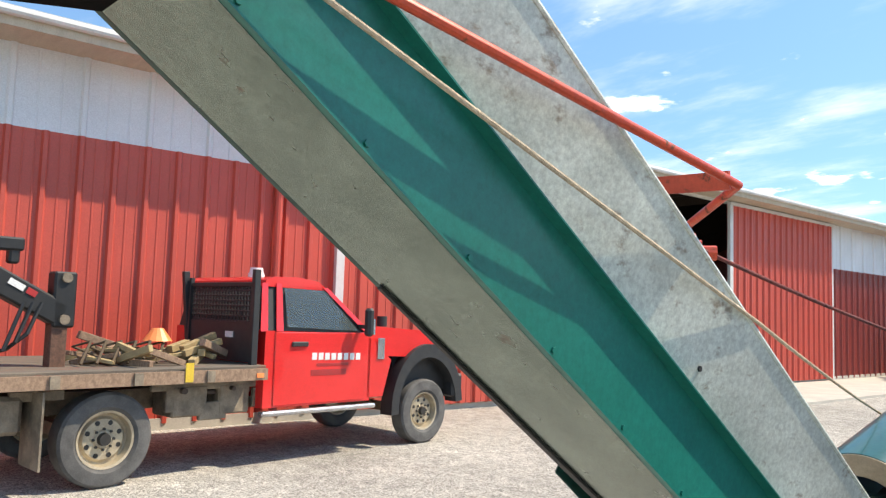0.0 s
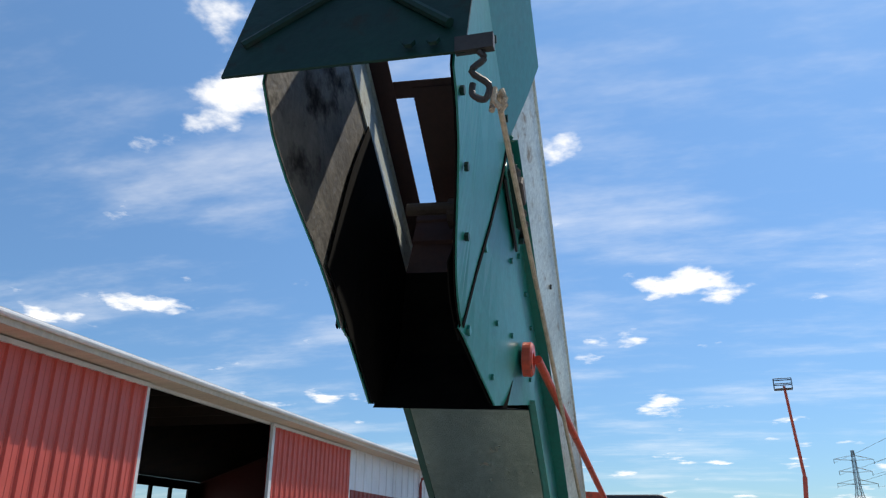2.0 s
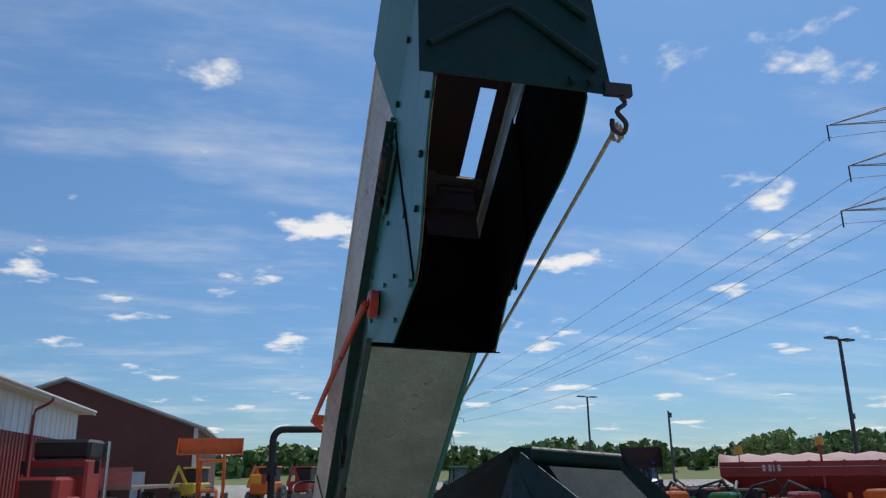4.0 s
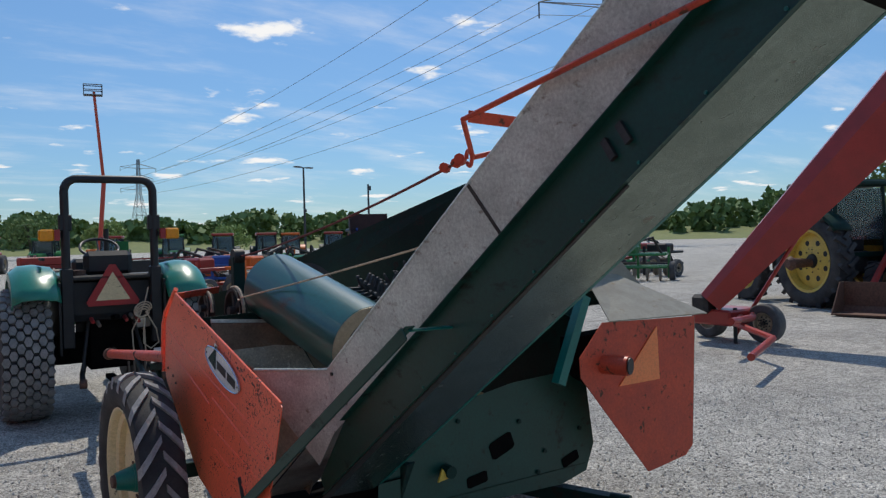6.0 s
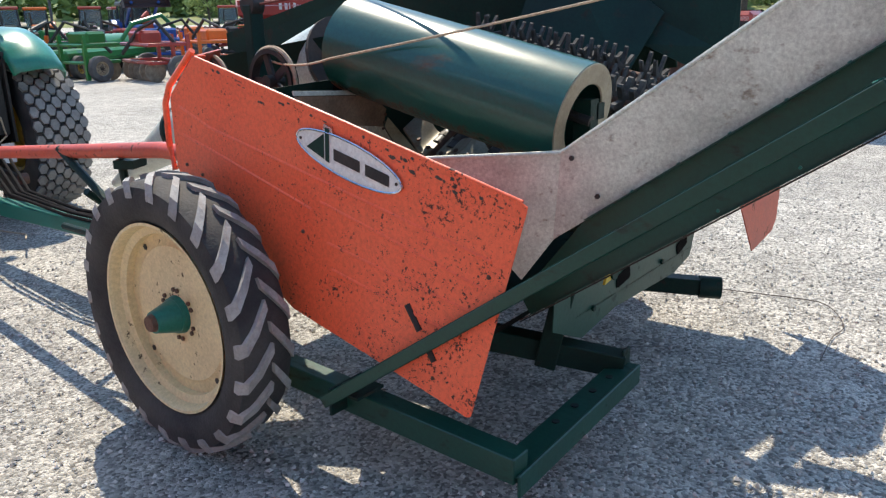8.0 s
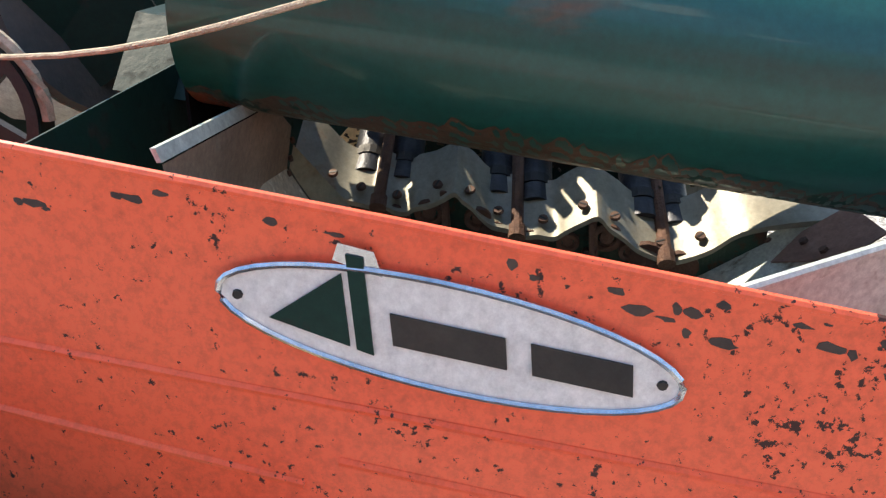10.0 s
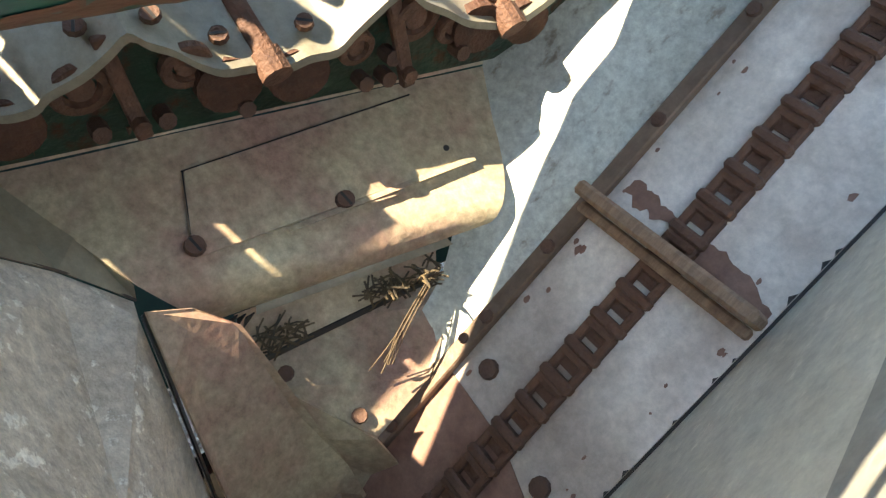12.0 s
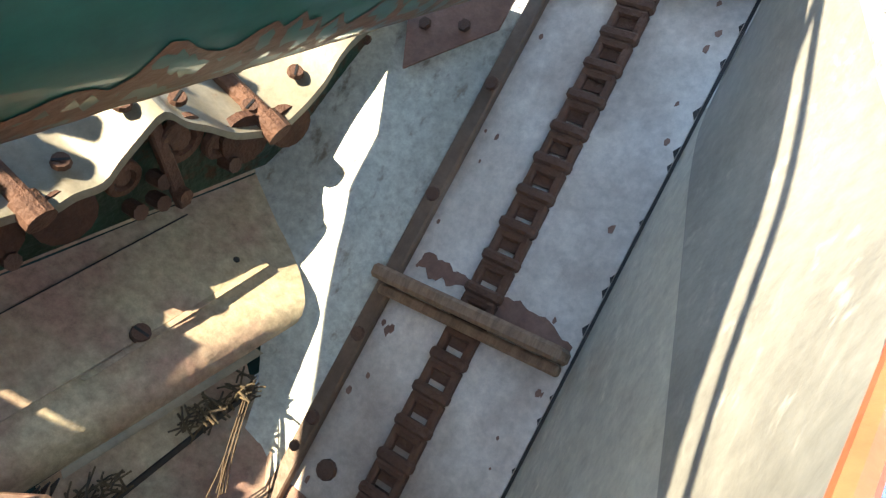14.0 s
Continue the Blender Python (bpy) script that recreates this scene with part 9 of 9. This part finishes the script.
        tint = {"red_paint": "red", "black": "black", "jd_green": "green", "iron": "dark grey", "bright_orange": "orange", "blue_paint": "blue"}[mat]
        k = Kit(mm, "implement", tint + " farm implement standing in a crowded row", "implement", "implements in the crowded row")
        base[mat] = k.root, mm
        bm = fresh()
        for z in (0.5, 0.95):
            tube(bm, [(-1.1, -0.5, z), (1.1, -0.5, z), (1.1, 0.5, z), (-1.1, 0.5, z)], 0.05, 6, True)
        k.part("frame", bm, mat)
        for x in (-1.1, 0.0, 1.1):
            k.box("upright", (x, -0.5, 0.62), (0.09, 0.09, 1.15), mat)
        k.box("box_cover", (0.35, 0.1, 1.12), (0.9, 0.6, 0.34), mat, None, "", 0.06)
        bm = fresh()
        tube(bm, [(-0.9, -0.3, 0.9), (-0.6, 0.1, 1.55), (0.1, 0.3, 1.35), (0.5, 0.7, 0.7)], 0.05, 6)
        k.part("hitch_arm", bm, "iron")
        for x in (-0.9, -0.45, 0.0, 0.45, 0.9):
            bm = fresh()
            cyl(bm, (x, 0.35, 0.27), (x + 0.05, 0.35, 0.27), 0.27, n=16)
            k.part("disc", bm, "truck_steel")
        for e in (-1, 1):
            k.wheel((e * 1.25, -0.2, 0.34), 0.34, 0.2, "rim_steel", e, 0.55)
    # orange and yellow machines beside the far barn
    for x, y, mat, text in ((0.2, 52, "bright_orange", "orange machine parked in front of the trees"), (-4.6, 52, "yellow", "yellow backhoe beside the barn"), (2.8, 56, "red_paint", "red implement parked in front of the trees")):
        k = Kit(at(x, y, 160), "parked_machine", text, "machine")
        k.box("body", (0, 0, 1.1), (1.4, 2.6, 0.8), mat, None, "", 0.1)
        k.box("cab", (0, -0.5, 1.9), (1.2, 1.2, 1.0), "black", None, "dark cab", 0.08)
        k.box("cab_roof", (0, -0.5, 2.45), (1.35, 1.35, 0.12), mat, None, "", 0.04)
        for e in (-1, 1):
            k.wheel((e * 0.8, -0.8, 0.65), 0.65, 0.4, "rim_steel", e, 0.55)
            k.wheel((e * 0.8, 1.0, 0.45), 0.45, 0.3, "rim_steel", e, 0.55)
        bm = fresh()
        tube(bm, [(0, 0.8, 1.3), (0.2, 1.8, 2.5), (0.3, 2.6, 1.2)], 0.12, 6)
        k.part("boom", bm, mat)


def lamp_post(x, y, h, arms=1.0):
    k = Kit(at(x, y, 20), "street_lamp", "dark steel lot lamp with twin flat heads", "lamp", "lot lamps")
    bm = fresh()
    cyl(bm, (0, 0, 0), (0, 0, h), 0.10, 0.07, 12)
    p = k.part("pole", bm, "pole", None, "", True)
    bm = fresh()
    cyl(bm, (0, 0, 0), (0, 0, 0.8), 0.28, 0.28, 16)
    k.part("footing", bm, "galv_old", None, "concrete footing", True)
    if arms:
        k.box("arm", (0, 0, h), (0.9 * arms, 0.06, 0.06), "pole", p)
        for e in (-1, 1):
            k.box("lamp_head", (e * 0.62 * arms, 0, h + 0.02), (0.62, 0.34, 0.09), "pole", p, "", 0.02)
    k.box("bracket", (0.1, 0, h * 0.55), (0.16, 0.16, 0.22), "pole", p)


def pylon(x, y, h, turn, w=None):
    """A lattice transmission tower: four legs, bracing and three pairs of cross-arms."""
    k = Kit(at(x, y, turn), "transmission_tower", "grey lattice transmission tower", "tower", "towers of the power line")
    w = w or h * 0.11
    t = 0.05 + h * 0.0014

    def half(z):
        return w * (1 - 0.80 * min(1, z / (h * 0.62))) if z < h * 0.62 else w * 0.20 * (1 - 0.5 * (z - h * 0.62) / (h * 0.38))

    for sx in (-1, 1):
        for sy in (-1, 1):
            bm = fresh()
            tube(bm, [(sx * half(z), sy * half(z), z) for z in (0, h * 0.3, h * 0.62, h)], t, 4)
            k.part("leg", bm, "lattice")
    levels = [h * f for f in (0.0, 0.14, 0.27, 0.38, 0.47, 0.55, 0.62, 0.68, 0.74, 0.80, 0.86, 0.92, 1.0)]
    for a, b in zip(levels, levels[1:]):
        bm = fresh()
        p, q = half(a), half(b)
        for s in (-1, 1):
            for u, v in ((-1, 1), (1, -1)):
                cyl(bm, (u * p, s * p, a), (v * q, s * q, b), t * 0.6, n=4)
                cyl(bm, (s * p, u * p, a), (s * q, v * q, b), t * 0.6, n=4)
            cyl(bm, (-q, s * q, b), (q, s * q, b), t * 0.6, n=4)
            cyl(bm, (s * q, -q, b), (s * q, q, b), t * 0.6, n=4)
        k.part("bracing", bm, "lattice")
    for f, L in ((0.66, 0.20), (0.78, 0.165), (0.90, 0.20)):
        for s in (-1, 1):
            bm = fresh()
            z = h * f
            for e in (-1, 1):
                cyl(bm, (s * half(z), e * half(z), z), (s * h * L, 0, z + h * 0.01), t * 0.7, n=4)
                cyl(bm, (s * half(z), e * half(z), z + h * 0.05), (s * h * L, 0, z + h * 0.01), t * 0.7, n=4)
            arm = k.part("cross_arm", bm, "lattice")
            bm = fresh()
            cyl(bm, (s * h * L, 0, z + h * 0.01), (s * h * L, 0, z - h * 0.035), t * 0.9, n=6)
            k.part("insulator", bm, "iron", arm)


def wires(a, b, sag, r):
    bm = fresh()
    a, b = Vector(a), Vector(b)
    tube(bm, [a.lerp(b, i / 24) - Vector((0, 0, sag * 4 * (i / 24) * (1 - i / 24))) for i in range(25)], r, 5)
    tagged(part("power_line", bm, "lattice"), "thin grey power line hung between towers", "cable", "power lines")


def polar(az, d, z=0.0):
    return Vector((d * math.sin(radians(az)), d * math.cos(radians(az)), z))


def build_distance():
    lamp_post(24.0, 52.5, 7.4)
    lamp_post(24.25, 25.0, 7.3)
    lamp_post(46.0, 39.0, 6.0)
    k = Kit(at(74, 132, 0), "utility_pole", "tall dark utility pole behind the lot", "pole")
    bm = fresh()
    cyl(bm, (0, 0, 0), (0, 0, 12.7), 0.24, 0.18, 10)
    p = k.part("pole", bm, "pole", None, "", True)
    k.box("transformer", (0.3, 0, 11.9), (0.5, 0.4, 0.9), "pole", p)
    t1, t2 = polar(13.1, 330), polar(47.3, 128)
    pylon(t1.x, t1.y, 36, 10)
    pylon(t2.x - 1.5, t2.y - 2.5, 58, -28, 4.2)
    d = (Vector((t2.x - 1.5, t2.y - 2.5, 0)) - t1)
    c, s = math.cos(radians(10)), math.sin(radians(10))
    c2, s2 = math.cos(radians(-28)), math.sin(radians(-28))
    for f, L in ((0.66, 0.20), (0.78, 0.165), (0.90, 0.20)):
        for e in (-1, 1):
            a = t1 + Vector((c * e * 36 * L, s * e * 36 * L, 36 * (f - 0.025)))
            b = Vector((t2.x - 1.5 + c2 * e * 58 * L, t2.y - 2.5 + s2 * e * 58 * L, 58 * (f - 0.025)))
            wires(a, b, 4.0, 0.05)
            wires(b, b + Vector((140, -120, 4)), 5.0, 0.05)
    # boom lift
    k = Kit(at(17.0, 96.0, -10), "boom_lift", "orange boom lift with its platform raised high", "lift")
    k.box("base", (0, 0, 0.9), (2.4, 4.2, 0.9), "bright_orange", None, "", 0.1)
    for e in (-1, 1):
        for y in (-1.4, 1.4):
            k.wheel((e * 1.15, y, 0.5), 0.5, 0.35, "rim_steel", e, 0.5)
    bm = fresh()
    cyl(bm, (0.3, 0, 1.2), (1.0, 0.5, 9.5), 0.26, n=8)
    k.part("boom", bm, "orange_plain")
    bm = fresh()
    cyl(bm, (1.0, 0.5, 9.3), (0.2, 0.0, 20.0), 0.20, 0.16, 8)
    k.part("boom", bm, "orange_plain")
    bm = fresh()
    for z in (19.6, 20.2, 20.8):
        tube(bm, [(-0.9, -0.5, z), (1.1, -0.5, z), (1.1, 0.5, z), (-0.9, 0.5, z)], 0.06, 5, True)
    for x, y in ((-0.9, -0.5), (1.1, -0.5), (1.1, 0.5), (-0.9, 0.5)):
        cyl(bm, (x, y, 19.6), (x, y, 20.8), 0.06, n=5)
    box(bm, (0.1, 0, 19.6), (2.0, 1.0, 0.1))
    k.part("platform", bm, "pole")


def leaf_cloud(bm, rng, centre, radius, n, leaf, squash=0.8):
    """Small tilted leaf clumps scattered through a lobe."""
    for _ in range(n):
        v = Vector((rng.gauss(0, 1), rng.gauss(0, 1), rng.gauss(0, 1))).normalized() * radius * rng.uniform(0.55, 1.05)
        v.z *= squash
        p = centre + v
        a, b = Vector((rng.gauss(0, 1), rng.gauss(0, 1), rng.gauss(0, 1))).normalized(), Vector((rng.gauss(0, 1), rng.gauss(0, 1), rng.gauss(0, 1))).normalized()
        s = leaf * rng.uniform(0.6, 1.3)
        x, y = a * s, (a.cross(b)).normalized() * s * 0.7
        bm.faces.new([bm.verts.new(p + q) for q in (x, y * 0.9 + x * 0.1, -x, -y + x * 0.15)])


def tree(x, y, h, wide, mat, seed, leaf=0.3, n=1400):
    rng = random.Random(seed)
    root = thing("tree", "leafy broad-crowned tree at the edge of the lot", "tree", (x, y, 0), "trees round the lot")
    bm = fresh()
    tube(bm, [(x, y, 0), (x + 0.1, y, h * 0.3), (x - 0.1, y + 0.1, h * 0.55), (x, y, h * 0.8)], h * 0.022, 8)
    lobes = []
    for j in range(9):
        a = j * 2.4 + rng.uniform(-0.4, 0.4)
        p = Vector((x + math.cos(a) * wide * rng.uniform(0.15, 0.34), y + math.sin(a) * wide * rng.uniform(0.15, 0.34), h * (0.40 + 0.055 * j)))
        lobes.append((p, wide * rng.uniform(0.17, 0.27)))
        tube(bm, [(x, y, h * (0.25 + 0.04 * j)), (Vector((x, y, p.z - h * 0.06)) + p) / 2, p], h * 0.008, 6)
    part("trunk", bm, "bark", root)
    bm = fresh()
    for p, rad in lobes:
        leaf_cloud(bm, rng, p, rad, n // 9, leaf)
    part("crown", bm, mat, root)


def build_trees():
    # far wooded ridge: many crowns of leaf clumps in one belt
    rng = random.Random(77)
    verts, faces = [], []
    for a in np.arange(-8.0, 118.0, 0.62):
        for row in range(2):
            az = a + rng.uniform(-0.3, 0.3)
            d = 205 + 40 * row + rng.uniform(-12, 12)
            top = (7.2 + 1.3 * math.sin(az * 0.35) + 1.0 * math.sin(az * 0.93 + 1)) + 2.4 * row + rng.uniform(-0.8, 0.8)
            if az > 58:
                top += 3.0
            for j in range(95):
                u, hgt = rng.gauss(0, 1.5), rng.random() ** 0.7
                sp = 1 - 0.55 * hgt
                p = polar(az, d + rng.uniform(-2, 2)) + Vector((u * sp, rng.gauss(0, 1.5) * sp, hgt * top))
                s = rng.uniform(0.7, 1.5)
                q = Vector((rng.gauss(0, 1), rng.gauss(0, 1), rng.gauss(0, 1))).normalized() * s
                w = q.cross(Vector((rng.gauss(0, 1), rng.gauss(0, 1), rng.gauss(0, 1)))).normalized() * s * 0.8
                i = len(verts)
                verts += [p + q, p + w, p - q, p - w]
                faces.append((i, i + 1, i + 2, i + 3))
    me = bpy.data.meshes.new("far_woods")
    me.from_pydata(verts, [], faces)
    me.materials.append(M["foliage"])
    tagged(new("far_woods", me), "belt of green woods beyond the lot", "woods", kind="stuff")
    bm = fresh()
    inner = [bm.verts.new(polar(a, 175, 0.02)) for a in range(-10, 121, 5)]
    crest = [bm.verts.new(polar(a, 215, 3.2)) for a in range(-10, 121, 5)]
    outer = [bm.verts.new(polar(a, 330, 4.5)) for a in range(-10, 121, 5)]
    for lo, hi in ((inner, crest), (crest, outer)):
        for i in range(len(lo) - 1):
            bm.faces.new((lo[i], lo[i + 1], hi[i + 1], hi[i]))
    tagged(part("grass_bank", bm, "grass"), "grassy bank below the far woods", "grass", kind="structure")
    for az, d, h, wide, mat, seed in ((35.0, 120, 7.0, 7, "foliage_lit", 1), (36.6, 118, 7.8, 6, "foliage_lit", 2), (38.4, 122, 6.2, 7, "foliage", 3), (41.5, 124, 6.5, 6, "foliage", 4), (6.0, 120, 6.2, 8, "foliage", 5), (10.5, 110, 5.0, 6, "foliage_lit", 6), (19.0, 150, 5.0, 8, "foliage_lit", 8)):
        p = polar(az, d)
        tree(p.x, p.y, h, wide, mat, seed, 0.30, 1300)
    tree(40.0, 12.5, 7.6, 7.5, "foliage", 11, 0.16, 4200)
    tree(46.0, 17.5, 8.2, 8.0, "foliage", 12, 0.18, 3200)
    tree(52.0, 7.0, 8.0, 8.0, "foliage", 13, 0.2, 2800)


build_tow_tractor()
build_near_tractors()
grain_cart()
build_road_trucks()
build_yard()
build_distance()
build_trees()
